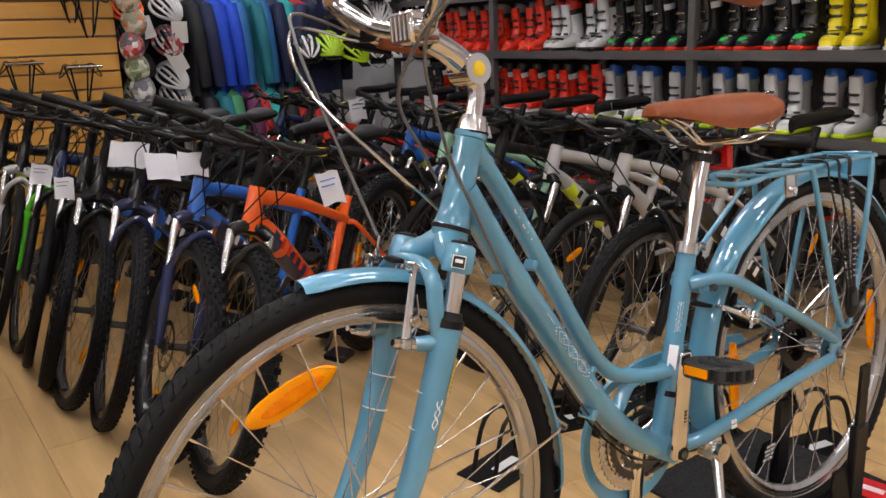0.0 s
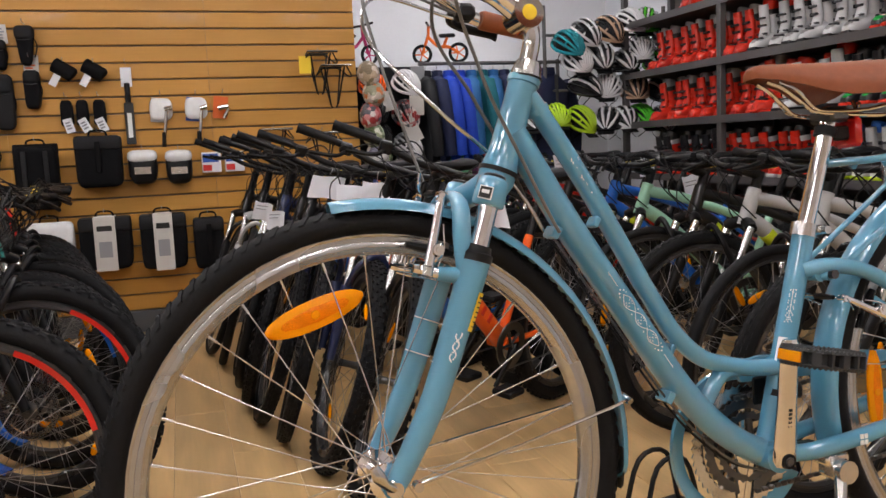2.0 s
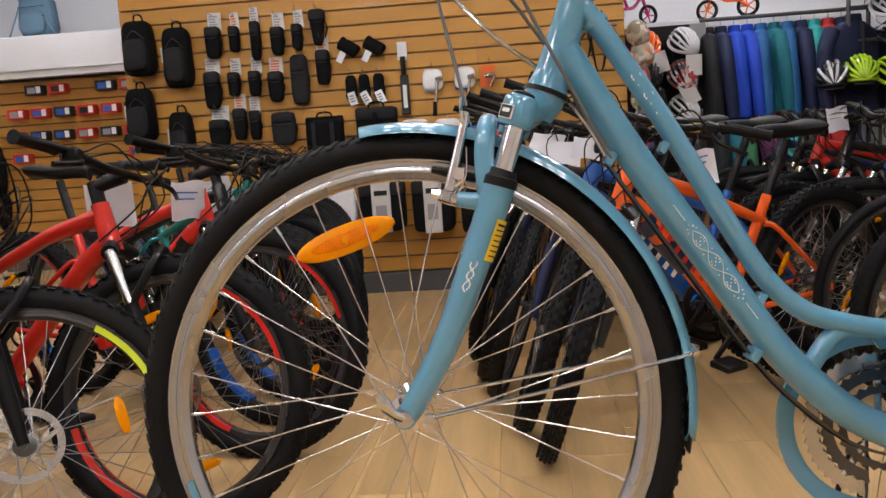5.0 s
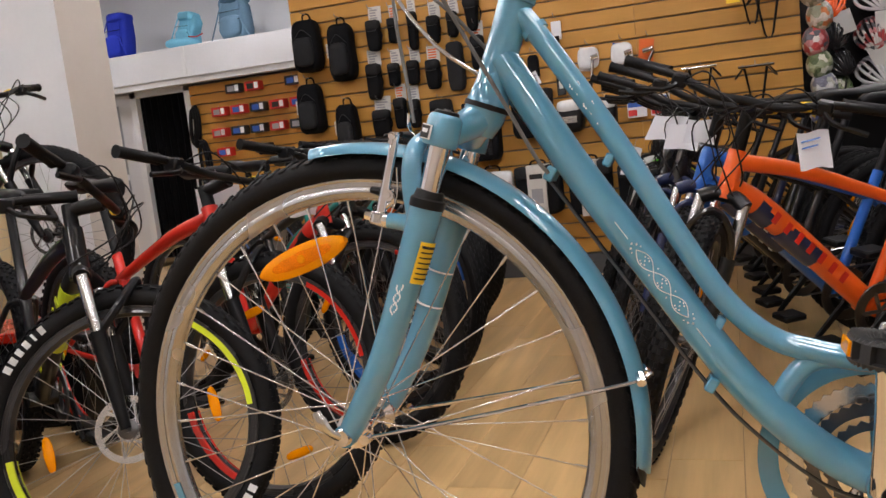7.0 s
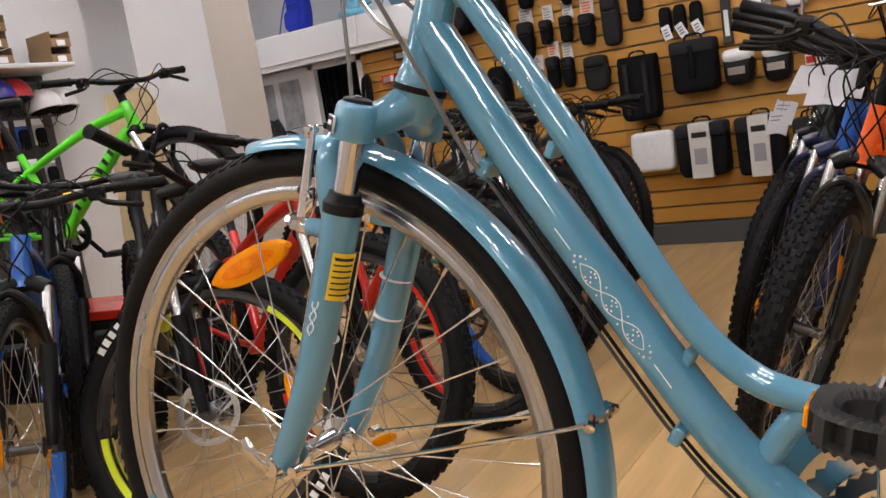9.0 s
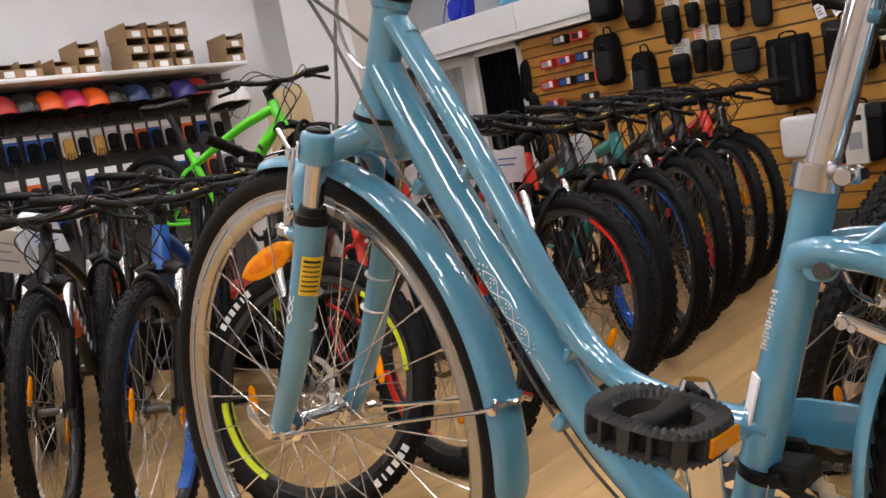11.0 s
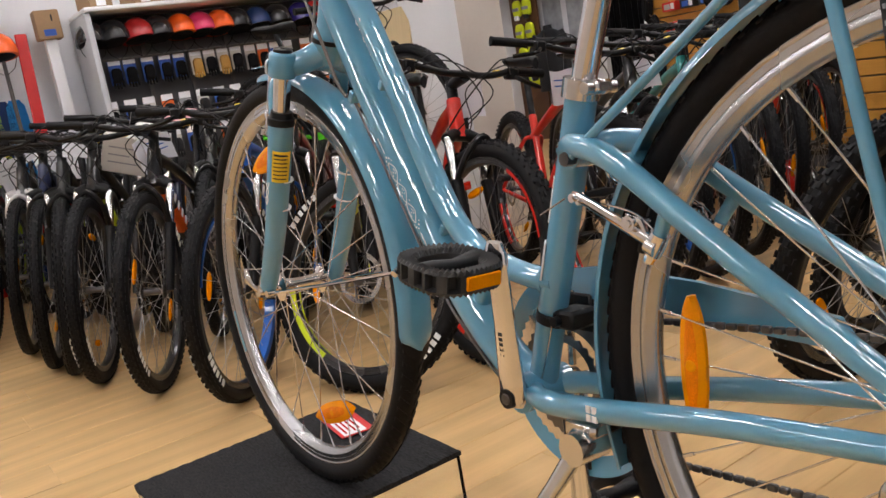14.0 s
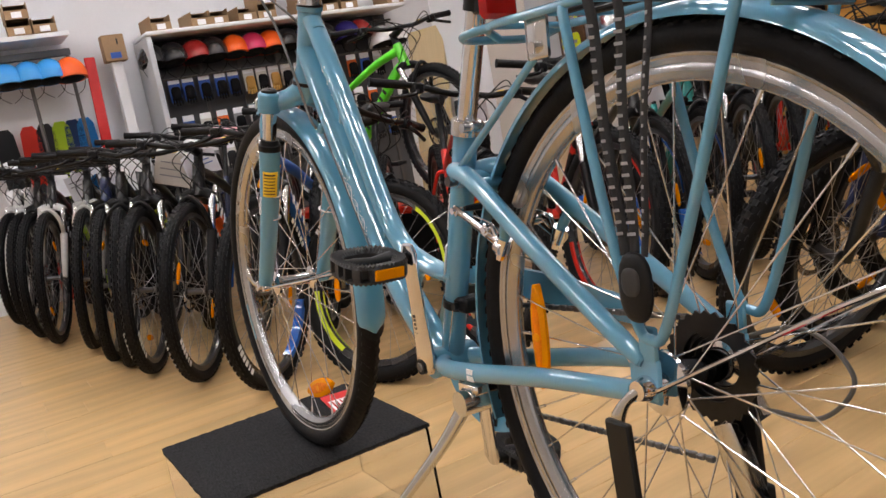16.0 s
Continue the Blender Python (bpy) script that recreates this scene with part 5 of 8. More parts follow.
    sweep(bm, smooth_line([(-0.10, -0.06, 0.566), (-0.06, -0.05, 0.66), (-0.05, 0, 0.715), (-0.06, 0.05, 0.66), (-0.10, 0.06, 0.566)], 4), 0.011, 8, 1, True, (0, 0, 1))
    part("fork_crown", bm, fork_mat, st)
    bm = bmesh.new()
    sweep(bm, [(-0.228, 0, 0.83), (-0.248, 0, 0.888 + rise)], 0.0185, 12)
    sweep(bm, [(-0.243, 0, 0.875 + rise), (-0.165, 0, 0.905 + rise)], [0.018, 0.021], 12)
    part("stem", bm, BLACK_MATT, st)
    bar = smooth_line([(-0.225, -bar_w, 0.9370 + rise), (-0.195, -bar_w * 0.6, 0.9320 + rise), (-0.16, -0.09, 0.9100 + rise), (-0.16, 0, 0.9100 + rise), (-0.16, 0.09, 0.9100 + rise), (-0.195, bar_w * 0.6, 0.9320 + rise), (-0.225, bar_w, 0.9370 + rise)], 5)
    bm = bmesh.new()
    sweep(bm, bar, 0.0112, 10, 1, True, (0, 0, 1))
    part("handlebar", bm, BLACK_MATT, st)
    for s in (-1, 1):
        bm = bmesh.new()
        a, c = Vector((-0.21, s * (bar_w - 0.115), 0.9340 + rise)), Vector((-0.228, s * (bar_w + 0.012), 0.9375 + rise))
        sweep(bm, [a, a.lerp(c, 0.06), a.lerp(c, 0.94), c], [0.0175, 0.0152, 0.0152, 0.0175], 10, 1, True, (0, 0, 1))
        part("grip", bm, RUBBER, st)
        bm = bmesh.new()
        q = Vector((-0.195, s * (bar_w - 0.15), 0.9300 + rise))
        box(bm, q + Vector((-0.012, -0.02, -0.025)), q + Vector((0.03, 0.02, 0.012)), 0.006)
        sweep(bm, smooth_line([q + Vector((0.02, 0, -0.012)), q + Vector((0.05, s * 0.03, -0.03)), q + Vector((0.03, s * 0.11, -0.045))], 3), 0.006, 6, 1.3, True, (0, 0, 1))
        part("brake_lever", bm, BLACK_MATT, st)
        bm = bmesh.new()
        sweep(bm, smooth_line([q + Vector((0.02, -s * 0.01, 0)), q + Vector((0.07, -s * 0.09, 0.03)), Vector((-0.10, -s * 0.03, 0.83)), Vector((-0.21, -s * 0.03, 0.73))], 6), 0.0025, 5)
        sweep(bm, smooth_line([q + Vector((0.025, -s * 0.012, -0.01)), q + Vector((0.10, -s * 0.10, 0.01)), Vector((-0.075, -s * 0.05, 0.86 + rise)), Vector((-0.13, s * 0.01, 0.76)), Vector((-0.20, s * 0.035, 0.70))], 6), 0.0022, 5)
        part("cable", bm, BLACK_PL, st)
        part("bar_band", tube([(-0.175, s * 0.125, 0.917 + rise), (-0.182, s * 0.15, 0.921 + rise)], 0.0135, 9, 1, (0, 0, 1)), YELLOW_PRINT if s > 0 else GREY_PL, st)
    # drive
    bm = bmesh.new()
    lathe(bm, [(0.085, 0.047), (0.085, 0.053), (0.055, 0.053), (0.055, 0.047)], (-0.66, 0, 0.32), steps=28)
    for i in range(5):
        a = i * 2 * math.pi / 5
        sweep(bm, [(-0.66, 0.05, 0.32), (-0.66 + 0.06 * math.cos(a), 0.05, 0.32 + 0.06 * math.sin(a))], 0.006, 5)
    part("chainring", bm, STEEL_DARK, b)
    for s in (-1, 1):
        ca = Vector((-0.66, s * 0.075, 0.32))
        ce = ca + Vector((s * 0.12, 0, -s * 0.12))
        bm = bmesh.new()
        sweep(bm, [ca, ce], [0.014, 0.011], 8, 0.6, True, (0, 1, 0))
        part("crank_arm", bm, BLACK_MATT, b)
        bm = bmesh.new()
        box(bm, ce + Vector((-0.045, s * 0.055 - 0.04, -0.012)), ce + Vector((0.045, s * 0.055 + 0.04, 0.012)), 0.006)
        part("pedal", bm, BLACK_PL, b)
    bm = bmesh.new()
    for i, r in enumerate((0.062, 0.052, 0.042, 0.032)):
        lathe(bm, [(r, 0.03 + i * 0.005), (r, 0.0325 + i * 0.005), (0.015, 0.0325 + i * 0.005), (0.015, 0.03 + i * 0.005)], (-1.10, 0, ax), steps=20)
    part("cassette", bm, STEEL_DARK, b)
    bm = bmesh.new()
    sweep(bm, [(-0.65, 0.05, 0.404), (-1.10, 0.045, ax + 0.058)], 0.004, 4)
    sweep(bm, [(-0.66, 0.05, 0.235), (-1.08, 0.045, 0.225), (-1.10, 0.045, 0.2)], 0.004, 4)
    sweep(bm, [(-1.10, 0.062, ax - 0.03), (-1.085, 0.06, 0.27), (-1.09, 0.05, 0.2)], 0.012, 6)
    part("derailleur", bm, STEEL_DARK, b)
    return b


ORANGE = paint("orange_frame_paint", (0.85, 0.12, 0.012))
NAVY = paint("navy_frame_paint", (0.012, 0.02, 0.07))
RED = paint("red_frame_paint", (0.62, 0.025, 0.015))
ROYAL = paint("royal_blue_paint", (0.015, 0.12, 0.5))
GREEN = paint("lime_green_paint", (0.12, 0.75, 0.03))
BLACKP = paint("gloss_black_paint", (0.007, 0.007, 0.008))
SILVER = paint("silver_frame_paint", (0.5, 0.5, 0.5))
LIME = paint("lime_yellow_paint", (0.62, 0.75, 0.03))
TEAL = paint("teal_paint", (0.01, 0.22, 0.2))

PINE = paint("pale_green_paint", (0.3, 0.55, 0.4))
ROW_A = [(0.27, 1.37, ORANGE, NAVY, RED, BLACKP, "orange, navy and red mountain bike"), (0.20, 1.63, ROYAL, NAVY, WHITE_PRINT, NAVY, "royal blue mountain bike with white lettering"),
         (0.12, 1.96, BLACKP, ROYAL, WHITE_PRINT, NAVY, "black mountain bike with royal blue bands"), (0.06, 2.22, BLACKP, ROYAL, None, None, "gloss black mountain bike with blue band"),
         (0.05, 2.46, BLACKP, None, WHITE_PRINT, None, "gloss black mountain bike with white lettering"), (0.03, 2.72, NAVY, None, WHITE_PRINT, None, "dark navy trekking bike with white lettering"),
         (0.02, 2.95, BLACKP, LIME, None, GREEN, "black trekking bike with lime bands"), (-0.03, 3.19, BLACKP, None, WHITE_PRINT, SILVER, "black trekking bike with silver fork"),
         (-0.09, 3.47, BLACKP, LIME, None, None, "black road bike with lime bands")]
for i, (x, y, c1, c2, dc, fk, lb) in enumerate(ROW_A):
    st = 51 + random.uniform(-5, 5)
    bike(lb + " on the shop floor", pose(x - 0.02, y, 0, -5 + random.uniform(-1.5, 1.5), 0, 214 + random.uniform(-3, 3)), c1, c2, "knob" if i < 2 else "semi" if i < 5 else "road", st, fk, dc, "bicycles in the row before the slat wall",
         saddle_z=0.9 + 0.02 * (i % 3), down_r=0.037 if i < 2 else 0.031, rise=0.07, bar_w=0.33)
ROW_M = [(-0.955, 0.535, BLACKP, LIME, LIME, 58, -32, "knob", "black mountain bike with lime rim decals"), (-0.745, 0.90, RED, None, RED, 22, -24, "knob", "red mountain bike with red rim decals"),
         (-0.68, 1.40, RED, BLACKP, RED, 14, -24, "knob", "red and black bike with red rim decals"), (-0.72, 1.70, BLACKP, None, ROYAL, 6, -28, "semi", "black mountain bike with blue rim decals"),
         (-0.72, 1.96, TEAL, ORANGE, ROYAL, 4, -32, "semi", "teal and orange mountain bike"), (-0.76, 2.28, BLACKP, ORANGE, None, 0, -36, "semi", "black mountain bike with orange bands"),
         (-0.82, 2.58, BLACKP, None, None, -2, -38, "semi", "gloss black mountain bike"), (-0.86, 2.87, RED, None, RED, 0, -40, "semi", "red mountain bike with red rim decals"), (-0.90, 3.14, BLACKP, None, None, 2, -40, "semi", "gloss black mountain bike")]
for i, (x, y, c1, c2, rd, st, yaw, ty, lb) in enumerate(ROW_M):
    bike(lb + " on the shop floor", pose(x, y, 0, -5 + random.uniform(-1, 1), 0, yaw), c1, c2, ty, st, None, LIME if i == 0 else None, "bicycles in the row facing the display", rim_decal=rd, lettering=i == 0)
ROW_R = [(-1.245, 0.28, -36, -7, ROYAL, None, WHITE_PRINT, None), (-1.638, 0.125, -31, 0, BLACKP, ORANGE, WHITE_PRINT, None), (-2.0, 0.006, -25, 0, BLACKP, LIME, None, None),
         (-2.24, -0.05, -21, 4, BLACKP, RED, None, None), (-2.44, -0.083, -20, 2, NAVY, None, WHITE_PRINT, None), (-2.845, -0.113, -20, 2, BLACKP, RED, None, SILVER),
         (-3.246, -0.238, -19, 0, BLACKP, None, WHITE_PRINT, SILVER), (-3.55, -0.28, -19, 0, BLACKP, None, None, None), (-3.90, -0.30, -20, 0, SILVER, None, None, SILVER), (-4.2, -0.34, -20, 0, SILVER, None, None, SILVER)]
COLOR_NAME = {ROYAL: "royal blue", BLACKP: "gloss black", NAVY: "navy blue", SILVER: "silver", RED: "red", GREEN: "lime green", TEAL: "teal", PINE: "pale green", ORANGE: "orange"}
for i, (x, y, yaw, st, c1, c2, dc, fk) in enumerate(ROW_R):
    bike(COLOR_NAME[c1] + " trekking bike parked in a slanted row", pose(x, y, 0, -7 + random.uniform(-1.5, 1.5), 0, yaw + random.uniform(-2, 2)), c1, c2, "semi", st, fk, dc, "bicycles in the slanted row",
         rim_decal=ROYAL if i == 0 else None, lettering=i in (0, 1, 2))
# bicycles pushed in between the slanted row, a wheel further back
for x, y, yaw, c1, c2, dc in ((-2.12, 0.53, -30, BLACKP, ORANGE, WHITE_PRINT), (-2.50, 0.40, -26, NAVY, None, WHITE_PRINT), (-2.90, 0.29, -24, BLACKP, None, LIME), (-3.32, 0.22, -22, BLACKP, RED, None),
                              (-3.73, 0.14, -22, SILVER, None, BLACK_PRINT), (-1.78, 0.74, -34, BLACKP, None, ORANGE)):
    bike(COLOR_NAME[c1] + " trekking bike pushed in behind the slanted row", pose(x, y, 0, -6 + random.uniform(-1.5, 1.5), 0, yaw + random.uniform(-2, 2)), c1, c2, "semi", random.uniform(-4, 6), None, dc,
         "bicycles in the slanted row", rise=0.03)
# second row before the boot rack
for i, (y, c1, c2, dc) in enumerate([(0.75, BLACKP, None, WHITE_PRINT), (1.05, SILVER, None, BLACK_PRINT), (1.4, SILVER, LIME, BLACK_PRINT), (1.72, BLACKP, LIME, WHITE_PRINT), (2.05, PINE, None, WHITE_PRINT), (2.38, ROYAL, LIME, WHITE_PRINT),
                                     (2.7, BLACKP, RED, None), (3.02, RED, None, WHITE_PRINT), (3.34, BLACKP, None, WHITE_PRINT), (3.66, NAVY, LIME, None)]):
    bike(COLOR_NAME[c1] + " bike in the row before the boot rack", pose(1.42 + random.uniform(-0.05, 0.05), y, 0, random.uniform(-1, 1), 0, 180 + random.uniform(-4, 4)), c1, c2, "road" if i % 2 else "semi", random.uniform(-6, 14), None, dc,
         "bicycles before the boot rack")

# ---- ceiling lights ----
FIX_WHITE = mat("fixture_enamel", (0.8, 0.8, 0.8), 0.4)
# the last three are unseen, added to brighten back wall and back room
LIGHTS = [(x, y) for x in (-3.4, -1.75, -0.1, 1.55) for y in (-2.7, -0.95, 0.8, 2.55)] + [(1.7, 4.45), (-3.6, 5.5), (-5.5, 5.2)]
first_light = None
for x, y in LIGHTS:
    if first_light is None:
        first_light = thing("ceiling_light", "white square ceiling light with a louvred grid, switched on", "ceiling light", pose(x, y, CEILING), "ceiling lights")
        part("housing", boxed((-0.30, -0.30, -0.05), (0.30, 0.30, 0.0), 0.006), FIX_WHITE, first_light)
        cell = None
        for i in range(4):
            for k in range(3):
                p = pose(-0.2 + 0.2 * k, -0.215 + 0.1433 * i, -0.056)
                if cell is None:
                    cell = part("lamp_cell", boxed((-0.052, -0.052, -0.006), (0.052, 0.052, 0.005), 0.003), LAMP, first_light, "glowing lamp cell", False)
                    cell.matrix_basis = p
                else:
                    again("lamp_cell", cell, first_light, p)
    else:
        copy_thing(first_light, pose(x, y, CEILING))

# ---- slat wall ----
SLAT = mat("beech_slat_laminate", (0.52, 0.258, 0.048), 0.42, 0, 0.10, 34, 0.0, 0.1, 0.10, stretch=(0.12, 1, 3.2), random_tone=0.04)
GROOVE = mat("grey_slat_groove", (0.16, 0.14, 0.125), 0.45, 0, 0.05, 60)
slat_wall = thing("wall_slat", "orange beech slat wall with grey grooves", "wall", pose(0, 0, 0), kind="structure")
part("backing", boxed((-2.25, WALL_Y, 0.0), (0.87, WALL_Y + 0.08, CEILING)), GROOVE, slat_wall, "", False)
PITCH = 0.0965


def slat_mesh(w):
    bm = bmesh.new()
    h, t = PITCH - 0.009, 0.018
    prof = [(0, 0), (-t + 0.003, 0), (-t, 0.003), (-t, h - 0.003), (-t + 0.003, h), (0, h)]
    a = [bm.verts.new((0, y, z)) for y, z in prof]
    b = [bm.verts.new((w, y, z)) for y, z in prof]
    n = len(prof)
    for i in range(n):
        j = (i + 1) % n
        bm.faces.new((a[i], a[j], b[j], b[i]))
    bm.faces.new(a[::-1])
    bm.faces.new(b)
    bmesh.ops.recalc_face_normals(bm, faces=bm.faces)
    me = bpy.data.meshes.new("slat")
    bm.to_mesh(me)
    bm.free()
    me.materials.append(SLAT)
    return me


for x0, x1 in ((-2.25, -1.13), (-1.13, -0.02), (-0.02, 0.87)):
    me = slat_mesh(x1 - x0 - 0.0015)
    for k in range(29):
        z = 1.865 + 0.0045 - PITCH * (18 - k)
        if z + PITCH > CEILING:
            break
        o = new("slat", me)
        o.parent = slat_wall
        o.location = (x0, WALL_Y, z)
tagged(part("baseboard", boxed((-2.25, WALL_Y - 0.045, 0.0), (0.87, WALL_Y + 0.08, 0.125), 0.003), DARK_GREY, None, "dark grey skirting under the slat wall"), category="baseboard", kind="structure")

# ---- recess beside the slat wall, with its shelf, door and packet panel ----
REC = 6.95
wall("wall_recess", (-7.2, REC, 0), (-2.17, REC + 0.1, CEILING), WALL_WHITE, "white wall behind the backpack shelf")
wall("wall_return", (-2.25, WALL_Y + 0.08, 0), (-2.17, REC, CEILING), WALL_WHITE, "white end of the slat wall")
wall("wall_end", (0.79, WALL_Y + 0.08, 0), (0.87, 5.4, CEILING), WALL_WHITE, "white side wall beside the helmet display")
shelf = thing("backpack_shelf", "deep white shelf with a thick fascia over a doorway", "shelf", pose(-4.43, 6.14, 1.714))
part("board", boxed((-2.7, -0.026, 0.312), (2.17, 0.80, 0.345), 0.004), SHELF_WHITE, shelf)
part("fascia", boxed((-2.7, -0.065, 0.058), (2.17, -0.026, 0.351), 0.005), WALL_WHITE, shelf)
part("lower_trim", boxed((-2.7, -0.046, 0.0), (2.17, 0.026, 0.058), 0.004), SHELF_WHITE, shelf)
part("bracket", boxed((-0.02, -0.072, 0.058), (0.02, -0.065, 0.351), 0.002), SHELF_WHITE, shelf)
frame_d = thing("door_1", "white door frame with a black curtain", "door", pose(-4.905, 6.32, 0), kind="structure")
for x in (-0.36, 0.29):
    part("jamb", boxed((x, -0.065, 0), (x + 0.075, 0.078, 1.74), 0.003), SHELF_WHITE, frame_d)
part("lintel", boxed((-0.36, -0.065, 1.66), (0.365, 0.078, 1.74), 0.003), SHELF_WHITE, frame_d)
bm = bmesh.new()
rows = []
for i in range(49):
    x = -0.284 + 0.573 * i / 48
    rows.append([bm.verts.new((x, 0.015 * math.sin(i * 0.9), z)) for z in (0.012, 0.8, 1.66)])
for a, b in zip(rows, rows[1:]):
    for k in range(2):
        bm.faces.new((a[k], b[k], b[k + 1], a[k + 1]))
bmesh.ops.solidify(bm, geom=bm.faces[:], thickness=0.003)
part("curtain", bm, BLACK_FABRIC, frame_d)
panel = thing("packet_panel", "beech slat panel hung with rows of small boxed parts", "display panel", pose(-3.72, 6.27, 0.0))
for k in range(15):
    part("slat", boxed((-0.82, -0.026, 0.26 + 0.0965 * k), (1.46, 0.026, 0.26 + 0.0965 * (k + 1) - 0.01), 0.002), SLAT, panel)
part("back", boxed((-0.82, 0.026, 0.0), (1.46, 0.045, 1.72)), GROOVE, panel, "", False)
# ---- floor boards ----
OAK = mat("oak_laminate", (0.60, 0.395, 0.18), 0.3, 0, 0.14, 30, 0.0002, 0.0, 0.16, stretch=(2.2, 0.14, 1), random_tone=0.07)


def wavy_grain(m):
    """Long bowed year rings over the board's tone."""
    nt = m.node_tree
    shifted = [n for n in nt.nodes if n.type == "MAPPING"][0]
    mp = nt.nodes.new("ShaderNodeMapping")
    mp.inputs["Scale"].default_value = (0.8, 4.5, 1)
    nt.links.new(shifted.outputs[0], mp.inputs["Vector"])
    ring = nt.nodes.new("ShaderNodeTexWave")
    ring.bands_direction = "X"
    ring.inputs["Scale"].default_value = 1.6
    ring.inputs["Distortion"].default_value = 11.0
    ring.inputs["Detail"].default_value = 2.0
    ring.inputs["Detail Scale"].default_value = 0.7
    nt.links.new(mp.outputs[0], ring.inputs["Vector"])
    tone = nt.nodes.new("ShaderNodeMapRange")
    tone.inputs["To Min"].default_value = 0.90
    tone.inputs["To Max"].default_value = 1.03
    nt.links.new(ring.outputs["Fac"], tone.inputs["Value"])
    b = nt.nodes["Principled BSDF"]
    old = b.inputs["Base Color"].links[0].from_socket
    mul = nt.nodes.new("ShaderNodeVectorMath")
    mul.operation = "SCALE"
    nt.links.new(old, mul.inputs[0])
    nt.links.new(tone.outputs[0], mul.inputs["Scale"])
    nt.links.new(mul.outputs[0], b.inputs["Base Color"])


wavy_grain(OAK)
floor = thing("floor", "pale oak laminate floor with staggered boards", "floor", pose(0, 0, 0), kind="structure")
part("underlay", boxed((-4.95, -4.4, -0.12), (3.45, 5.6, -0.004)), mat("floor_joint", (0.16, 0.09, 0.04), 0.7), floor, "", False)
part("underlay", boxed((-7.4, 3.1, -0.125), (-2.1, 7.2, -0.005)), bpy.data.materials["floor_joint"], floor, "", False)
BW, BL = 0.193, 1.28
board_bm = bmesh.new()
box(board_bm, (0.0006, 0.0006, -0.012), (BW - 0.0006, BL - 0.0006, 0.0), 0.0012)
board_me = bpy.data.meshes.new("floor_board")
board_bm.to_mesh(board_bm and board_me)
board_bm.free()
board_me.materials.append(OAK)
boards = []
for i in range(44):
    off = random.uniform(0, BL)
    for j in range(9):
        boards.append((-4.95 + i * BW, -4.4 - BL + off + j * BL))
for i in range(-13, 15):
    for j in range(4):
        y = 3.1 - BL + (i * 0.47) % BL + j * BL
        if i < 0 or y > 5.5:
            boards.append((-4.95 + i * BW, y))
near = [b for b in boards if -3.2 < b[0] < 1.7 and -1.6 < b[1] < 4.3]
rest = [b for b in boards if b not in near]
for x, y in near:
    o = new("floor_board", board_me)
    o.parent = floor
    o.location = (x, y, 0)
bm = bmesh.new()
for x, y in rest:
    y0, y1 = max(y, 3.1 if x < -4.96 else -4.4), min(y + BL, 7.0 if x < -2.2 else 5.5)
    if y1 > y0 + 0.05:
        v = [bm.verts.new(p) for p in ((x + 0.0006, y0, 0), (x + BW - 0.0006, y0, 0), (x + BW - 0.0006, y1, 0), (x + 0.0006, y1, 0))]
        bm.faces.new(v)
tagged(part("outer_boards", bm, OAK, floor, "", False), kind="stuff")

# ---- goods on the slat wall ----
CARD = mat("printed_card", (0.62, 0.60, 0.57), 0.6, 0, 0.05, 60, 0, 0, 0.1)
POLY = mat("clear_polybag", (0.75, 0.76, 0.78), 0.25, 0, 0.1, 30, 0.002, 0.3, 0.1)
GREY_FABRIC = mat("grey_fabric", (0.02, 0.02, 0.022), 0.8, 0, 0.35, 240, 0.001, 0, 0.25, spec=0.2)
BLUE_CARD = mat("blue_card", (0.03, 0.10, 0.42), 0.5)
ORANGE_CARD = mat("orange_card", (0.75, 0.14, 0.02), 0.5)
RED_CARD = mat("red_packet", (0.6, 0.03, 0.025), 0.45)
WIRE = mat("zinc_wire", (0.35, 0.35, 0.36), 0.35, 1)
FRONT = WALL_Y - 0.018


def soft_box(w, h, d, seg=10, squash=0.45, taper=1.0, sag=0.0):
    """A soft rounded bag body, its back on y = 0, its top at z = 0."""
    bm = bmesh.new()
    blob(bm, Matrix.Identity(4), 20, 12, squash)
    for v in bm.verts:
        k = (v.co.z + 1) / 2
        f = taper + (1 - taper) * k
        v.co = Vector((v.co.x * w / 2 * f, -d / 2 + v.co.y * d / 2 * (1 - 0.25 * k + sag * (1 - k)), -h / 2 + v.co.z * h / 2))
        n = noise.noise(v.co * 24)
        v.co += Vector((n * 0.004, n * 0.004, n * 0.003))
    return bm


def hang(name, label, category, x, z, group):
    return thing(name, label, category, pose(x, FRONT, z), group)


def hook(t, z=0.02, out=0.09):
    part("hook", tube([(0, 0.012, z + 0.01), (0, -0.01, z), (0, -out, z), (0, -out - 0.012, z + 0.018)], 0.0022, 6), WIRE, t)


def bars(t, m, x0, x1, y, z0, z1, rows_n, mat_=None):
    for k in range(rows_n):
        zz = z0 + (z1 - z0) * (k + 0.5) / rows_n
        hh = (z1 - z0) / rows_n * 0.28
        part("text_bar", boxed((x0, y - 0.0008, zz - hh), (x0 + (x1 - x0) * random.uniform(0.6, 1), y, zz + hh), 0, m), mat_ or GREY_PRINT, t, "", False)


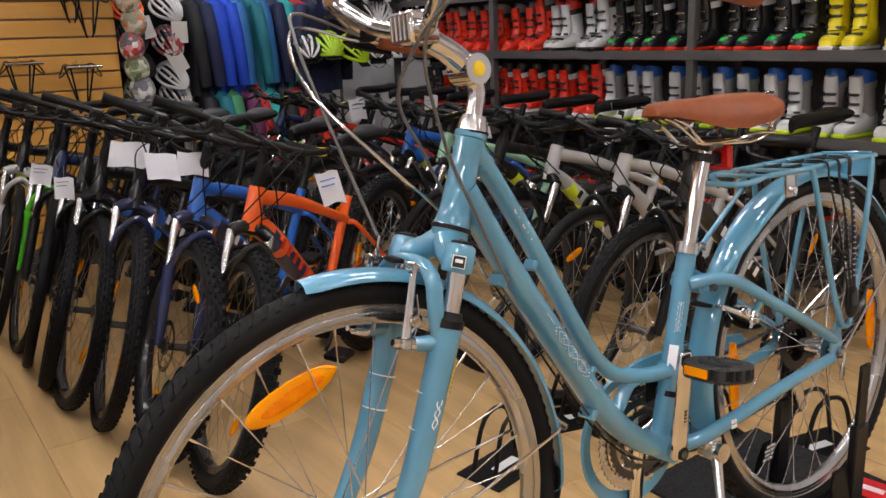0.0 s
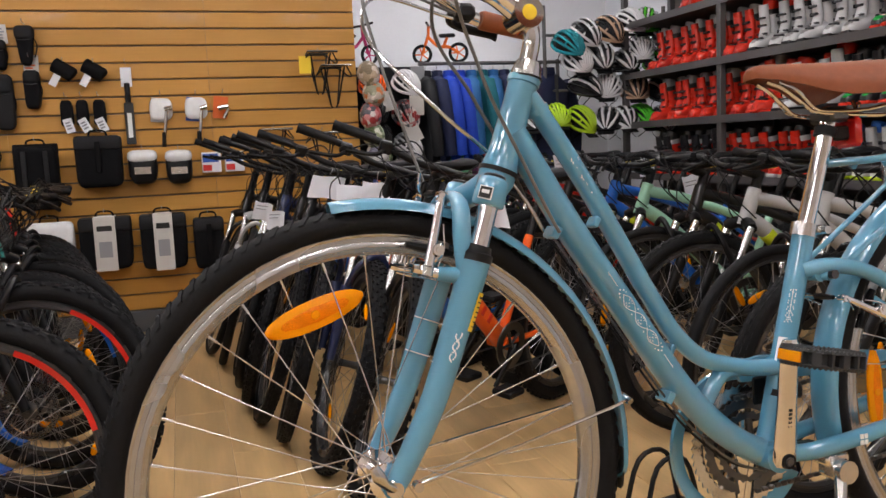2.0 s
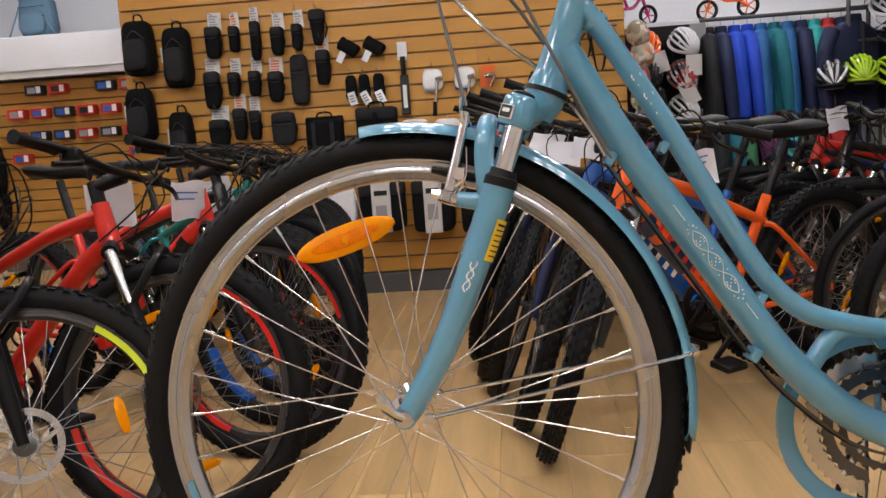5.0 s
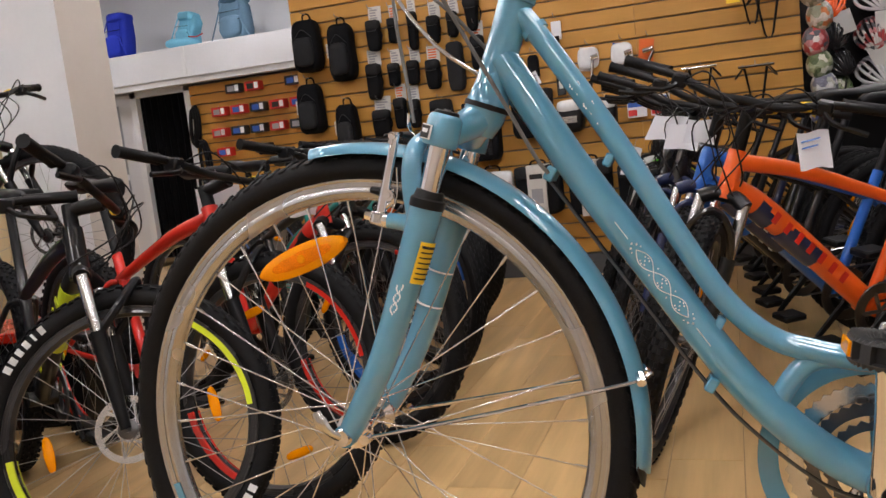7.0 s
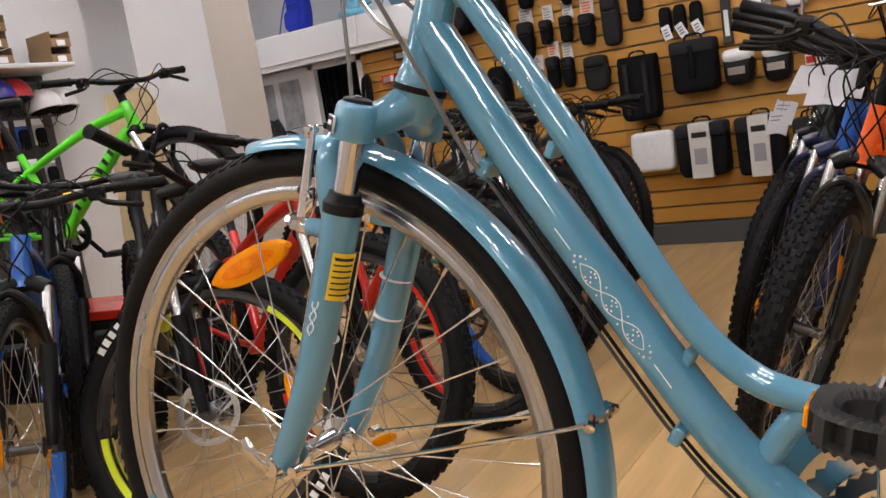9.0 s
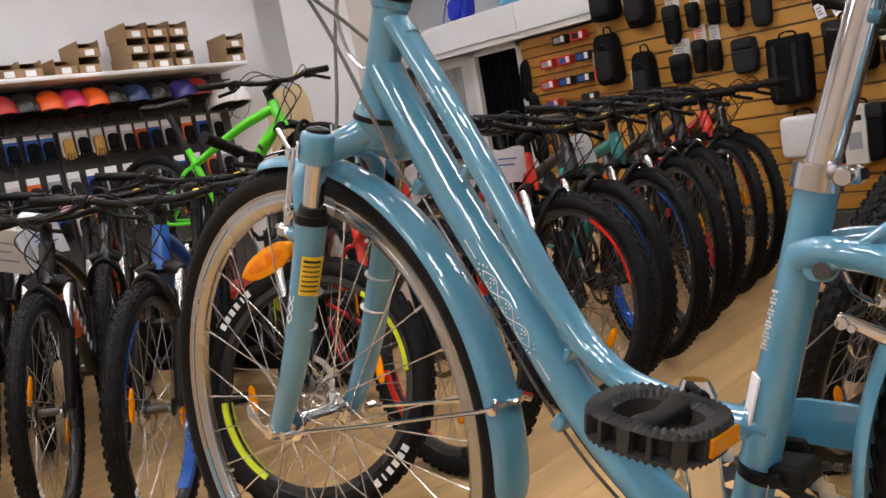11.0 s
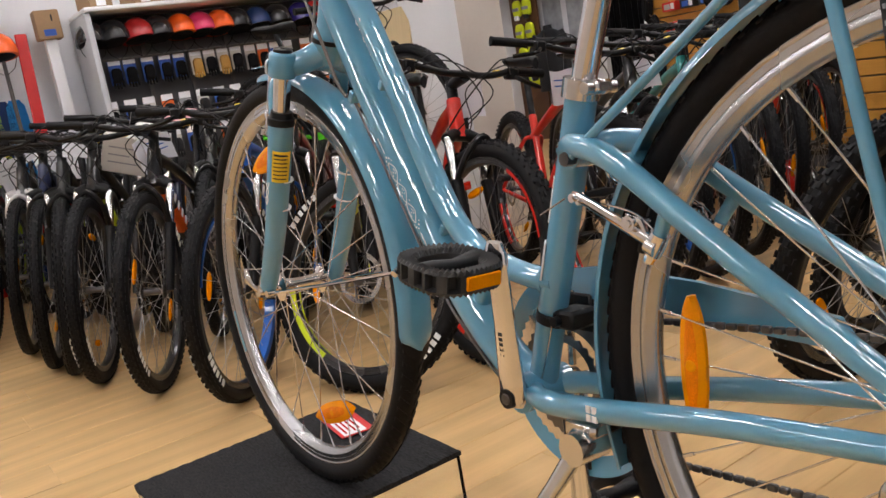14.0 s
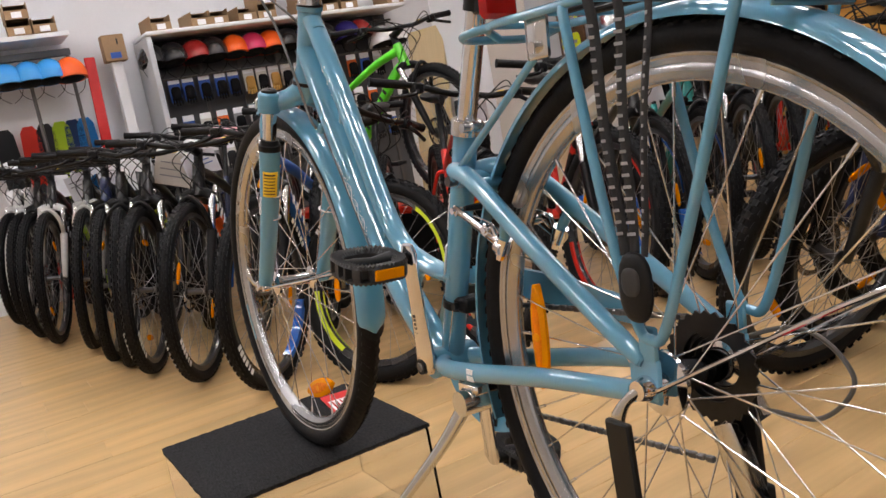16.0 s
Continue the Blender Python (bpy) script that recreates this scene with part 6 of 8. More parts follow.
def pouch(x0, x1, z0, z1, tag=True, fabric=None, taper=0.85, label="black saddle bag on a white card"):
    w, h = x1 - x0, z1 - z0
    t = hang("saddle_bag", label, "bag", (x0 + x1) / 2, z1, "bags on the slat wall")
    part("body", soft_box(w, h, 0.075, taper=taper), fabric or BLACK_FABRIC, t)
    bm = bmesh.new()
    blob(bm, Matrix.Translation((0, -0.04, -h * 0.18)) @ Matrix.Diagonal((w * 0.47, 0.042, h * 0.17, 1)), 14, 8, 0.5)
    part("flap", bm, GREY_FABRIC, t)
    part("zip", tube(smooth_line([(-w * 0.36, -0.077, -h * 0.36), (0, -0.083, -h * 0.38), (w * 0.36, -0.077, -h * 0.36)], 3), 0.0022, 5), GREY_PL, t)
    part("strap", tube(smooth_line([(w * 0.3, -0.03, -h * 0.2), (w * 0.54, -0.035, -h * 0.5), (w * 0.4, -0.04, -h * 0.8)], 4), 0.004, 6), BLACK_FABRIC, t)
    if tag:
        m = Matrix.Translation((random.uniform(-0.006, 0.012), -0.012, 0.0)) @ Matrix.Rotation(radians(random.uniform(-4, 4)), 4, "Y")
        part("card", boxed((-w * 0.42, -0.0012, -0.02), (w * 0.46, 0.0, 0.085), 0, m), CARD, t, "", False)
        bars(t, m, -w * 0.32, w * 0.3, -0.0014, 0.005, 0.07, 4, random.choice((GREY_PRINT, GREY_PRINT, ORANGE_CARD, GREY_PRINT)))
    hook(t, 0.07 if tag else 0.01)
    return t


for b in ((-1.70, -1.60, 1.53, 1.727), (-1.548, -1.483, 1.56, 1.72), (-1.412, -1.351, 1.50, 1.742), (-1.287, -1.202, 1.52, 1.696), (-1.153, -1.085, 1.54, 1.704)):
    pouch(*b)
for b in ((-1.736, -1.63, 1.224, 1.457), (-1.581, -1.504, 1.293, 1.442), (-1.449, -1.372, 1.285, 1.442), (-1.327, -1.229, 1.242, 1.429)):
    pouch(*b)
for b in ((-1.571, -1.486, 1.02, 1.22), (-1.467, -1.393, 1.014, 1.20), (-1.73, -1.60, 0.98, 1.16)):
    pouch(*b)
pouch(-1.042, -0.934, 1.562, 1.781, False, None, 0.5, "black wedge-shaped frame bag with blue label")
pouch(-1.179, -1.069, 1.212, 1.518, False, GREY_FABRIC, 1.0, "tall black and grey bag with white label")
pouch(-1.018, -0.929, 1.324, 1.538, True, None, 0.9, "black bag under a blue card")
pouch(-1.329, -1.174, 0.972, 1.178, False, GREY_FABRIC, 0.95, "dark grey bag with blue label")


def backpack(x0, x1, z0, z1, label):
    w, h = x1 - x0, z1 - z0
    t = hang("backpack", label, "backpack", (x0 + x1) / 2, z1, "backpacks on the slat wall")
    part("body", soft_box(w, h, 0.14, squash=0.42, taper=1.05), BLACK_FABRIC, t)
    bm = bmesh.new()
    blob(bm, Matrix.Translation((0, -0.13, -h * 0.62)) @ Matrix.Diagonal((w * 0.38, 0.035, h * 0.28, 1)), 14, 8, 0.5)
    part("front_pocket", bm, GREY_FABRIC, t)
    part("zip", tube(smooth_line([(-w * 0.34, -0.125, -h * 0.35), (0, -0.14, -h * 0.2), (w * 0.34, -0.125, -h * 0.35)], 4), 0.0025, 5), GREY_PL, t)
    part("handle", tube(smooth_line([(-0.03, -0.04, -0.01), (-0.02, -0.05, 0.035), (0.02, -0.05, 0.035), (0.03, -0.04, -0.01)], 4), 0.006, 6, 0.6), BLACK_FABRIC, t)
    m = Matrix.Translation((-w * 0.42, -0.11, -h * 0.45))
    part("card", boxed((-0.022, -0.0012, -0.045), (0.022, 0.0, 0.045), 0, m), CARD, t, "", False)
    bars(t, m, -0.016, 0.016, -0.0014, -0.035, 0.03, 4)
    hook(t, 0.04, 0.12)


backpack(-2.204, -2.022, 1.454, 1.791, "black backpack with white tag")
backpack(-1.954, -1.787, 1.367, 1.733, "oval black hard-shell backpack with white tag")
backpack(-2.225, -2.061, 1.053, 1.381, "black backpack with white tag")
backpack(-1.962, -1.825, 0.891, 1.22, "dark grey backpack with white tag")


def pannier(x0, x1, z0, z1, label, band=False, roll=False, white=False, d=0.15):
    w, h = x1 - x0, z1 - z0
    t = hang("pannier_bag", label, "pannier bag", (x0 + x1) / 2, z1, "pannier bags on the slat wall")
    body_m = POLY if white else BLACK_FABRIC
    part("body", soft_box(w, h, d, squash=0.3, taper=0.97), body_m, t)
    if roll:
        part("rolled_top", tube([(-w * 0.5, -d * 0.5, -0.025), (w * 0.5, -d * 0.5, -0.025)], 0.035, 10, 1, (0, 0, 1)), BLACK_FABRIC, t)
        for x in (-w * 0.25, w * 0.25):
            part("strap", boxed((x - 0.012, -d - 0.004, -h * 0.9), (x + 0.012, -d + 0.01, -0.03), 0.002), GREY_FABRIC, t)
    elif not white:
        part("lid", boxed((-w * 0.49, -d * 0.98, -h * 0.26), (w * 0.49, -0.01, 0.002), 0.018, None, 2), GREY_FABRIC, t)
        part("strap", boxed((-0.014, -d - 0.006, -h * 0.7), (0.014, -d + 0.012, -0.03), 0.002), BLACK_FABRIC, t)
    if band:
        part("paper_band", boxed((-w * 0.2, -d - 0.009, -h - 0.003), (w * 0.2, 0.0, 0.006), 0.002), CARD, t)
        part("band_print", boxed((-w * 0.12, -d - 0.0105, -h * 0.75), (w * 0.12, -d - 0.009, -h * 0.45)), GREY_PRINT, t, "", False)
        part("band_print", boxed((-w * 0.14, -d - 0.0105, -h * 0.25), (w * 0.14, -d - 0.009, -h * 0.15)), BLACK_PRINT, t, "", False)
    part("handle", tube(smooth_line([(-0.05, -d * 0.5, -0.005), (-0.035, -d * 0.5, 0.03), (0.035, -d * 0.5, 0.03), (0.05, -d * 0.5, -0.005)], 4), 0.006, 6), BLACK_FABRIC, t)
    hook(t, 0.03, 0.1)


pannier(-1.098, -0.872, 0.76, 1.12, "black roll-top pannier bag", roll=True)
pannier(-0.785, -0.531, 0.872, 1.16, "large black and grey pannier bag")
pannier(-0.804, -0.515, 0.40, 0.70, "black pannier bag with a white paper band", band=True)
pannier(-0.476, -0.212, 0.38, 0.70, "black pannier bag with a white paper band", band=True)
pannier(-1.088, -0.825, 0.452, 0.69, "crumpled clear polybag with a light lining", white=True, d=0.1)
pannier(-0.178, -0.0, 0.36, 0.66, "rounded black handlebar bag")
for x, z in ((-0.803, 1.49), (-0.645, 1.485)):
    t = hang("roll_bag", "small black roll bag with a white tag", "bag", x, z + 0.06, "bags on the slat wall")
    part("body", tube([(-0.055, -0.05, 0.02), (-0.05, -0.05, 0.017), (0.045, -0.05, -0.045), (0.05, -0.05, -0.05)], [0.03, 0.042, 0.042, 0.03], 14), BLACK_FABRIC, t)
    m = Matrix.Translation((-0.05, -0.06, -0.07)) @ Matrix.Rotation(radians(30), 4, "Y")
    part("tag", boxed((-0.02, -0.001, -0.035), (0.02, 0, 0.035), 0, m), PAPER, t, "", False)
    hook(t, 0.03)
for x in (-0.81, -0.728, -0.637):
    t = hang("bottle_cage_bag", "narrow black tool pouch with a white tag", "bag", x, 1.37, "bags on the slat wall")
    part("body", soft_box(0.06, 0.15, 0.06, taper=1.25), BLACK_FABRIC, t)
    m = Matrix.Translation((0.008, -0.062, -0.14)) @ Matrix.Rotation(radians(random.uniform(-30, -10)), 4, "Y")
    part("tag", boxed((-0.024, -0.001, -0.045), (0.024, 0, 0.035), 0, m), PAPER, t, "", False)
    bars(t, m, -0.016, 0.014, -0.0012, -0.03, 0.02, 3)
    hook(t, 0.02)
# locks and tools
t = hang("cable_lock", "black folding lock in a clear frame with white tag", "lock", -0.479, 1.548, "tools on the slat wall")
part("tag", boxed((-0.032, -0.014, -0.11), (0.028, -0.012, 0.0)), PAPER, t, "", False)
part("shackle", tube([(0, -0.03, -0.09), (0, -0.03, -0.2)], 0.016, 10), BLACK_PL, t)
part("holder", boxed((-0.026, -0.028, -0.44), (0.026, -0.01, -0.20), 0.004), GREY_PL, t)
part("lettering", boxed((-0.012, -0.031, -0.40), (0.012, -0.028, -0.26)), WHITE_PRINT, t, "", False)
hook(t)
for x, cards, label in ((-0.303, CARD, "silver seatpost in a crumpled polybag"), (-0.106, BLUE_CARD, "silver stem on a blue card"), (0.048, ORANGE_CARD, "small silver tool on an orange card")):
    t = hang("packed_tool", label, "tool", x, 1.37, "tools on the slat wall")
    big = x < 0
    part("card", boxed((-0.05, -0.012, -0.14 if big else -0.13), (0.035, -0.010, 0.0), 0, Matrix.Rotation(radians(6), 4, "Y")), cards, t, "", False)
    if big:
        part("polybag", soft_box(0.13, 0.13, 0.05, squash=0.6), POLY, t)
    part("clamp", tube([(0.02 if big else -0.03, -0.06, -0.07), (0.06 if big else 0.03, -0.06, -0.06)], 0.016, 12, 1, (0, 0, 1)), CHROME, t)
    part("shaft", tube([(0.03, -0.06, -0.07), (0.005 if big else 0.0, -0.06, -0.27 if big else -0.13)], 0.010, 10), CHROME, t)
    if big:
        part("handle", tube([(0.008, -0.06, -0.20), (0.002, -0.06, -0.285)], 0.013, 10), BLACK_PL, t)
    hook(t)
for x0, x1, z1 in ((-0.511, -0.344, 1.066), (-0.305, -0.15, 1.058)):
    t = hang("saddle_cover", "black padded saddle cover with a white top in clear film", "saddle cover", (x0 + x1) / 2, z1, "goods on the slat wall")
    w = x1 - x0
    part("body", soft_box(w, 0.19, 0.13, squash=0.55, taper=0.9), BLACK_PL, t)
    bm = bmesh.new()
    blob(bm, Matrix.Translation((0, -0.06, -0.03)) @ Matrix.Diagonal((w * 0.5, 0.068, 0.04, 1)), 14, 8, 0.6)
    part("white_top", bm, POLY, t)
    part("sticker", boxed((-0.045, -0.142, -0.13), (0.045, -0.132, -0.09)), ALLOY, t, "", False)
    hook(t)
for x0, c in ((-0.097, BLUE_CARD), (0.037, BLUE_CARD)):
    t = hang("boxed_part", "small blue and white boxed bicycle part", "box", x0 + 0.055, 1.045, "goods on the slat wall")
    part("box", boxed((-0.055, -0.05, -0.12), (0.055, -0.005, 0.0), 0.003), PAPER, t)
    part("print", boxed((-0.05, -0.0515, -0.06), (0.04, -0.05, -0.01)), c, t, "", False)
    part("print", boxed((-0.05, -0.0515, -0.11), (0.0, -0.05, -0.075)), RED_CARD, t, "", False)
    hook(t)


def carrier(x, z, label, depth=0.22, tag=False):
    """A black wire bicycle rack hung by its front end."""
    t = hang("luggage_carrier", label, "luggage rack", x, z, "luggage racks on the slat wall")
    for s in (-1, 1):
        part("rail", tube(smooth_line([(s * 0.06, 0, 0), (s * 0.065, -0.12, 0.012), (s * 0.06, -0.26, 0.0)], 4), 0.005, 8), BLACK_MATT, t)
        part("leg", tube([(s * 0.06, -0.06, 0.0), (s * 0.02, -0.12, -0.22), (s * 0.012, -0.12, -0.24)], 0.005, 8), BLACK_MATT, t)
        part("leg", tube([(s * 0.06, -0.2, 0.0), (s * 0.022, -0.13, -0.22)], 0.005, 8), BLACK_MATT, t)
    for y in (-0.02, -0.09, -0.16, -0.25):
        part("crossbar", tube([(-0.063, y, 0.004), (0.063, y, 0.004)], 0.004, 7, 1, (0, 0, 1)), BLACK_MATT, t)
    part("end_plate", tube([(-0.09, -0.265, 0), (0.09, -0.265, 0)], 0.008, 8, 1, (0, 0, 1)), ALLOY, t)
    for s in (-1, 1):
        part("side_loop", tube(smooth_line([(s * 0.062, -0.03, 0), (s * 0.10, -0.10, -0.05), (s * 0.105, -0.16, -0.05), (s * 0.062, -0.24, 0)], 4), 0.004, 7), BLACK_MATT, t)
    if tag:
        part("tag", boxed((-0.13, -0.2, -0.12), (-0.06, -0.198, -0.02)), YELLOW_PRINT, t, "yellow card tag", False)
    hook(t)


carrier(0.62, 1.60, "black wire luggage rack with a yellow tag", tag=True)
carrier(0.70, 1.52, "black wire luggage rack")
carrier(0.33, 1.16, "black wire luggage rack")
carrier(0.62, 1.13, "black wire luggage rack")

# small boxed parts on the packet panel
for r, z in enumerate((1.57, 1.37, 1.17, 0.98)):
    for k in range(6):
        x = -4.21 + 0.215 * k + (0.026 if r % 2 else 0)
        if random.random() < 0.12:
            continue
        t = thing("boxed_part", random.choice(("red and white boxed bicycle part", "small red boxed bicycle part", "dark boxed bicycle part")), "box", pose(x, 6.244, z), "small boxes on the packet panel")
        dark = "dark" in t["label"]
        part("box", boxed((-0.078, -0.09, 0.0), (0.078, 0.0, 0.085), 0.004), GREY_PL if dark else RED_CARD, t)
        part("window", boxed((-0.052, -0.092, 0.015), (0.02, -0.09, 0.065)), random.choice((BLUE_CARD, BLACK_PRINT, GREY_PRINT)), t, "", False)
        part("print", boxed((0.028, -0.092, 0.015), (0.068, -0.09, 0.072)), PAPER, t, "", False)
        hook(t, 0.085, 0.065)
# folded tyres hanging beside the curtain
for x, z, w, h in ((-4.47, 1.50, 0.055, 0.20), (-4.43, 1.16, 0.06, 0.22), (-4.49, 0.86, 0.06, 0.2), (-4.40, 0.72, 0.05, 0.16)):
    t = thing("folded_tyre", "black folded bicycle tyre hanging on a hook", "tyre", pose(x, 6.2, z, 0, random.uniform(-8, 8), random.uniform(-15, 15)), "folded tyres")
    for k in range(3):
        ring = [(w * math.cos(a) * (1 - 0.22 * k), -0.022 * k, -h + h * math.sin(a) * (1 - 0.08 * k)) for a in np.linspace(0, 2 * math.pi, 25)]
        part("loop", tube(ring, 0.013, 7), RUBBER, t)
    hook(t, 0.0, 0.05)
SKY_FABRIC = mat("pale_blue_fabric", (0.16, 0.45, 0.62), 0.8, 0, 0.2, 120, 0.001)
SLATE_FABRIC = mat("slate_blue_fabric", (0.10, 0.18, 0.26), 0.8, 0, 0.2, 120, 0.001)
COBALT_FABRIC = mat("cobalt_fabric", (0.01, 0.03, 0.42), 0.8, 0, 0.2, 120, 0.001)
for x, m, w, h, lb, tip in ((-4.54, SKY_FABRIC, 0.20, 0.34, "pale blue rucksack slumped on the shelf", 14), (-3.98, SLATE_FABRIC, 0.31, 0.44, "slate blue rucksack on the shelf", -4), (-5.36, COBALT_FABRIC, 0.27, 0.46, "cobalt blue rucksack on the shelf", 4)):
    t = thing("rucksack", lb, "rucksack", pose(x, 6.36, 2.06, -6, tip / 4, random.uniform(-12, 12)), "rucksacks on the shelf")
    bm = soft_box(w, h, 0.2, squash=0.5, taper=1.1)
    bmesh.ops.translate(bm, vec=(0, 0.1, h), verts=bm.verts)
    for v in bm.verts:
        v.co.x += 0.012 * math.sin(v.co.z * 28) + 0.03 * (v.co.z / h) ** 2 * (1 if tip > 0 else -0.4)
        v.co.y += 0.010 * math.sin(v.co.z * 21 + v.co.x * 30)
    part("body", bm, m, t)
    bm = bmesh.new()
    blob(bm, Matrix.Translation((0, -0.09, h * 0.3)) @ Matrix.Diagonal((w * 0.4, 0.045, h * 0.24, 1)), 12, 8, 0.6)
    part("pocket", bm, m, t)
    bm = bmesh.new()
    blob(bm, Matrix.Translation((0.01, -0.005, h * 0.93)) @ Matrix.Diagonal((w * 0.46, 0.11, 0.05, 1)), 12, 8, 0.6)
    part("lid", bm, m, t)
    for s in (-1, 1):
        part("strap", tube(smooth_line([(s * w * 0.3, -0.09, h * 0.85), (s * w * 0.45, -0.13, h * 0.4), (s * w * 0.7, -0.12, 0.012)], 4), 0.009, 6, 0.4), m, t)
    for z in (0.42, 0.62):
        part("buckle_strap", tube([(-w * 0.4, -0.118, h * z), (w * 0.4, -0.118, h * z)], 0.006, 5, 0.5, (0, 0, 1)), BLACK_FABRIC, t)
    if m is SKY_FABRIC:
        bm = bmesh.new()
        blob(bm, Matrix.Translation((0.0, -0.09, 0.05)) @ Matrix.Diagonal((0.2, 0.08, 0.05, 1)), 16, 8, 0.7)
        part("hip_belt", bm, m, t)
        part("red_cord", tube(smooth_line([(0.1, -0.14, 0.1), (0.2, -0.15, 0.09), (0.28, -0.15, 0.115)], 4), 0.006, 6), RED_CARD, t)
# posters and clothes beyond the pillar
POSTER = mat("poster_print", (0.34, 0.36, 0.39), 0.5, 0, 0.75, 7, 0, 0, 0.7)
for x, w in ((-5.97, 0.30), (-5.59, 0.29)):
    t = thing("poster", "grey and white photographic poster of mountains", "poster", pose(x, 6.3, 0.55))
    part("sheet", boxed((-w / 2, -0.004, 0.0), (w / 2, 0.0, 1.06)), POSTER, t, "", False)
    part("white_margin", boxed((-w / 2, -0.006, 0.30), (w / 2, -0.004, 0.36)), PAPER, t, "", False)
wall("wall_poster", (-7.2, 6.305, 0), (-5.27, 6.38, 1.714), WALL_WHITE, "white partition behind the posters")
VEST = mat("neon_yellow_fabric", (0.65, 0.74, 0.02), 0.8, 0, 0.15, 120, 0.001)
part_v = thing("vest_rail", "brown display board behind the vests", "display panel", pose(-6.32, 6.2, 0))
part("board", boxed((-0.26, 0.0, 0.0), (0.2, 0.03, 1.70), 0.003), mat("brown_board", (0.11, 0.05, 0.02), 0.5, 0, 0.1, 40), part_v, "", False)
for k in range(4):
    for j in range(2):
        t = thing("neon_vest", "folded neon yellow safety vest hanging in a pack", "vest", pose(-6.41 + 0.17 * j, 6.19, 1.64 - 0.27 * k, 0, random.uniform(-4, 4), 0), "neon vests")
        part("body", soft_box(0.15, 0.19, 0.05, squash=0.6), VEST, t)
        part("band", boxed((-0.05, -0.06, -0.12), (0.05, -0.03, -0.085)), GREY_PRINT, t, "grey reflective band", False)
        part("card", boxed((-0.03, -0.062, -0.225), (0.03, -0.03, -0.175)), BLACK_PRINT if j else PAPER, t, "", False)
        hook(t, 0.0, 0.05)

# ---- ski boot rack along the east wall ----
RACK_GREY = mat("grey_steel_rack", (0.10, 0.095, 0.095), 0.45, 0.3, 0.08, 80, 0, 0, 0.1)
RACK_BOARD = mat("dark_rack_board", (0.085, 0.07, 0.062), 0.55, 0, 0.1, 50, 0, 0, 0.1, stretch=(1, 0.2, 1))
SHELF_Z = (0.42, 0.775, 1.125, 1.46, 1.80)
rack = thing("boot_rack", "dark grey steel shelf rack full of ski boots", "shelf rack", pose(2.98, 2.0, 0))
for y in (-1.75, -0.28, 1.2, 2.3):
    for x in (-0.17, 0.2):
        part("post", boxed((x - 0.02, y - 0.02, 0), (x + 0.02, y + 0.02, 2.15), 0.003), RACK_GREY, rack)
for z in SHELF_Z:
    part("shelf", boxed((-0.19, -1.8, z - 0.028), (0.22, 2.35, z), 0.003), RACK_BOARD, rack)
    part("lip", boxed((-0.195, -1.8, z - 0.04), (-0.19, 2.35, z + 0.004)), RACK_GREY, rack)
part("back", boxed((0.225, -1.8, 0.0), (0.235, 2.35, 2.15)), RACK_BOARD, rack, "", False)


SHELL = {
    "red": mat("red_boot_shell", (0.68, 0.03, 0.013), 0.28, 0, 0.05, 60, 0, 0.4),
    "white": mat("white_boot_shell", (0.6, 0.6, 0.61), 0.3, 0, 0.05, 60, 0, 0.3),
    "black": mat("black_boot_shell", (0.012, 0.012, 0.014), 0.3, 0, 0.05, 60, 0, 0.4),
    "yellow": mat("yellow_boot_shell", (0.75, 0.62, 0.01), 0.3, 0, 0.05, 60, 0, 0.3),
    "grey": mat("grey_boot_shell", (0.26, 0.25, 0.25), 0.3, 0, 0.05, 60, 0, 0.3),
    "blue": mat("blue_boot_liner", (0.02, 0.12, 0.5), 0.5, 0, 0.05, 60),
    "lime": mat("lime_boot_sole", (0.5, 0.68, 0.02), 0.4, 0, 0.05, 60),
    "green": mat("green_boot_sole", (0.01, 0.4, 0.06), 0.4, 0, 0.05, 60),
}
BOOTS = {}


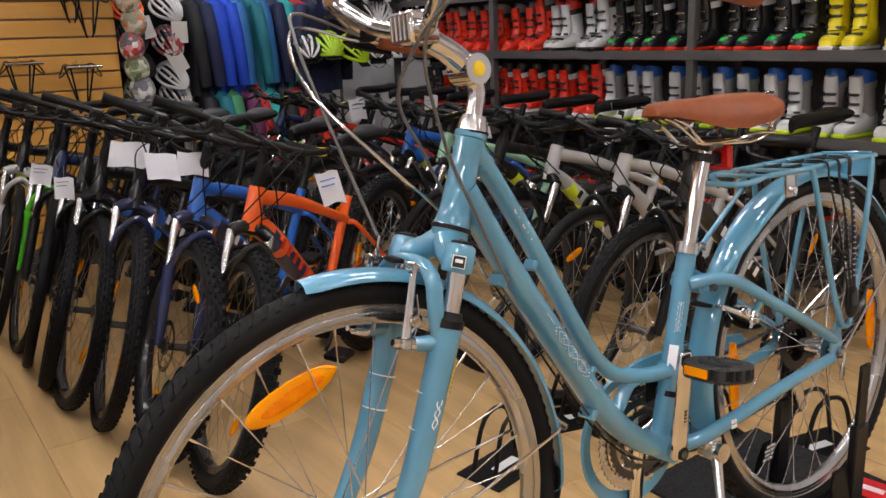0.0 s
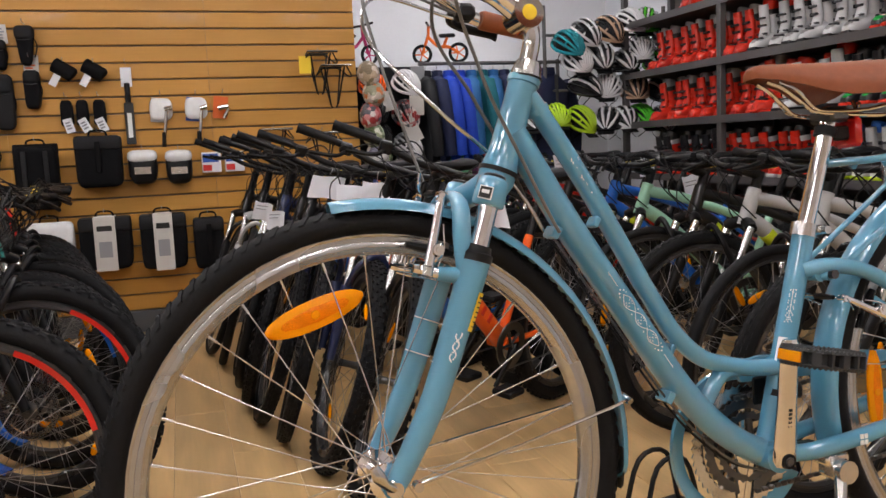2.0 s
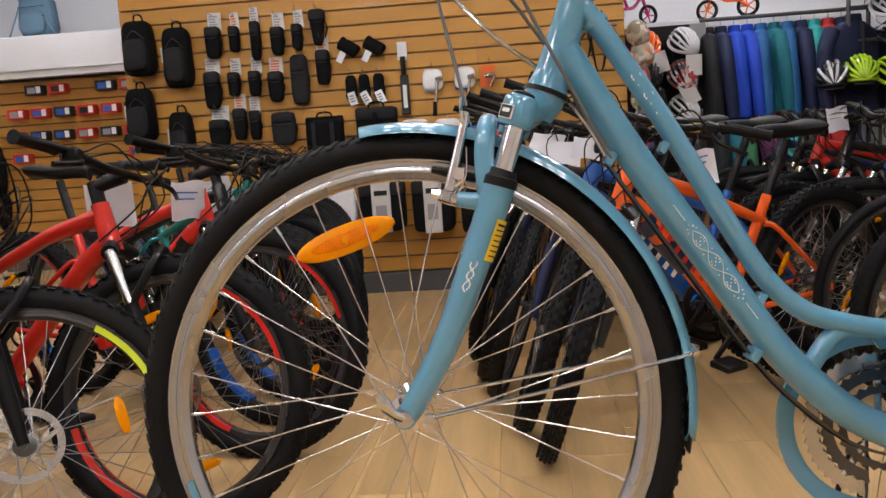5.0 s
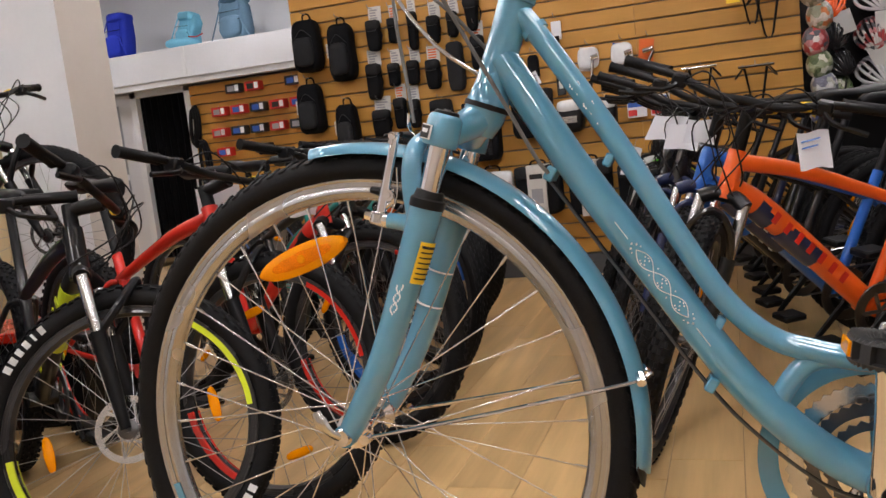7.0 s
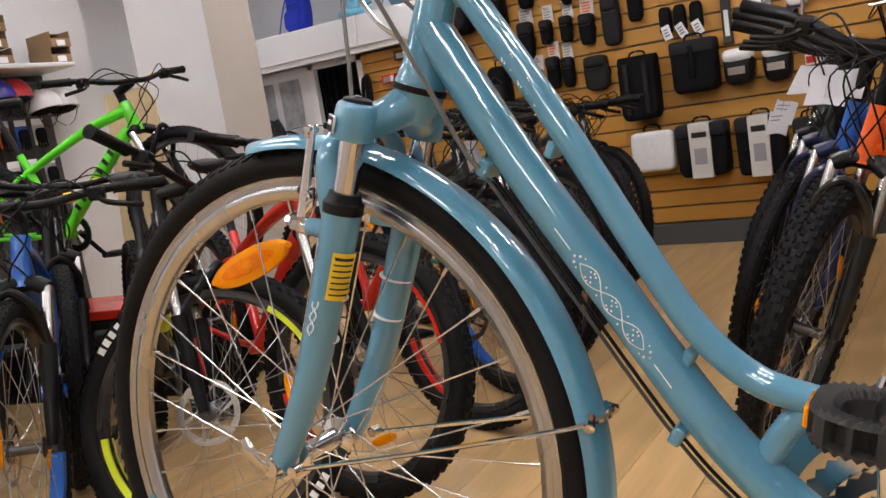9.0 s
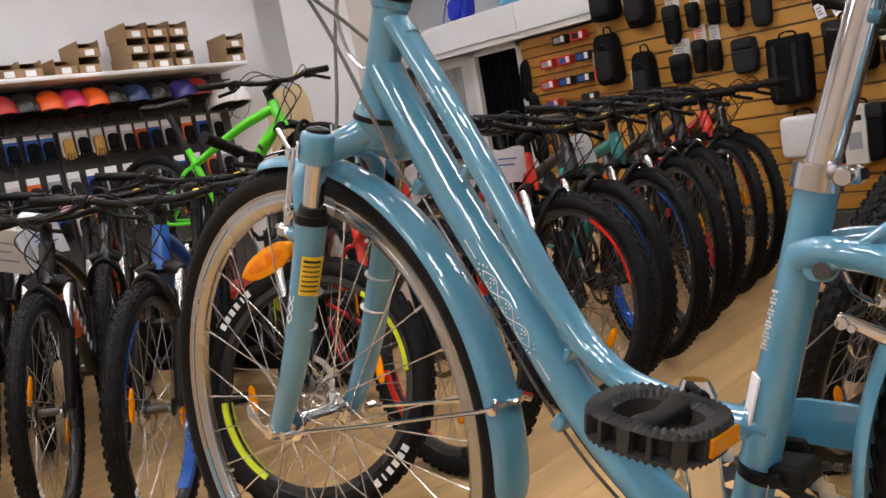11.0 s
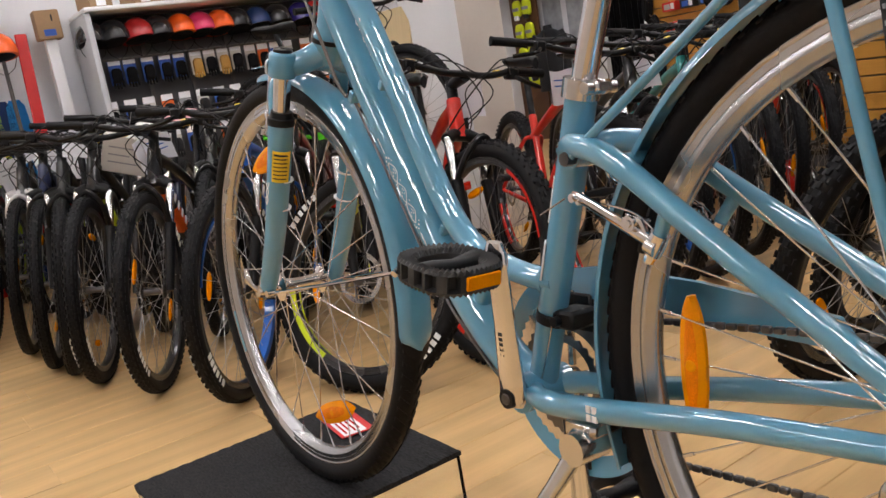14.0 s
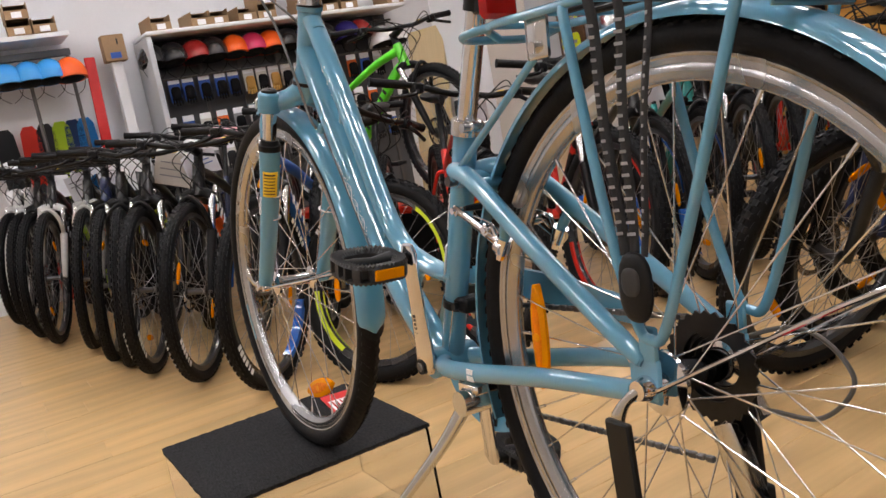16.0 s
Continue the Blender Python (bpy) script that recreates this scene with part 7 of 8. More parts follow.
def boot(kind, m):
    """A ski boot whose toe points along -x, standing at the pose m."""
    if kind in BOOTS:
        return copy_thing(BOOTS[kind], m)
    shell, cuff, sole, liner, toe, strap = kind
    t = thing("ski_boot", f"{cuff} and {shell} plastic ski boot with buckles, {sole} sole", "ski boot", m, "ski boots on the rack")
    bm = bmesh.new()
    rows = []
    for x, w, z0, z1 in ((-0.155, 0.030, 0.015, 0.05), (-0.14, 0.044, 0.012, 0.068), (-0.10, 0.051, 0.012, 0.083), (-0.05, 0.050, 0.012, 0.105), (0.0, 0.046, 0.012, 0.135), (0.06, 0.044, 0.012, 0.15), (0.11, 0.040, 0.012, 0.14), (0.13, 0.026, 0.018, 0.10)):
        rows.append([bm.verts.new((x, w * math.copysign(abs(math.cos(a)) ** 0.7, math.cos(a)), (z0 + z1) / 2 + (z1 - z0) / 2 * math.copysign(abs(math.sin(a)) ** 0.7, math.sin(a)))) for a in [2 * math.pi * k / 12 for k in range(12)]])
    for p, q in zip(rows, rows[1:]):
        for k in range(12):
            bm.faces.new((p[k], p[(k + 1) % 12], q[(k + 1) % 12], q[k]))
    bm.faces.new(rows[0])
    bm.faces.new(rows[-1][::-1])
    bmesh.ops.recalc_face_normals(bm, faces=bm.faces)
    part("shell", bm, SHELL[shell], t)
    bm = bmesh.new()
    sweep(bm, [(0.055, 0, 0.11), (0.045, 0, 0.17), (0.03, 0, 0.24), (0.02, 0, 0.29)], [0.062, 0.060, 0.062, 0.066], 16, 0.78)
    part("cuff", bm, SHELL[cuff], t)
    bm = bmesh.new()
    sweep(bm, [(0.022, 0, 0.27), (0.02, 0, 0.31), (0.03, 0, 0.345), (0.032, 0, 0.352)], [0.055, 0.064, 0.066, 0.056], 16, 0.8)
    part("liner", bm, SHELL[liner], t)
    bm = bmesh.new()
    sweep(bm, [(-0.045, 0, 0.10), (-0.028, 0, 0.17), (-0.038, 0, 0.25), (-0.05, 0, 0.325)], [0.034, 0.032, 0.034, 0.030], 12, 1.2)
    part("tongue", bm, SHELL[shell], t)
    part("sole", boxed((-0.165, -0.042, 0.0), (0.135, 0.042, 0.026), 0.007), SHELL[sole], t)
    bm = bmesh.new()
    blob(bm, Matrix.Translation((-0.118, 0, 0.058)) @ Matrix.Diagonal((0.036, 0.038, 0.024, 1)), 12, 8)
    part("toe_cap", bm, SHELL[toe], t)
    for x, z, w in ((-0.098, 0.084, 0.044), (-0.062, 0.118, 0.044), (-0.066, 0.178, 0.040), (-0.078, 0.228, 0.042)):
        part("buckle", boxed((x - 0.010, -w, z - 0.007), (x + 0.014, w * 0.35, z + 0.007), 0.003), ALLOY if cuff == "black" else STEEL_DARK, t)
        part("catch", boxed((x - 0.004, w * 0.5, z - 0.011), (x + 0.02, w, z + 0.011), 0.003), BLACK_PL, t)
    bm = bmesh.new()
    sweep(bm, [(0.024, 0, 0.258), (0.018, 0, 0.294)], [0.071, 0.073], 16, 0.82)
    part("power_strap", bm, SHELL[strap], t)
    BOOTS[kind] = t
    return t


def boots_row(z, y0, y1, kind, step=0.118, gap=0.0):
    y = y0
    k = 0
    while y < y1:
        boot(kind, pose(2.925 + random.uniform(-0.02, 0.02), y + random.uniform(-0.008, 0.008), z + 0.001, 0, 0, random.uniform(-12, 12)) @ Matrix.Scale(0.87, 4))
        k += 1
        y += step + (0.035 if k % 2 == 0 else 0) + gap


YEL, BLK, WHT = ("yellow", "yellow", "white", "black", "yellow", "yellow"), ("black", "black", "red", "black", "green", "white"), ("white", "grey", "lime", "blue", "white", "grey")
REDB, RGW, WRB = ("red", "red", "red", "grey", "red", "black"), ("red", "red", "white", "black", "red", "white"), ("white", "white", "black", "red", "grey", "black")
boots_row(1.125, 0.42, 1.14, YEL)
boots_row(1.125, 1.18, 2.32, BLK)
boots_row(1.125, 2.36, 2.80, WRB)
boots_row(1.125, 2.85, 4.0, REDB)
boots_row(0.775, 0.42, 2.35, WHT)
boots_row(0.775, 2.4, 3.3, RGW)
boots_row(0.775, 3.35, 4.1, ("black", "red", "red", "black", "red", "white"))
boots_row(1.46, 0.9, 2.2, BLK)
boots_row(1.46, 2.25, 3.0, WRB)
boots_row(1.46, 3.05, 4.1, REDB)
boots_row(1.80, 1.2, 2.6, ("black", "white", "black", "black", "grey", "black"))
boots_row(1.80, 2.65, 3.6, REDB)
boots_row(0.42, 0.5, 3.4, ("black", "grey", "red", "black", "black", "black"), gap=0.05)


def helmet(m, shell, label, group, name="helmet", vents=True, visor=True, category="helmet", rib=None):
    """A helmet, its rim at z = 0, its front along -x."""
    t = thing(name, label, category, m, group)
    bm = bmesh.new()
    blob(bm, Matrix.Identity(4), 20, 14)
    for v in bm.verts:
        x, y, z = v.co
        z = max(z, -0.18)
        s = 1.0
        if vents and z > 0.15:
            s = 1.0 + 0.02 * math.cos(9 * y)
        v.co = Vector((x * 0.135 * s, y * 0.105 * s, z * 0.125 * s + 0.022))
    if vents:
        for v in bm.verts:
            v.co = Vector((v.co.x * 0.9, v.co.y * 0.88, v.co.z * 0.88))
        part("inner_foam", bm, BLACK_PL, t)
        for name_, second_, angles in (("shell", shell, (-72, -30, 0, 30, 72)), ("rib", rib or shell, (-52, -15, 15, 52))):
            bm = bmesh.new()
            for f in angles:
                f = radians(f)
                pts = [(0.138 * math.cos(a), 0.108 * math.sin(a) * math.sin(f), 0.02 + 0.128 * math.sin(a) * math.cos(f) * (1 + 0.06 * math.cos(a))) for a in [radians(d) for d in (12, 30, 52, 75, 98, 120, 142, 160, 172)]]
                sweep(bm, pts, [0.006, 0.012, 0.0115, 0.010, 0.0115, 0.010, 0.012, 0.010, 0.006], 7)
            if name_ == "shell":
                sweep(bm, [(0.134 * math.cos(a), 0.104 * math.sin(a), 0.012 + 0.012 * math.cos(2 * a)) for a in np.linspace(0, 2 * math.pi, 25)], 0.013, 7, 1, False, (0, 0, 1))
                for a, b in ((-72, -52), (-30, -15), (15, 30), (52, 72), (-15, 0)):
                    for d in (58, 112):
                        q = [Vector((0.136 * math.cos(radians(d)), 0.106 * math.sin(radians(d)) * math.sin(radians(f)), 0.02 + 0.126 * math.sin(radians(d)) * math.cos(radians(f)))) for f in (a, b)]
                        sweep(bm, q, 0.008, 6, 1, True, (1, 0, 0))
            part(name_, bm, second_, t)
    else:
        part("shell", bm, shell, t)
    bm = bmesh.new()
    blob(bm, Matrix.Translation((0, 0, 0.012)) @ Matrix.Diagonal((0.122, 0.094, 0.03, 1)), 14, 8)
    part("lining", bm, BLACK_FABRIC, t)
    for s in (-1, 1):
        part("strap", tube(smooth_line([(-0.03, s * 0.085, 0.0), (0.0, s * 0.06, -0.07), (0.0, s * 0.01, -0.11)], 4), 0.004, 5, 0.5), BLACK_FABRIC, t)
    if visor:
        part("visor", boxed((-0.165, -0.06, 0.015), (-0.11, 0.06, 0.023), 0.003, Matrix.Rotation(radians(-8), 4, "Y")), BLACK_PL, t)
    return t


GLOSS = {k: mat(f"{k}_helmet_shell", c, 0.25, 0, 0.04, 60, 0, 0.4) for k, c in
         dict(orange=(0.9, 0.12, 0.01), pink=(0.65, 0.03, 0.12), red=(0.42, 0.02, 0.02), black=(0.02, 0.02, 0.022), navy=(0.02, 0.05, 0.16), purple=(0.04, 0.03, 0.25), white=(0.75, 0.75, 0.77),
              sky=(0.04, 0.3, 0.72), green=(0.1, 0.6, 0.04), teal=(0.02, 0.25, 0.3), lime=(0.45, 0.7, 0.03), tan=(0.45, 0.3, 0.2)).items()}
# bicycle helmets on arms at the far end of the rack
arm_rack = thing("helmet_rail", "grey steel helmet rail with arms", "rail", pose(2.75, 4.42, 0))
for x in (-0.5, 0.44):
    part("post", tube([(x, 0.0, 0), (x, 0.0, 1.95)], 0.014, 8), RACK_GREY, arm_rack)
for z in (1.14, 1.37, 1.57, 1.75):
    part("bar", tube([(-0.5, 0, z), (0.44, 0, z)], 0.010, 8, 1, (0, 0, 1)), RACK_GREY, arm_rack)
HELMETS = [(2.36, 1.63, "teal"), (2.52, 1.71, "white"), (2.68, 1.73, "tan"), (2.84, 1.78, "white"), (3.00, 1.79, "green"), (3.16, 1.70, "white"), (2.44, 1.53, "white"), (2.62, 1.55, "black"), (2.82, 1.50, "black"),
           (2.94, 1.60, "white"), (3.08, 1.51, "green"), (2.50, 1.34, "black"), (2.70, 1.35, "white"), (2.90, 1.33, "tan"), (3.08, 1.30, "black"), (2.47, 1.12, "lime"), (2.66, 1.11, "black"), (2.80, 1.11, "white"),
           (2.95, 1.12, "green"), (3.10, 1.10, "black"), (2.12, 1.12, "black"), (2.28, 1.14, "lime")]
RIBS = dict(white="black", green="white", tan="black", teal="white", black="white", lime="lime")
for i, (x, z, c) in enumerate(HELMETS):
    helmet(pose(x, 4.33 + random.uniform(-0.03, 0.03), z, 0, random.uniform(-35, -15), random.uniform(55, 125)) @ Matrix.Scale(0.92, 4), GLOSS[c], f"{c} vented bicycle helmet on a rail", "bicycle helmets",
           rib=GLOSS[RIBS[c] if i % 3 else c])

# ---- clothes and children's helmets before the back wall ----
rail = thing("clothes_rail", "grey steel clothes rail", "clothes rail", pose(1.95, 4.75, 0))
for x in (-0.5, 0.55):
    part("upright", tube([(x, 0, 0), (x, 0, 1.62)], 0.014, 10), RACK_GREY, rail)
    part("foot", tube([(x, -0.25, 0.015), (x, 0.25, 0.015)], 0.014, 8), RACK_GREY, rail)
part("rail", tube([(-0.52, 0, 1.60), (0.57, 0, 1.60)], 0.013, 10, 1, (0, 0, 1)), RACK_GREY, rail)
CLOTH = {k: mat(f"{k}_jacket_cloth", c, 0.7, 0, 0.15, 40, 0.002, 0, 0.2) for k, c in
         dict(black=(0.012, 0.013, 0.016), royal=(0.012, 0.06, 0.5), blue=(0.02, 0.12, 0.32), teal=(0.01, 0.14, 0.18), navy=(0.012, 0.018, 0.06), red=(0.4, 0.02, 0.02), sea=(0.02, 0.3, 0.3), green=(0.05, 0.22, 0.1), plum=(0.1, 0.02, 0.08)).items()}


def jacket(x, y, z, c, turn=78, h=0.62):
    t = thing("jacket", f"{c} zipped sports jacket on a hanger", "jacket", pose(x, y, z, 0, 0, turn), "jackets on the rail")
    bm = bmesh.new()
    rows = []
    for zz, w, d in ((0.0, 0.05, 0.03), (-0.03, 0.11, 0.05), (-0.08, 0.20, 0.06), (-0.2, 0.215, 0.07), (-0.4, 0.205, 0.075), (-h, 0.215, 0.08)):
        rows.append([bm.verts.new((w * math.cos(a) * (1 + 0.04 * math.sin(5 * a + zz * 20)), d * math.sin(a) * (1 + 0.12 * math.sin(4 * a + zz * 30)), zz)) for a in [2 * math.pi * k / 18 for k in range(18)]])
    for p, q in zip(rows, rows[1:]):
        for k in range(18):
            bm.faces.new((p[k], p[(k + 1) % 18], q[(k + 1) % 18], q[k]))
    bm.faces.new(rows[0])
    bm.faces.new(rows[-1][::-1])
    bmesh.ops.recalc_face_normals(bm, faces=bm.faces)
    part("body", bm, CLOTH[c], t)
    for s in (-1, 1):
        part("sleeve", tube(smooth_line([(s * 0.17, 0, -0.06), (s * 0.235, -0.01, -0.2), (s * 0.25, -0.03, -0.42), (s * 0.24, -0.04, -0.56)], 4), [0.05, 0.05, 0.045, 0.038], 10), CLOTH[c], t)
    part("collar", tube([(0, 0, -0.01), (0, 0, 0.035)], [0.06, 0.055], 12, 0.7), CLOTH[c], t)
    part("zip", boxed((-0.004, -0.088, -h + 0.02), (0.004, -0.06, -0.02)), GREY_PL, t, "", False)
    part("hanger_hook", tube([(0, 0, 0.03), (0, 0, 0.075), (0.012, 0, 0.09)], 0.0025, 5), WIRE, t)


for i, c in enumerate(("black", "navy", "royal", "royal", "blue", "teal", "blue", "navy", "sea", "red", "navy")):
    jacket(1.48 + 0.085 * i, 4.75, 1.515, c, 78 + random.uniform(-8, 8))
jacket(2.30, 4.48, 1.50, "navy", 25)
jacket(-5.98, 6.2, 1.26, "black", 8, 0.7)
for i, c in enumerate(("black", "teal", "green", "plum", "red", "sea", "black", "red", "red", "navy")):
    jacket(1.5 + 0.09 * i, 4.62, 0.93, c, 80 + random.uniform(-8, 8), 0.5)
low = thing("clothes_rail", "low grey steel clothes rail", "clothes rail", pose(1.95, 4.62, 0))
part("rail", tube([(-0.55, 0, 1.015), (0.57, 0, 1.015)], 0.012, 10, 1, (0, 0, 1)), RACK_GREY, low)
for x in (-0.55, 0.57):
    part("upright", tube([(x, 0, 0), (x, 0, 1.02)], 0.012, 8), RACK_GREY, low)
# children's helmets in film, hanging at the end of the slat wall


def printed(name, colours, scale):
    """Shiny shell printed with patches of several colours, under crinkled film."""
    m = mat(name, colours[0], 0.3, 0, 0.1, 60, 0.0, 0.6, 0.1)
    nt = m.node_tree
    co = nt.nodes.new("ShaderNodeTexCoord")
    cells = nt.nodes.new("ShaderNodeTexVoronoi")
    cells.inputs["Scale"].default_value = scale
    ramp = nt.nodes.new("ShaderNodeValToRGB")
    ramp.color_ramp.interpolation = "CONSTANT"
    for i, c in enumerate(colours):
        e = ramp.color_ramp.elements[i] if i < 2 else ramp.color_ramp.elements.new(i / len(colours))
        e.position = i / len(colours)
        e.color = (*c, 1)
    film = nt.nodes.new("ShaderNodeTexNoise")
    film.inputs["Scale"].default_value = 45
    relief = nt.nodes.new("ShaderNodeBump")
    relief.inputs["Strength"].default_value = 0.9
    relief.inputs["Distance"].default_value = 0.012
    grey = nt.nodes.new("ShaderNodeSeparateColor")
    nt.links.new(co.outputs["Object"], cells.inputs["Vector"])
    nt.links.new(cells.outputs["Color"], grey.inputs["Color"])
    nt.links.new(grey.outputs["Red"], ramp.inputs["Fac"])
    nt.links.new(co.outputs["Object"], film.inputs["Vector"])
    nt.links.new(film.outputs["Fac"], relief.inputs["Height"])
    b = nt.nodes["Principled BSDF"]
    nt.links.new(ramp.outputs["Color"], b.inputs["Base Color"])
    nt.links.new(relief.outputs["Normal"], b.inputs["Normal"])
    nt.links.new(relief.outputs["Normal"], b.inputs["Coat Normal"])
    return m


CAMO = [printed("printed_shell_" + n, c, 22) for n, c in (("cream", ((0.5, 0.38, 0.25), (0.7, 0.6, 0.5), (0.25, 0.2, 0.12))), ("orange", ((0.6, 0.5, 0.42), (0.6, 0.18, 0.05), (0.3, 0.3, 0.2))),
        ("red", ((0.45, 0.05, 0.05), (0.7, 0.65, 0.62), (0.6, 0.25, 0.25), (0.1, 0.1, 0.12))), ("green", ((0.3, 0.34, 0.2), (0.6, 0.6, 0.5), (0.1, 0.14, 0.06))),
        ("silver", ((0.6, 0.6, 0.58), (0.35, 0.36, 0.3), (0.15, 0.15, 0.2))), ("mixed", ((0.1, 0.16, 0.45), (0.65, 0.5, 0.05), (0.55, 0.05, 0.04), (0.65, 0.65, 0.65))))]
for i, z in enumerate((1.50, 1.38, 1.25, 1.12, 1.0, 0.88)):
    helmet(pose(0.95 + random.uniform(-0.02, 0.02), 4.16, z - 0.03, 0, random.uniform(-75, -40), random.uniform(70, 110)) @ Matrix.Scale(0.66, 4), CAMO[i % 6], "small printed child's helmet wrapped in film", "children's helmets", "child_helmet", False, False, "helmet")
board = thing("helmet_board", "black display board for children's helmets", "display panel", pose(1.16, 4.72, 0))
part("board", boxed((-0.26, 0, 0), (0.30, 0.03, 1.58), 0.003), BLACK_MATT, board, "", False)
part("frame", boxed((0.20, -0.02, 0), (0.30, 0.0, 1.58), 0.003), mat("grey_board_frame", (0.25, 0.25, 0.26), 0.5), board, "", False)
specs = [(1.05, 1.42, "orange", 0), (1.28, 1.42, "white", 0), (1.06, 1.26, "black", 0), (1.27, 1.22, "tan", 1), (1.07, 1.08, "black", 0), (1.07, 0.93, "red", 1), (1.27, 1.0, "white", 0), (1.28, 0.88, "tan", 1)]
for x, z, c, prn in specs:
    helmet(pose(x, 4.58, z, 0, random.uniform(-55, -30), 95 + random.uniform(-25, 25)) @ Matrix.Scale(0.82, 4), CAMO[int(z * 100) % 6] if prn else GLOSS[c], f"{'printed' if prn else c} child's helmet on a hook", "children's helmets", "child_helmet", True, False)
for x, z in ((1.12, 1.33), (1.33, 1.30), (1.30, 1.12)):
    t = thing("paper_tag", "white paper tag on a string", "tag", pose(x, 4.48, z, 0, random.uniform(-20, 20), 0))
    part("sheet", boxed((-0.05, -0.001, -0.065), (0.05, 0.0, 0.065), 0, Matrix.Rotation(radians(random.uniform(-35, -15)), 4, "Y")), CARD, t, "", False)
# white shelf with balance bikes
wshelf = thing("wall_shelf", "long white wall shelf", "shelf", pose(1.6, 5.1, 1.62))
part("board", boxed((-0.72, -0.2, -0.03), (0.9, 0.3, 0.0), 0.003), SHELF_WHITE, wshelf)
part("fascia", boxed((-0.72, -0.22, -0.13), (0.9, -0.2, 0.004), 0.002), SHELF_WHITE, wshelf)


def balance_bike(m, c, label):
    t = thing("balance_bike", label, "balance bike", m, "balance bikes on the shelf")
    for x in (0, -0.27):
        w = new("wheel")
        w.parent = t
        w.location = (x, 0, 0.075)
        bm = bmesh.new()
        lathe(bm, [(0.075 - 0.012 + 0.012 * math.cos(a), 0.012 * math.sin(a)) for a in [2 * math.pi * k / 8 for k in range(8)]], steps=24)
        part("tyre", bm, RUBBER, w)
        for k in range(5):
            a = k * 2 * math.pi / 5
            part("spoke", tube([(0, 0, 0), (0.055 * math.cos(a), 0, 0.055 * math.sin(a))], 0.005, 5), c, w)
    bm = bmesh.new()
    sweep(bm, smooth_line([(-0.05, 0, 0.20), (-0.12, 0, 0.13), (-0.2, 0, 0.12), (-0.27, 0, 0.075)], 4), 0.012, 8)
    sweep(bm, [(0, 0, 0.075), (-0.05, 0, 0.21), (-0.055, 0, 0.28)], 0.011, 8)
    sweep(bm, [(-0.16, 0, 0.12), (-0.19, 0, 0.19)], 0.011, 8)
    part("frame", bm, c, t)
    part("handlebar", tube([(-0.06, -0.13, 0.285), (-0.055, 0, 0.28), (-0.06, 0.13, 0.285)], 0.009, 8, 1, (0, 0, 1)), BLACK_MATT, t)
    part("saddle", boxed((-0.25, -0.035, 0.19), (-0.13, 0.035, 0.215), 0.01), BLACK_PL, t)


balance_bike(pose(1.15, 5.05, 1.621, 0, 0, 25), paint("magenta_paint", (0.45, 0.02, 0.12)), "magenta balance bike on the white shelf")
balance_bike(pose(1.55, 5.05, 1.621, 0, 0, 155), paint("orange_paint_small", (0.8, 0.15, 0.02)), "orange balance bike on the white shelf")
for i in range(9):
    t = thing("boxed_part", random.choice(("blue boxed part on a narrow shelf", "red boxed part on a narrow shelf")), "box", pose(0.98 + 0.075 * i, 4.93, 1.515), "small boxes under the white shelf")
    part("box", boxed((-0.032, -0.03, 0), (0.032, 0.03, 0.075), 0.002), RED_CARD if "red" in t["label"] else BLUE_CARD, t)
nshelf = thing("narrow_shelf", "narrow white shelf under the long shelf", "shelf", pose(1.3, 4.97, 1.5))
part("board", boxed((-0.4, -0.08, -0.02), (0.45, 0.1, 0.014), 0.002), SHELF_WHITE, nshelf)

# ---- helmet and glove display along the west wall ----
HX = -4.45
disp = thing("helmet_display", "white shelf over a dark grid panel hung with gloves", "display", pose(HX, 1.85, 0))
part("shelf_board", boxed((-0.28, -1.03, 1.665), (0.16, 1.0, 1.695), 0.012, None, 2), SHELF_WHITE, disp)
part("side", boxed((-0.28, -1.03, 0.0), (0.14, -0.99, 1.665), 0.01, None, 2), mat("light_grey_side", (0.45, 0.46, 0.48), 0.5), disp)
part("back_panel", boxed((-0.26, -0.99, 0.0), (-0.24, 1.0, 1.665)), DARK_GREY, disp, "", False)
for z in (1.38, 1.60):
    part("rail", tube([(-0.1, -0.98, z), (-0.1, 0.98, z)], 0.008, 8), RACK_GREY, disp)
for y in np.arange(-0.9, 1.0, 0.3):
    part("upright", boxed((-0.24, y - 0.012, 0), (-0.225, y + 0.012, 1.66)), RACK_GREY, disp, "", False)
for y, c in ((0.88, "black"), (1.02, "black"), (1.18, "red"), (1.32, "black"), (1.475, "orange"), (1.615, "pink"), (1.755, "orange"), (1.89, "black"), (2.04, "navy"), (2.2, "black"), (2.39, "purple"), (2.505, "red"), (2.695, "white"), (2.825, "white")):
    helmet(pose(HX - 0.05, y, 1.485 if y < 2.6 else 1.41, 0, 10, 180 + random.uniform(-15, 15)), GLOSS[c], f"{c} ski helmet on the display", "ski helmets", "ski_helmet", False, False)


def glove(m, c1, c2, label):
    t = thing("glove_pack", label, "gloves", m, "gloves on the display")
    part("card", boxed((-0.002, -0.042, -0.16), (0.0, 0.042, 0.0)), c1, t, "", False)
    bm = bmesh.new()
    blob(bm, Matrix.Translation((0.02, 0, -0.10)) @ Matrix.Diagonal((0.02, 0.036, 0.05, 1)), 10, 8, 0.6)
    for k in range(4):
        sweep(bm, [(0.02, -0.027 + 0.018 * k, -0.13), (0.022, -0.03 + 0.02 * k, -0.19 + 0.008 * abs(k - 1.5))], [0.0095, 0.007], 6)
    part("glove", bm, c2, t)
    part("header", boxed((0.0, -0.04, -0.03), (0.003, 0.04, 0.012)), PAPER, t, "", False)


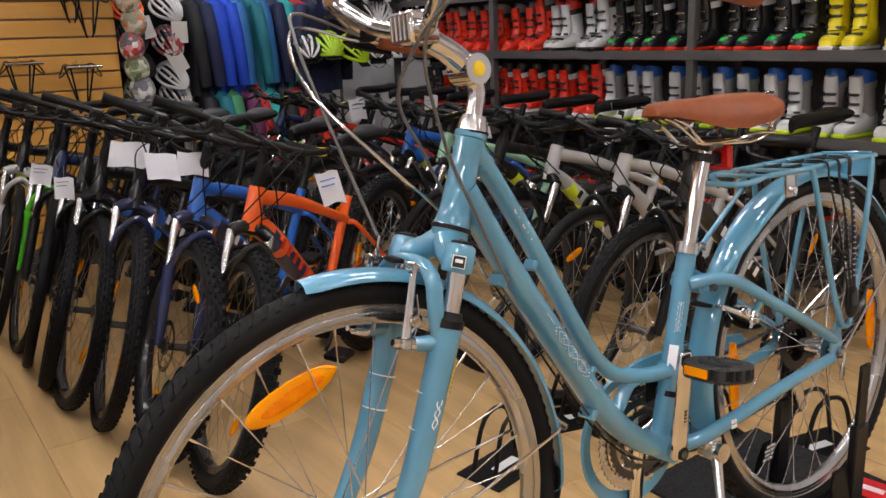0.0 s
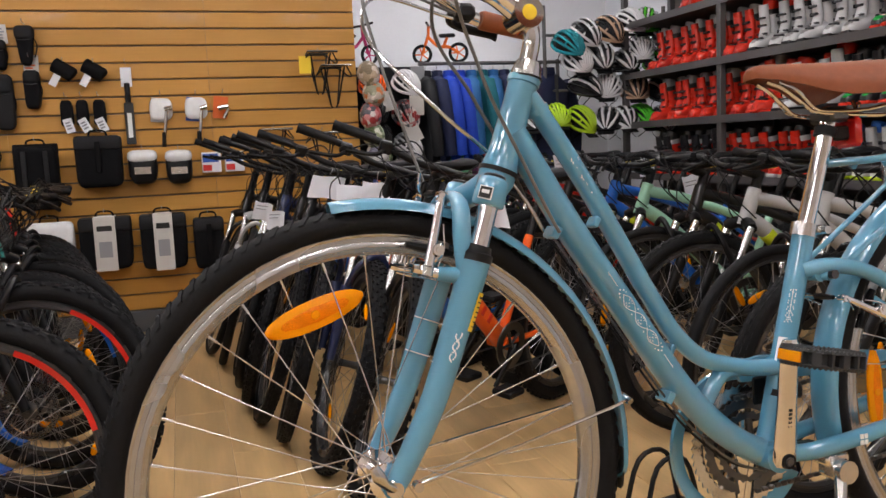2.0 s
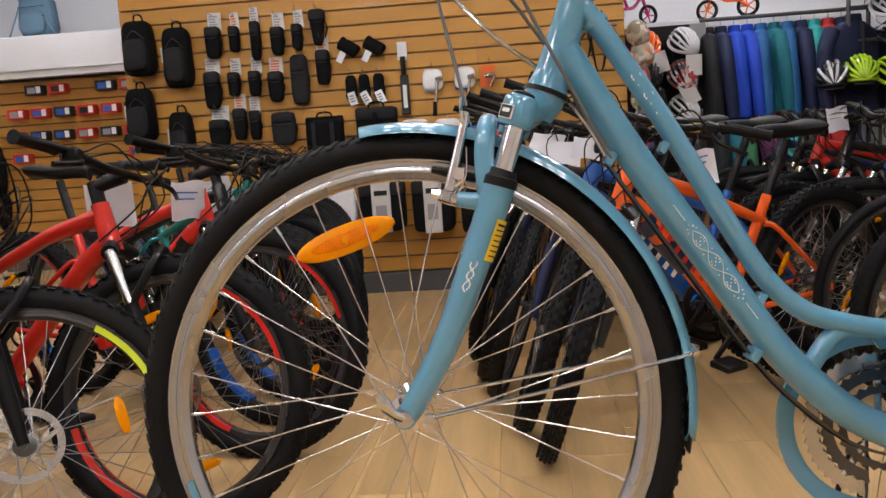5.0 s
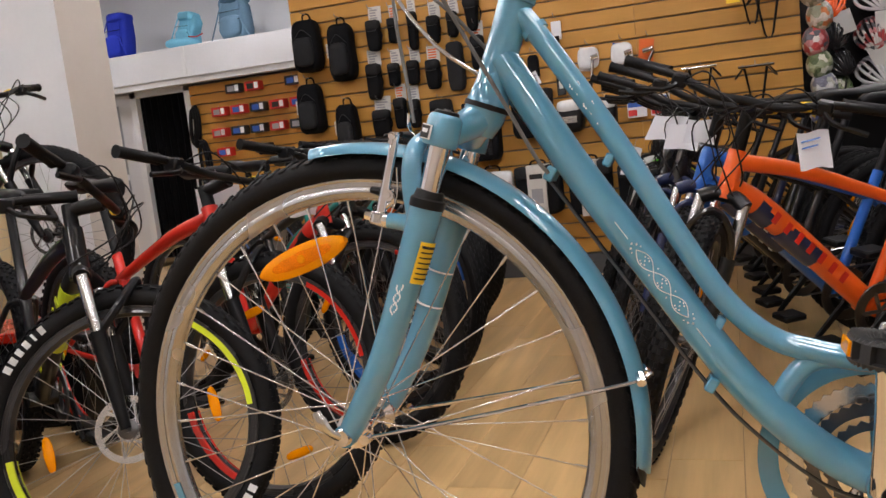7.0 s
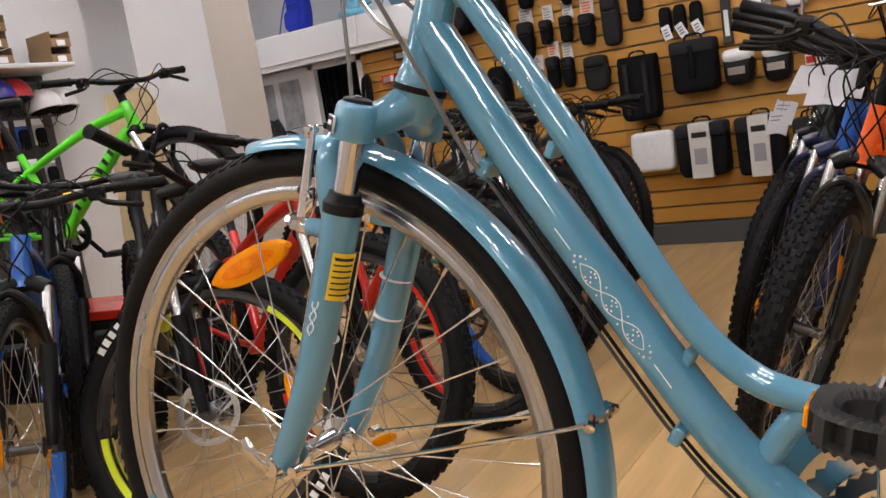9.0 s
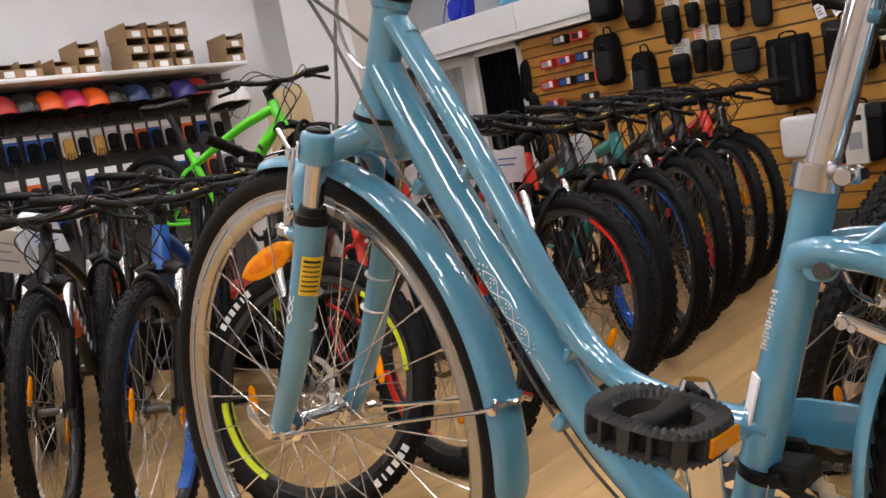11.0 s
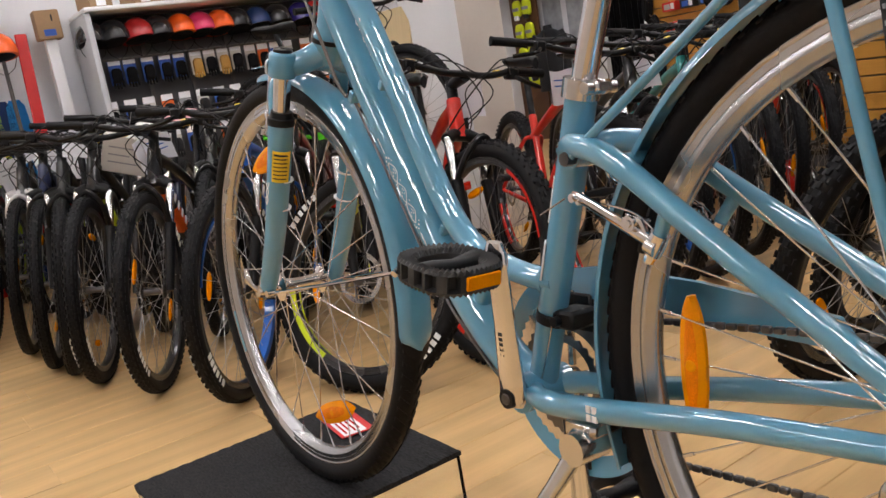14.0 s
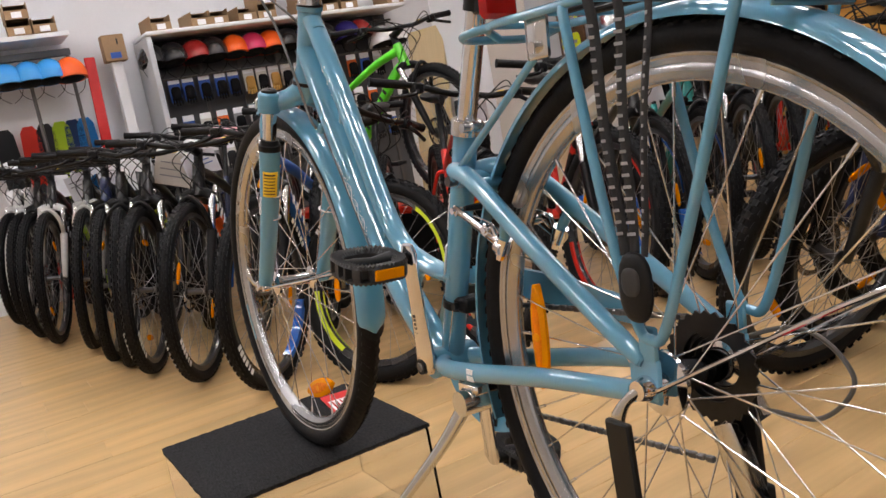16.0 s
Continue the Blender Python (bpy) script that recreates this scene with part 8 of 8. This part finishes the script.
for i, y in enumerate((0.88, 1.0, 1.1, 1.22, 1.34, 1.44)):
    glove(pose(HX - 0.12, y, 1.375), BLUE_CARD, BLACK_FABRIC, "black gloves on a blue card")
TAN = mat("tan_leather", (0.45, 0.25, 0.06), 0.6, 0, 0.15, 100, 0.001)
for i, y in enumerate((1.56, 1.66, 1.76, 1.86)):
    glove(pose(HX - 0.12, y, 1.375), CARD, TAN if i % 2 == 0 else BLACK_FABRIC, "tan and black gloves on a card")
for i, y in enumerate((1.97, 2.07, 2.17, 2.27, 2.42, 2.54, 2.66)):
    glove(pose(HX - 0.12, y, 1.36), (CARD, ORANGE_CARD, BLUE_CARD)[i % 3], BLACK_FABRIC, "black gloves on a printed card")
for r, z in enumerate((1.10, 0.86)):
    for i in range(15):
        glove(pose(HX - 0.12, 0.92 + 0.126 * i, z), (CARD, CARD, GREY_PRINT, BLUE_CARD, ORANGE_CARD)[(i * 3 + r) % 5], (BLACK_FABRIC, GREY_FABRIC)[i % 2], "dark gloves on a printed card")
KRAFT = mat("kraft_cardboard", (0.30, 0.19, 0.10), 0.7, 0, 0.08, 70, 0, 0, 0.12)


def carton(y, z, w=0.14, h=0.10, x=HX):
    t = thing("open_carton", "brown open-fronted cardboard bin with white label", "carton", pose(x, y, z, 0, 0, random.uniform(-5, 5)), "cartons on the shelf")
    for lo, hi in (((-0.15, -w / 2, 0), (0.12, w / 2, 0.004)), ((-0.15, -w / 2, 0.004), (0.12, -w / 2 + 0.004, h)), ((-0.15, w / 2 - 0.004, 0.004), (0.12, w / 2, h)), ((-0.15, -w / 2 + 0.004, 0.004), (-0.146, w / 2 - 0.004, h)), ((0.116, -w / 2 + 0.004, 0.004), (0.12, w / 2 - 0.004, h * 0.55))):
        part("panel", boxed(lo, hi), KRAFT, t, "", False)
    part("lid", boxed((-0.15, -w / 2, h - 0.003), (0.02, w / 2, h)), KRAFT, t, "", False)
    part("label", boxed((0.12, -0.03, 0.008), (0.1215, 0.03, 0.045)), PAPER, t, "", False)
    part("contents", boxed((-0.14, -w / 2 + 0.006, 0.004), (0.1, w / 2 - 0.006, h * 0.5)), BLACK_PL, t, "", False)


for y in (0.94, 1.22, 1.36, 1.56, 1.71, 2.06, 2.22, 2.38, 2.79):
    carton(y, 1.695)
for y in (1.73, 2.06, 2.22, 2.37, 2.8):
    carton(y, 1.796)
for y in (2.06, 2.22, 2.37):
    carton(y, 1.897)
# second bay with blue helmets
disp2 = thing("helmet_display", "white shelf with a dark rail over snowboards", "display", pose(HX, 0.0, 0))
part("shelf_board", boxed((-0.28, -0.9, 1.735), (0.12, 0.355, 1.765), 0.003), SHELF_WHITE, disp2)
part("rail", boxed((-0.1, -0.9, 1.63), (-0.04, 0.36, 1.675), 0.003), DARK_GREY, disp2)
for y in (0.075, 0.34):
    part("post", tube([(-0.07, y, 0), (-0.07, y, 1.64)], 0.012, 8), RACK_GREY, disp2)
for y in (-0.32, -0.19, -0.06, 0.07, 0.2):
    helmet(pose(HX - 0.02, y, 1.475, 0, 8, 180), GLOSS["sky"], "sky blue ski helmet on the display", "ski helmets", "ski_helmet", False, False)
helmet(pose(HX - 0.02, 0.325, 1.47, 0, 8, 180), GLOSS["orange"], "orange ski helmet on the display", "ski helmets", "ski_helmet", False, False)
for y in (-0.2, 0.08, 0.22):
    carton(y, 1.766)
carton(0.08, 1.867)
for i, (y, c) in enumerate(((-0.15, "black"), (0.0, "red"), (0.10, "black"), (0.20, "lime"), (0.28, "navy"), (0.36, "sky"))):
    t = thing("snowboard", f"{c} patterned snowboard leaning on the wall", "snowboard", pose(HX - 0.12, y, 0.02, 0, -4, 0), "snowboards")
    bm = bmesh.new()
    rows = []
    for zz, w in ((0.0, 0.03), (0.04, 0.055), (0.2, 0.068), (0.6, 0.058), (1.0, 0.066), (1.16, 0.055), (1.2, 0.03)):
        rows.append([bm.verts.new((0.01 * (zz > 1.1 or zz < 0.1), s * w, zz)) for s in (-1, 1)])
    for a, b in zip(rows, rows[1:]):
        bm.faces.new((a[0], a[1], b[1], b[0]))
    bmesh.ops.solidify(bm, geom=bm.faces[:], thickness=0.01)
    part("deck", bm, {"lime": SHELL["lime"], "red": SHELL["red"], "sky": GLOSS["sky"], "navy": GLOSS["navy"], "black": SHELL["black"]}[c], t)
    for zz in (0.75, 0.95):
        part("graphic", boxed((0.012, -0.04, zz), (0.016, 0.03, zz + 0.08), 0, Matrix.Rotation(radians(15), 4, "X")), PAPER if c != "lime" else BLACK_PRINT, t, "", False)
t = thing("ski_pair", "tall bright red ski standing against the wall", "ski", pose(HX + 0.05, 0.395, 0, -2.5, -3, 0))
part("ski", boxed((-0.008, -0.035, 0.0), (0.008, 0.035, 1.60), 0.006), mat("red_ski_top", (0.5, 0.02, 0.02), 0.25, 0, 0.1, 30, 0, 0.5), t)
pole = thing("wall_duct", "white square duct on the wall with a card dispenser", "duct", pose(HX - 0.1, 0.645, 0))
part("duct", boxed((-0.05, -0.035, 0.0), (0.02, 0.035, 1.56), 0.004), SHELF_WHITE, pole)
part("dispenser", boxed((-0.05, -0.075, 1.55), (0.05, 0.075, 1.73), 0.006), KRAFT, pole, "brown card dispenser with blue mark")
part("mark", boxed((0.05, -0.035, 1.57), (0.052, 0.035, 1.61)), BLUE_CARD, pole, "", False)
part("slot", boxed((0.05, 0.02, 1.66), (0.0515, 0.03, 1.70)), BLACK_PRINT, pole, "", False)
part("cable", tube(smooth_line([(-0.28, -0.12, 2.2), (-0.28, -0.1, 1.4), (-0.27, -0.08, 0.6)], 4), 0.006, 6), DARK_GREY, pole)
part("pipe", tube([(-0.27, 0.18, 0.0), (-0.27, 0.18, 2.95)], 0.025, 10), WALL_WHITE, pole)

# ---- the green bicycle on a stand before the pillar ----
gpose = pose(-2.07, 1.66, 0.39, 0, 0, 15)
gstand = thing("display_block", "black and red display stand under the green bicycle", "stand", pose(-2.55, 1.535, 0, 0, 0, 15))
part("block", boxed((-0.85, -0.16, 0.0), (0.6, 0.16, 0.35), 0.01), BLACK_MATT, gstand)
part("red_top", boxed((-0.87, -0.17, 0.35), (0.62, 0.17, 0.39), 0.004), SHELL["red"], gstand)
bike("bright green mountain bike raised on a display stand", gpose, GREEN, None, "semi", -10, BLACK_MATT, BLACK_PRINT, "bicycles on display", reflector=False, bar_w=0.37)
ply = thing("plywood_board", "pale plywood board leaning against the pillar", "board", pose(-3.02, 2.09, 0.0, -6, 0, 10))
part("sheet", boxed((-0.17, 0, 0), (0.17, 0.02, 1.36), 0.002), mat("pale_plywood", (0.55, 0.43, 0.25), 0.6, 0, 0.12, 30, 0, 0, 0.1, stretch=(2, 1, 0.15)), ply)

# ---- papers, tags and boxes on the bicycles ----


def paper(x, y, z, w, h, turn, lean, lines=3, m=PAPER, blue=False, label="white paper price sheet hanging from a handlebar"):
    t = thing("price_sheet", label, "paper", pose(x, y, z, lean, random.uniform(-14, 14), turn), "papers on the bicycles")
    bm = bmesh.new()
    n = 6
    cols_ = []
    for i in range(n + 1):
        u = i / n - 0.5
        cols_.append([bm.verts.new((u * w, 0.012 * math.sin(u * 3), -h * v + 0.004 * math.sin(7 * u + v))) for v in (0, 0.5, 1)])
    for a, b in zip(cols_, cols_[1:]):
        for k in range(2):
            bm.faces.new((a[k], a[k + 1], b[k + 1], b[k]))
    bmesh.ops.solidify(bm, geom=bm.faces[:], thickness=0.0008)
    part("sheet", bm, m, t)
    for k in range(lines):
        part("text_bar", boxed((-w * 0.36, -0.0135, -h * (0.3 + 0.17 * k)), (w * (0.3 - 0.1 * (k % 2)), -0.0122, -h * (0.26 + 0.17 * k))), PRINT_BLUE if blue else GREY_PRINT, t, "", False)
    part("string", tube([(0, 0, 0), (0.0, 0.01, 0.05)], 0.001, 4), WIRE, t)


paper(0.29, 1.98, 0.93, 0.12, 0.10, -32, -42, 0)
paper(0.34, 1.84, 0.90, 0.10, 0.11, -14, -48, 0)
paper(0.40, 1.70, 0.91, 0.09, 0.08, -25, -35, 0)
paper(0.665, 1.322, 0.86, 0.07, 0.10, -20, -24, 2, PAPER, True)
paper(0.10, 2.5, 0.82, 0.07, 0.08, -20, -30, 2)
paper(0.12, 2.25, 0.80, 0.06, 0.08, -20, -30, 2)
paper(-0.86, 1.50, 0.86, 0.10, 0.12, 20, 5, 2, PAPER, True)
paper(-0.92, 1.1, 0.88, 0.12, 0.12, 25, 0, 0)
paper(-0.95, 2.0, 0.85, 0.1, 0.12, 20, 0, 2)
paper(-1.824, 0.457, 0.955, 0.12, 0.075, 72, -50, 0, PINK_PAPER, False, "pink paper note on a handlebar")
paper(-2.08, 0.414, 0.875, 0.11, 0.11, 75, -20, 3, PAPER, True)
paper(-2.332, 0.193, 0.905, 0.13, 0.09, 75, -35, 0)
paper(-2.75, 0.16, 0.88, 0.1, 0.1, 75, 0, 2)
paper(-3.1, 0.1, 0.92, 0.1, 0.08, 75, 10, 0)
paper(-3.4, 0.05, 0.86, 0.12, 0.14, 75, 0, 2)
for x, y, z in ((2.0, 2.3, 0.78), (1.9, 1.35, 0.86), (1.95, 1.05, 0.86), (2.2, 3.0, 0.85), (1.5, 2.6, 0.9)):
    paper(x, y, z + 0.06, 0.075, 0.1, -30, 0, 2)
t = thing("white_box", "white cardboard box in a clear bag hung on a handlebar", "box", pose(-2.19, 0.30, 0.752, 10, 20, 66))
part("box", boxed((-0.085, -0.045, 0.0), (0.085, 0.045, 0.15), 0.003), CARD, t)
part("bag", soft_box(0.10, 0.09, 0.07), POLY, t).location = (0.07, 0.04, 0.21)
for k in range(3):
    part("text_bar", boxed((-0.06, -0.0465, 0.04 + 0.03 * k), (0.05 - 0.03 * (k % 2), -0.045, 0.046 + 0.03 * k)), GREY_PRINT, t, "", False)
part("string", tube([(0, 0, 0.15), (0, 0.02, 0.24)], 0.0012, 4), WIRE, t)
# black stands on the floor between the rows
for x, y in ((1.75, 0.35), (1.55, 0.62), (1.35, 0.95), (0.95, 0.85)):
    t = thing("bicycle_stand", "low black floor stand for a bicycle wheel", "stand", pose(x, y, 0.0, 0, 0, random.uniform(-20, 20)), "floor stands")
    part("plate", boxed((-0.13, -0.08, 0.0), (0.13, 0.08, 0.008), 0.002), BLACK_MATT, t)
    for s in (-1, 1):
        part("arm", tube(smooth_line([(-0.1, s * 0.04, 0.008), (-0.05, s * 0.035, 0.16), (0.05, s * 0.035, 0.16), (0.1, s * 0.04, 0.008)], 4), 0.007, 7), BLACK_MATT, t)
    part("text_bar", boxed((-0.05, -0.015, 0.008), (0.05, 0.015, 0.009)), WHITE_PRINT, t, "", False)

# price tags hanging from the bars of the slanted row
for x, y, z, turn in ((-2.05, 0.33, 0.86, 20), (-2.68, 0.20, 0.87, -15), (-3.02, 0.14, 0.86, 10), (-3.45, 0.05, 0.88, 30), (-3.72, 0.02, 0.87, -10)):
    t = thing("price_tag", "white printed price tag tied to a handlebar", "tag", pose(x, y, z, 8, turn / 2, -55 + turn), "price tags")
    part("sheet", boxed((-0.045, -0.001, -0.13), (0.045, 0.0, 0.0)), PAPER, t, "", False)
    for k in range(4):
        part("print_bar", boxed((-0.035, -0.002, -0.03 - 0.025 * k), (0.02 + 0.004 * k, -0.0012, -0.022 - 0.025 * k)), GREY_PRINT if k else PRINT_BLUE, t, "plain bar of print", False)
    part("string", tube([(0, 0, -0.005), (0.004, 0.004, 0.06)], 0.0008, 4), PAPER, t)
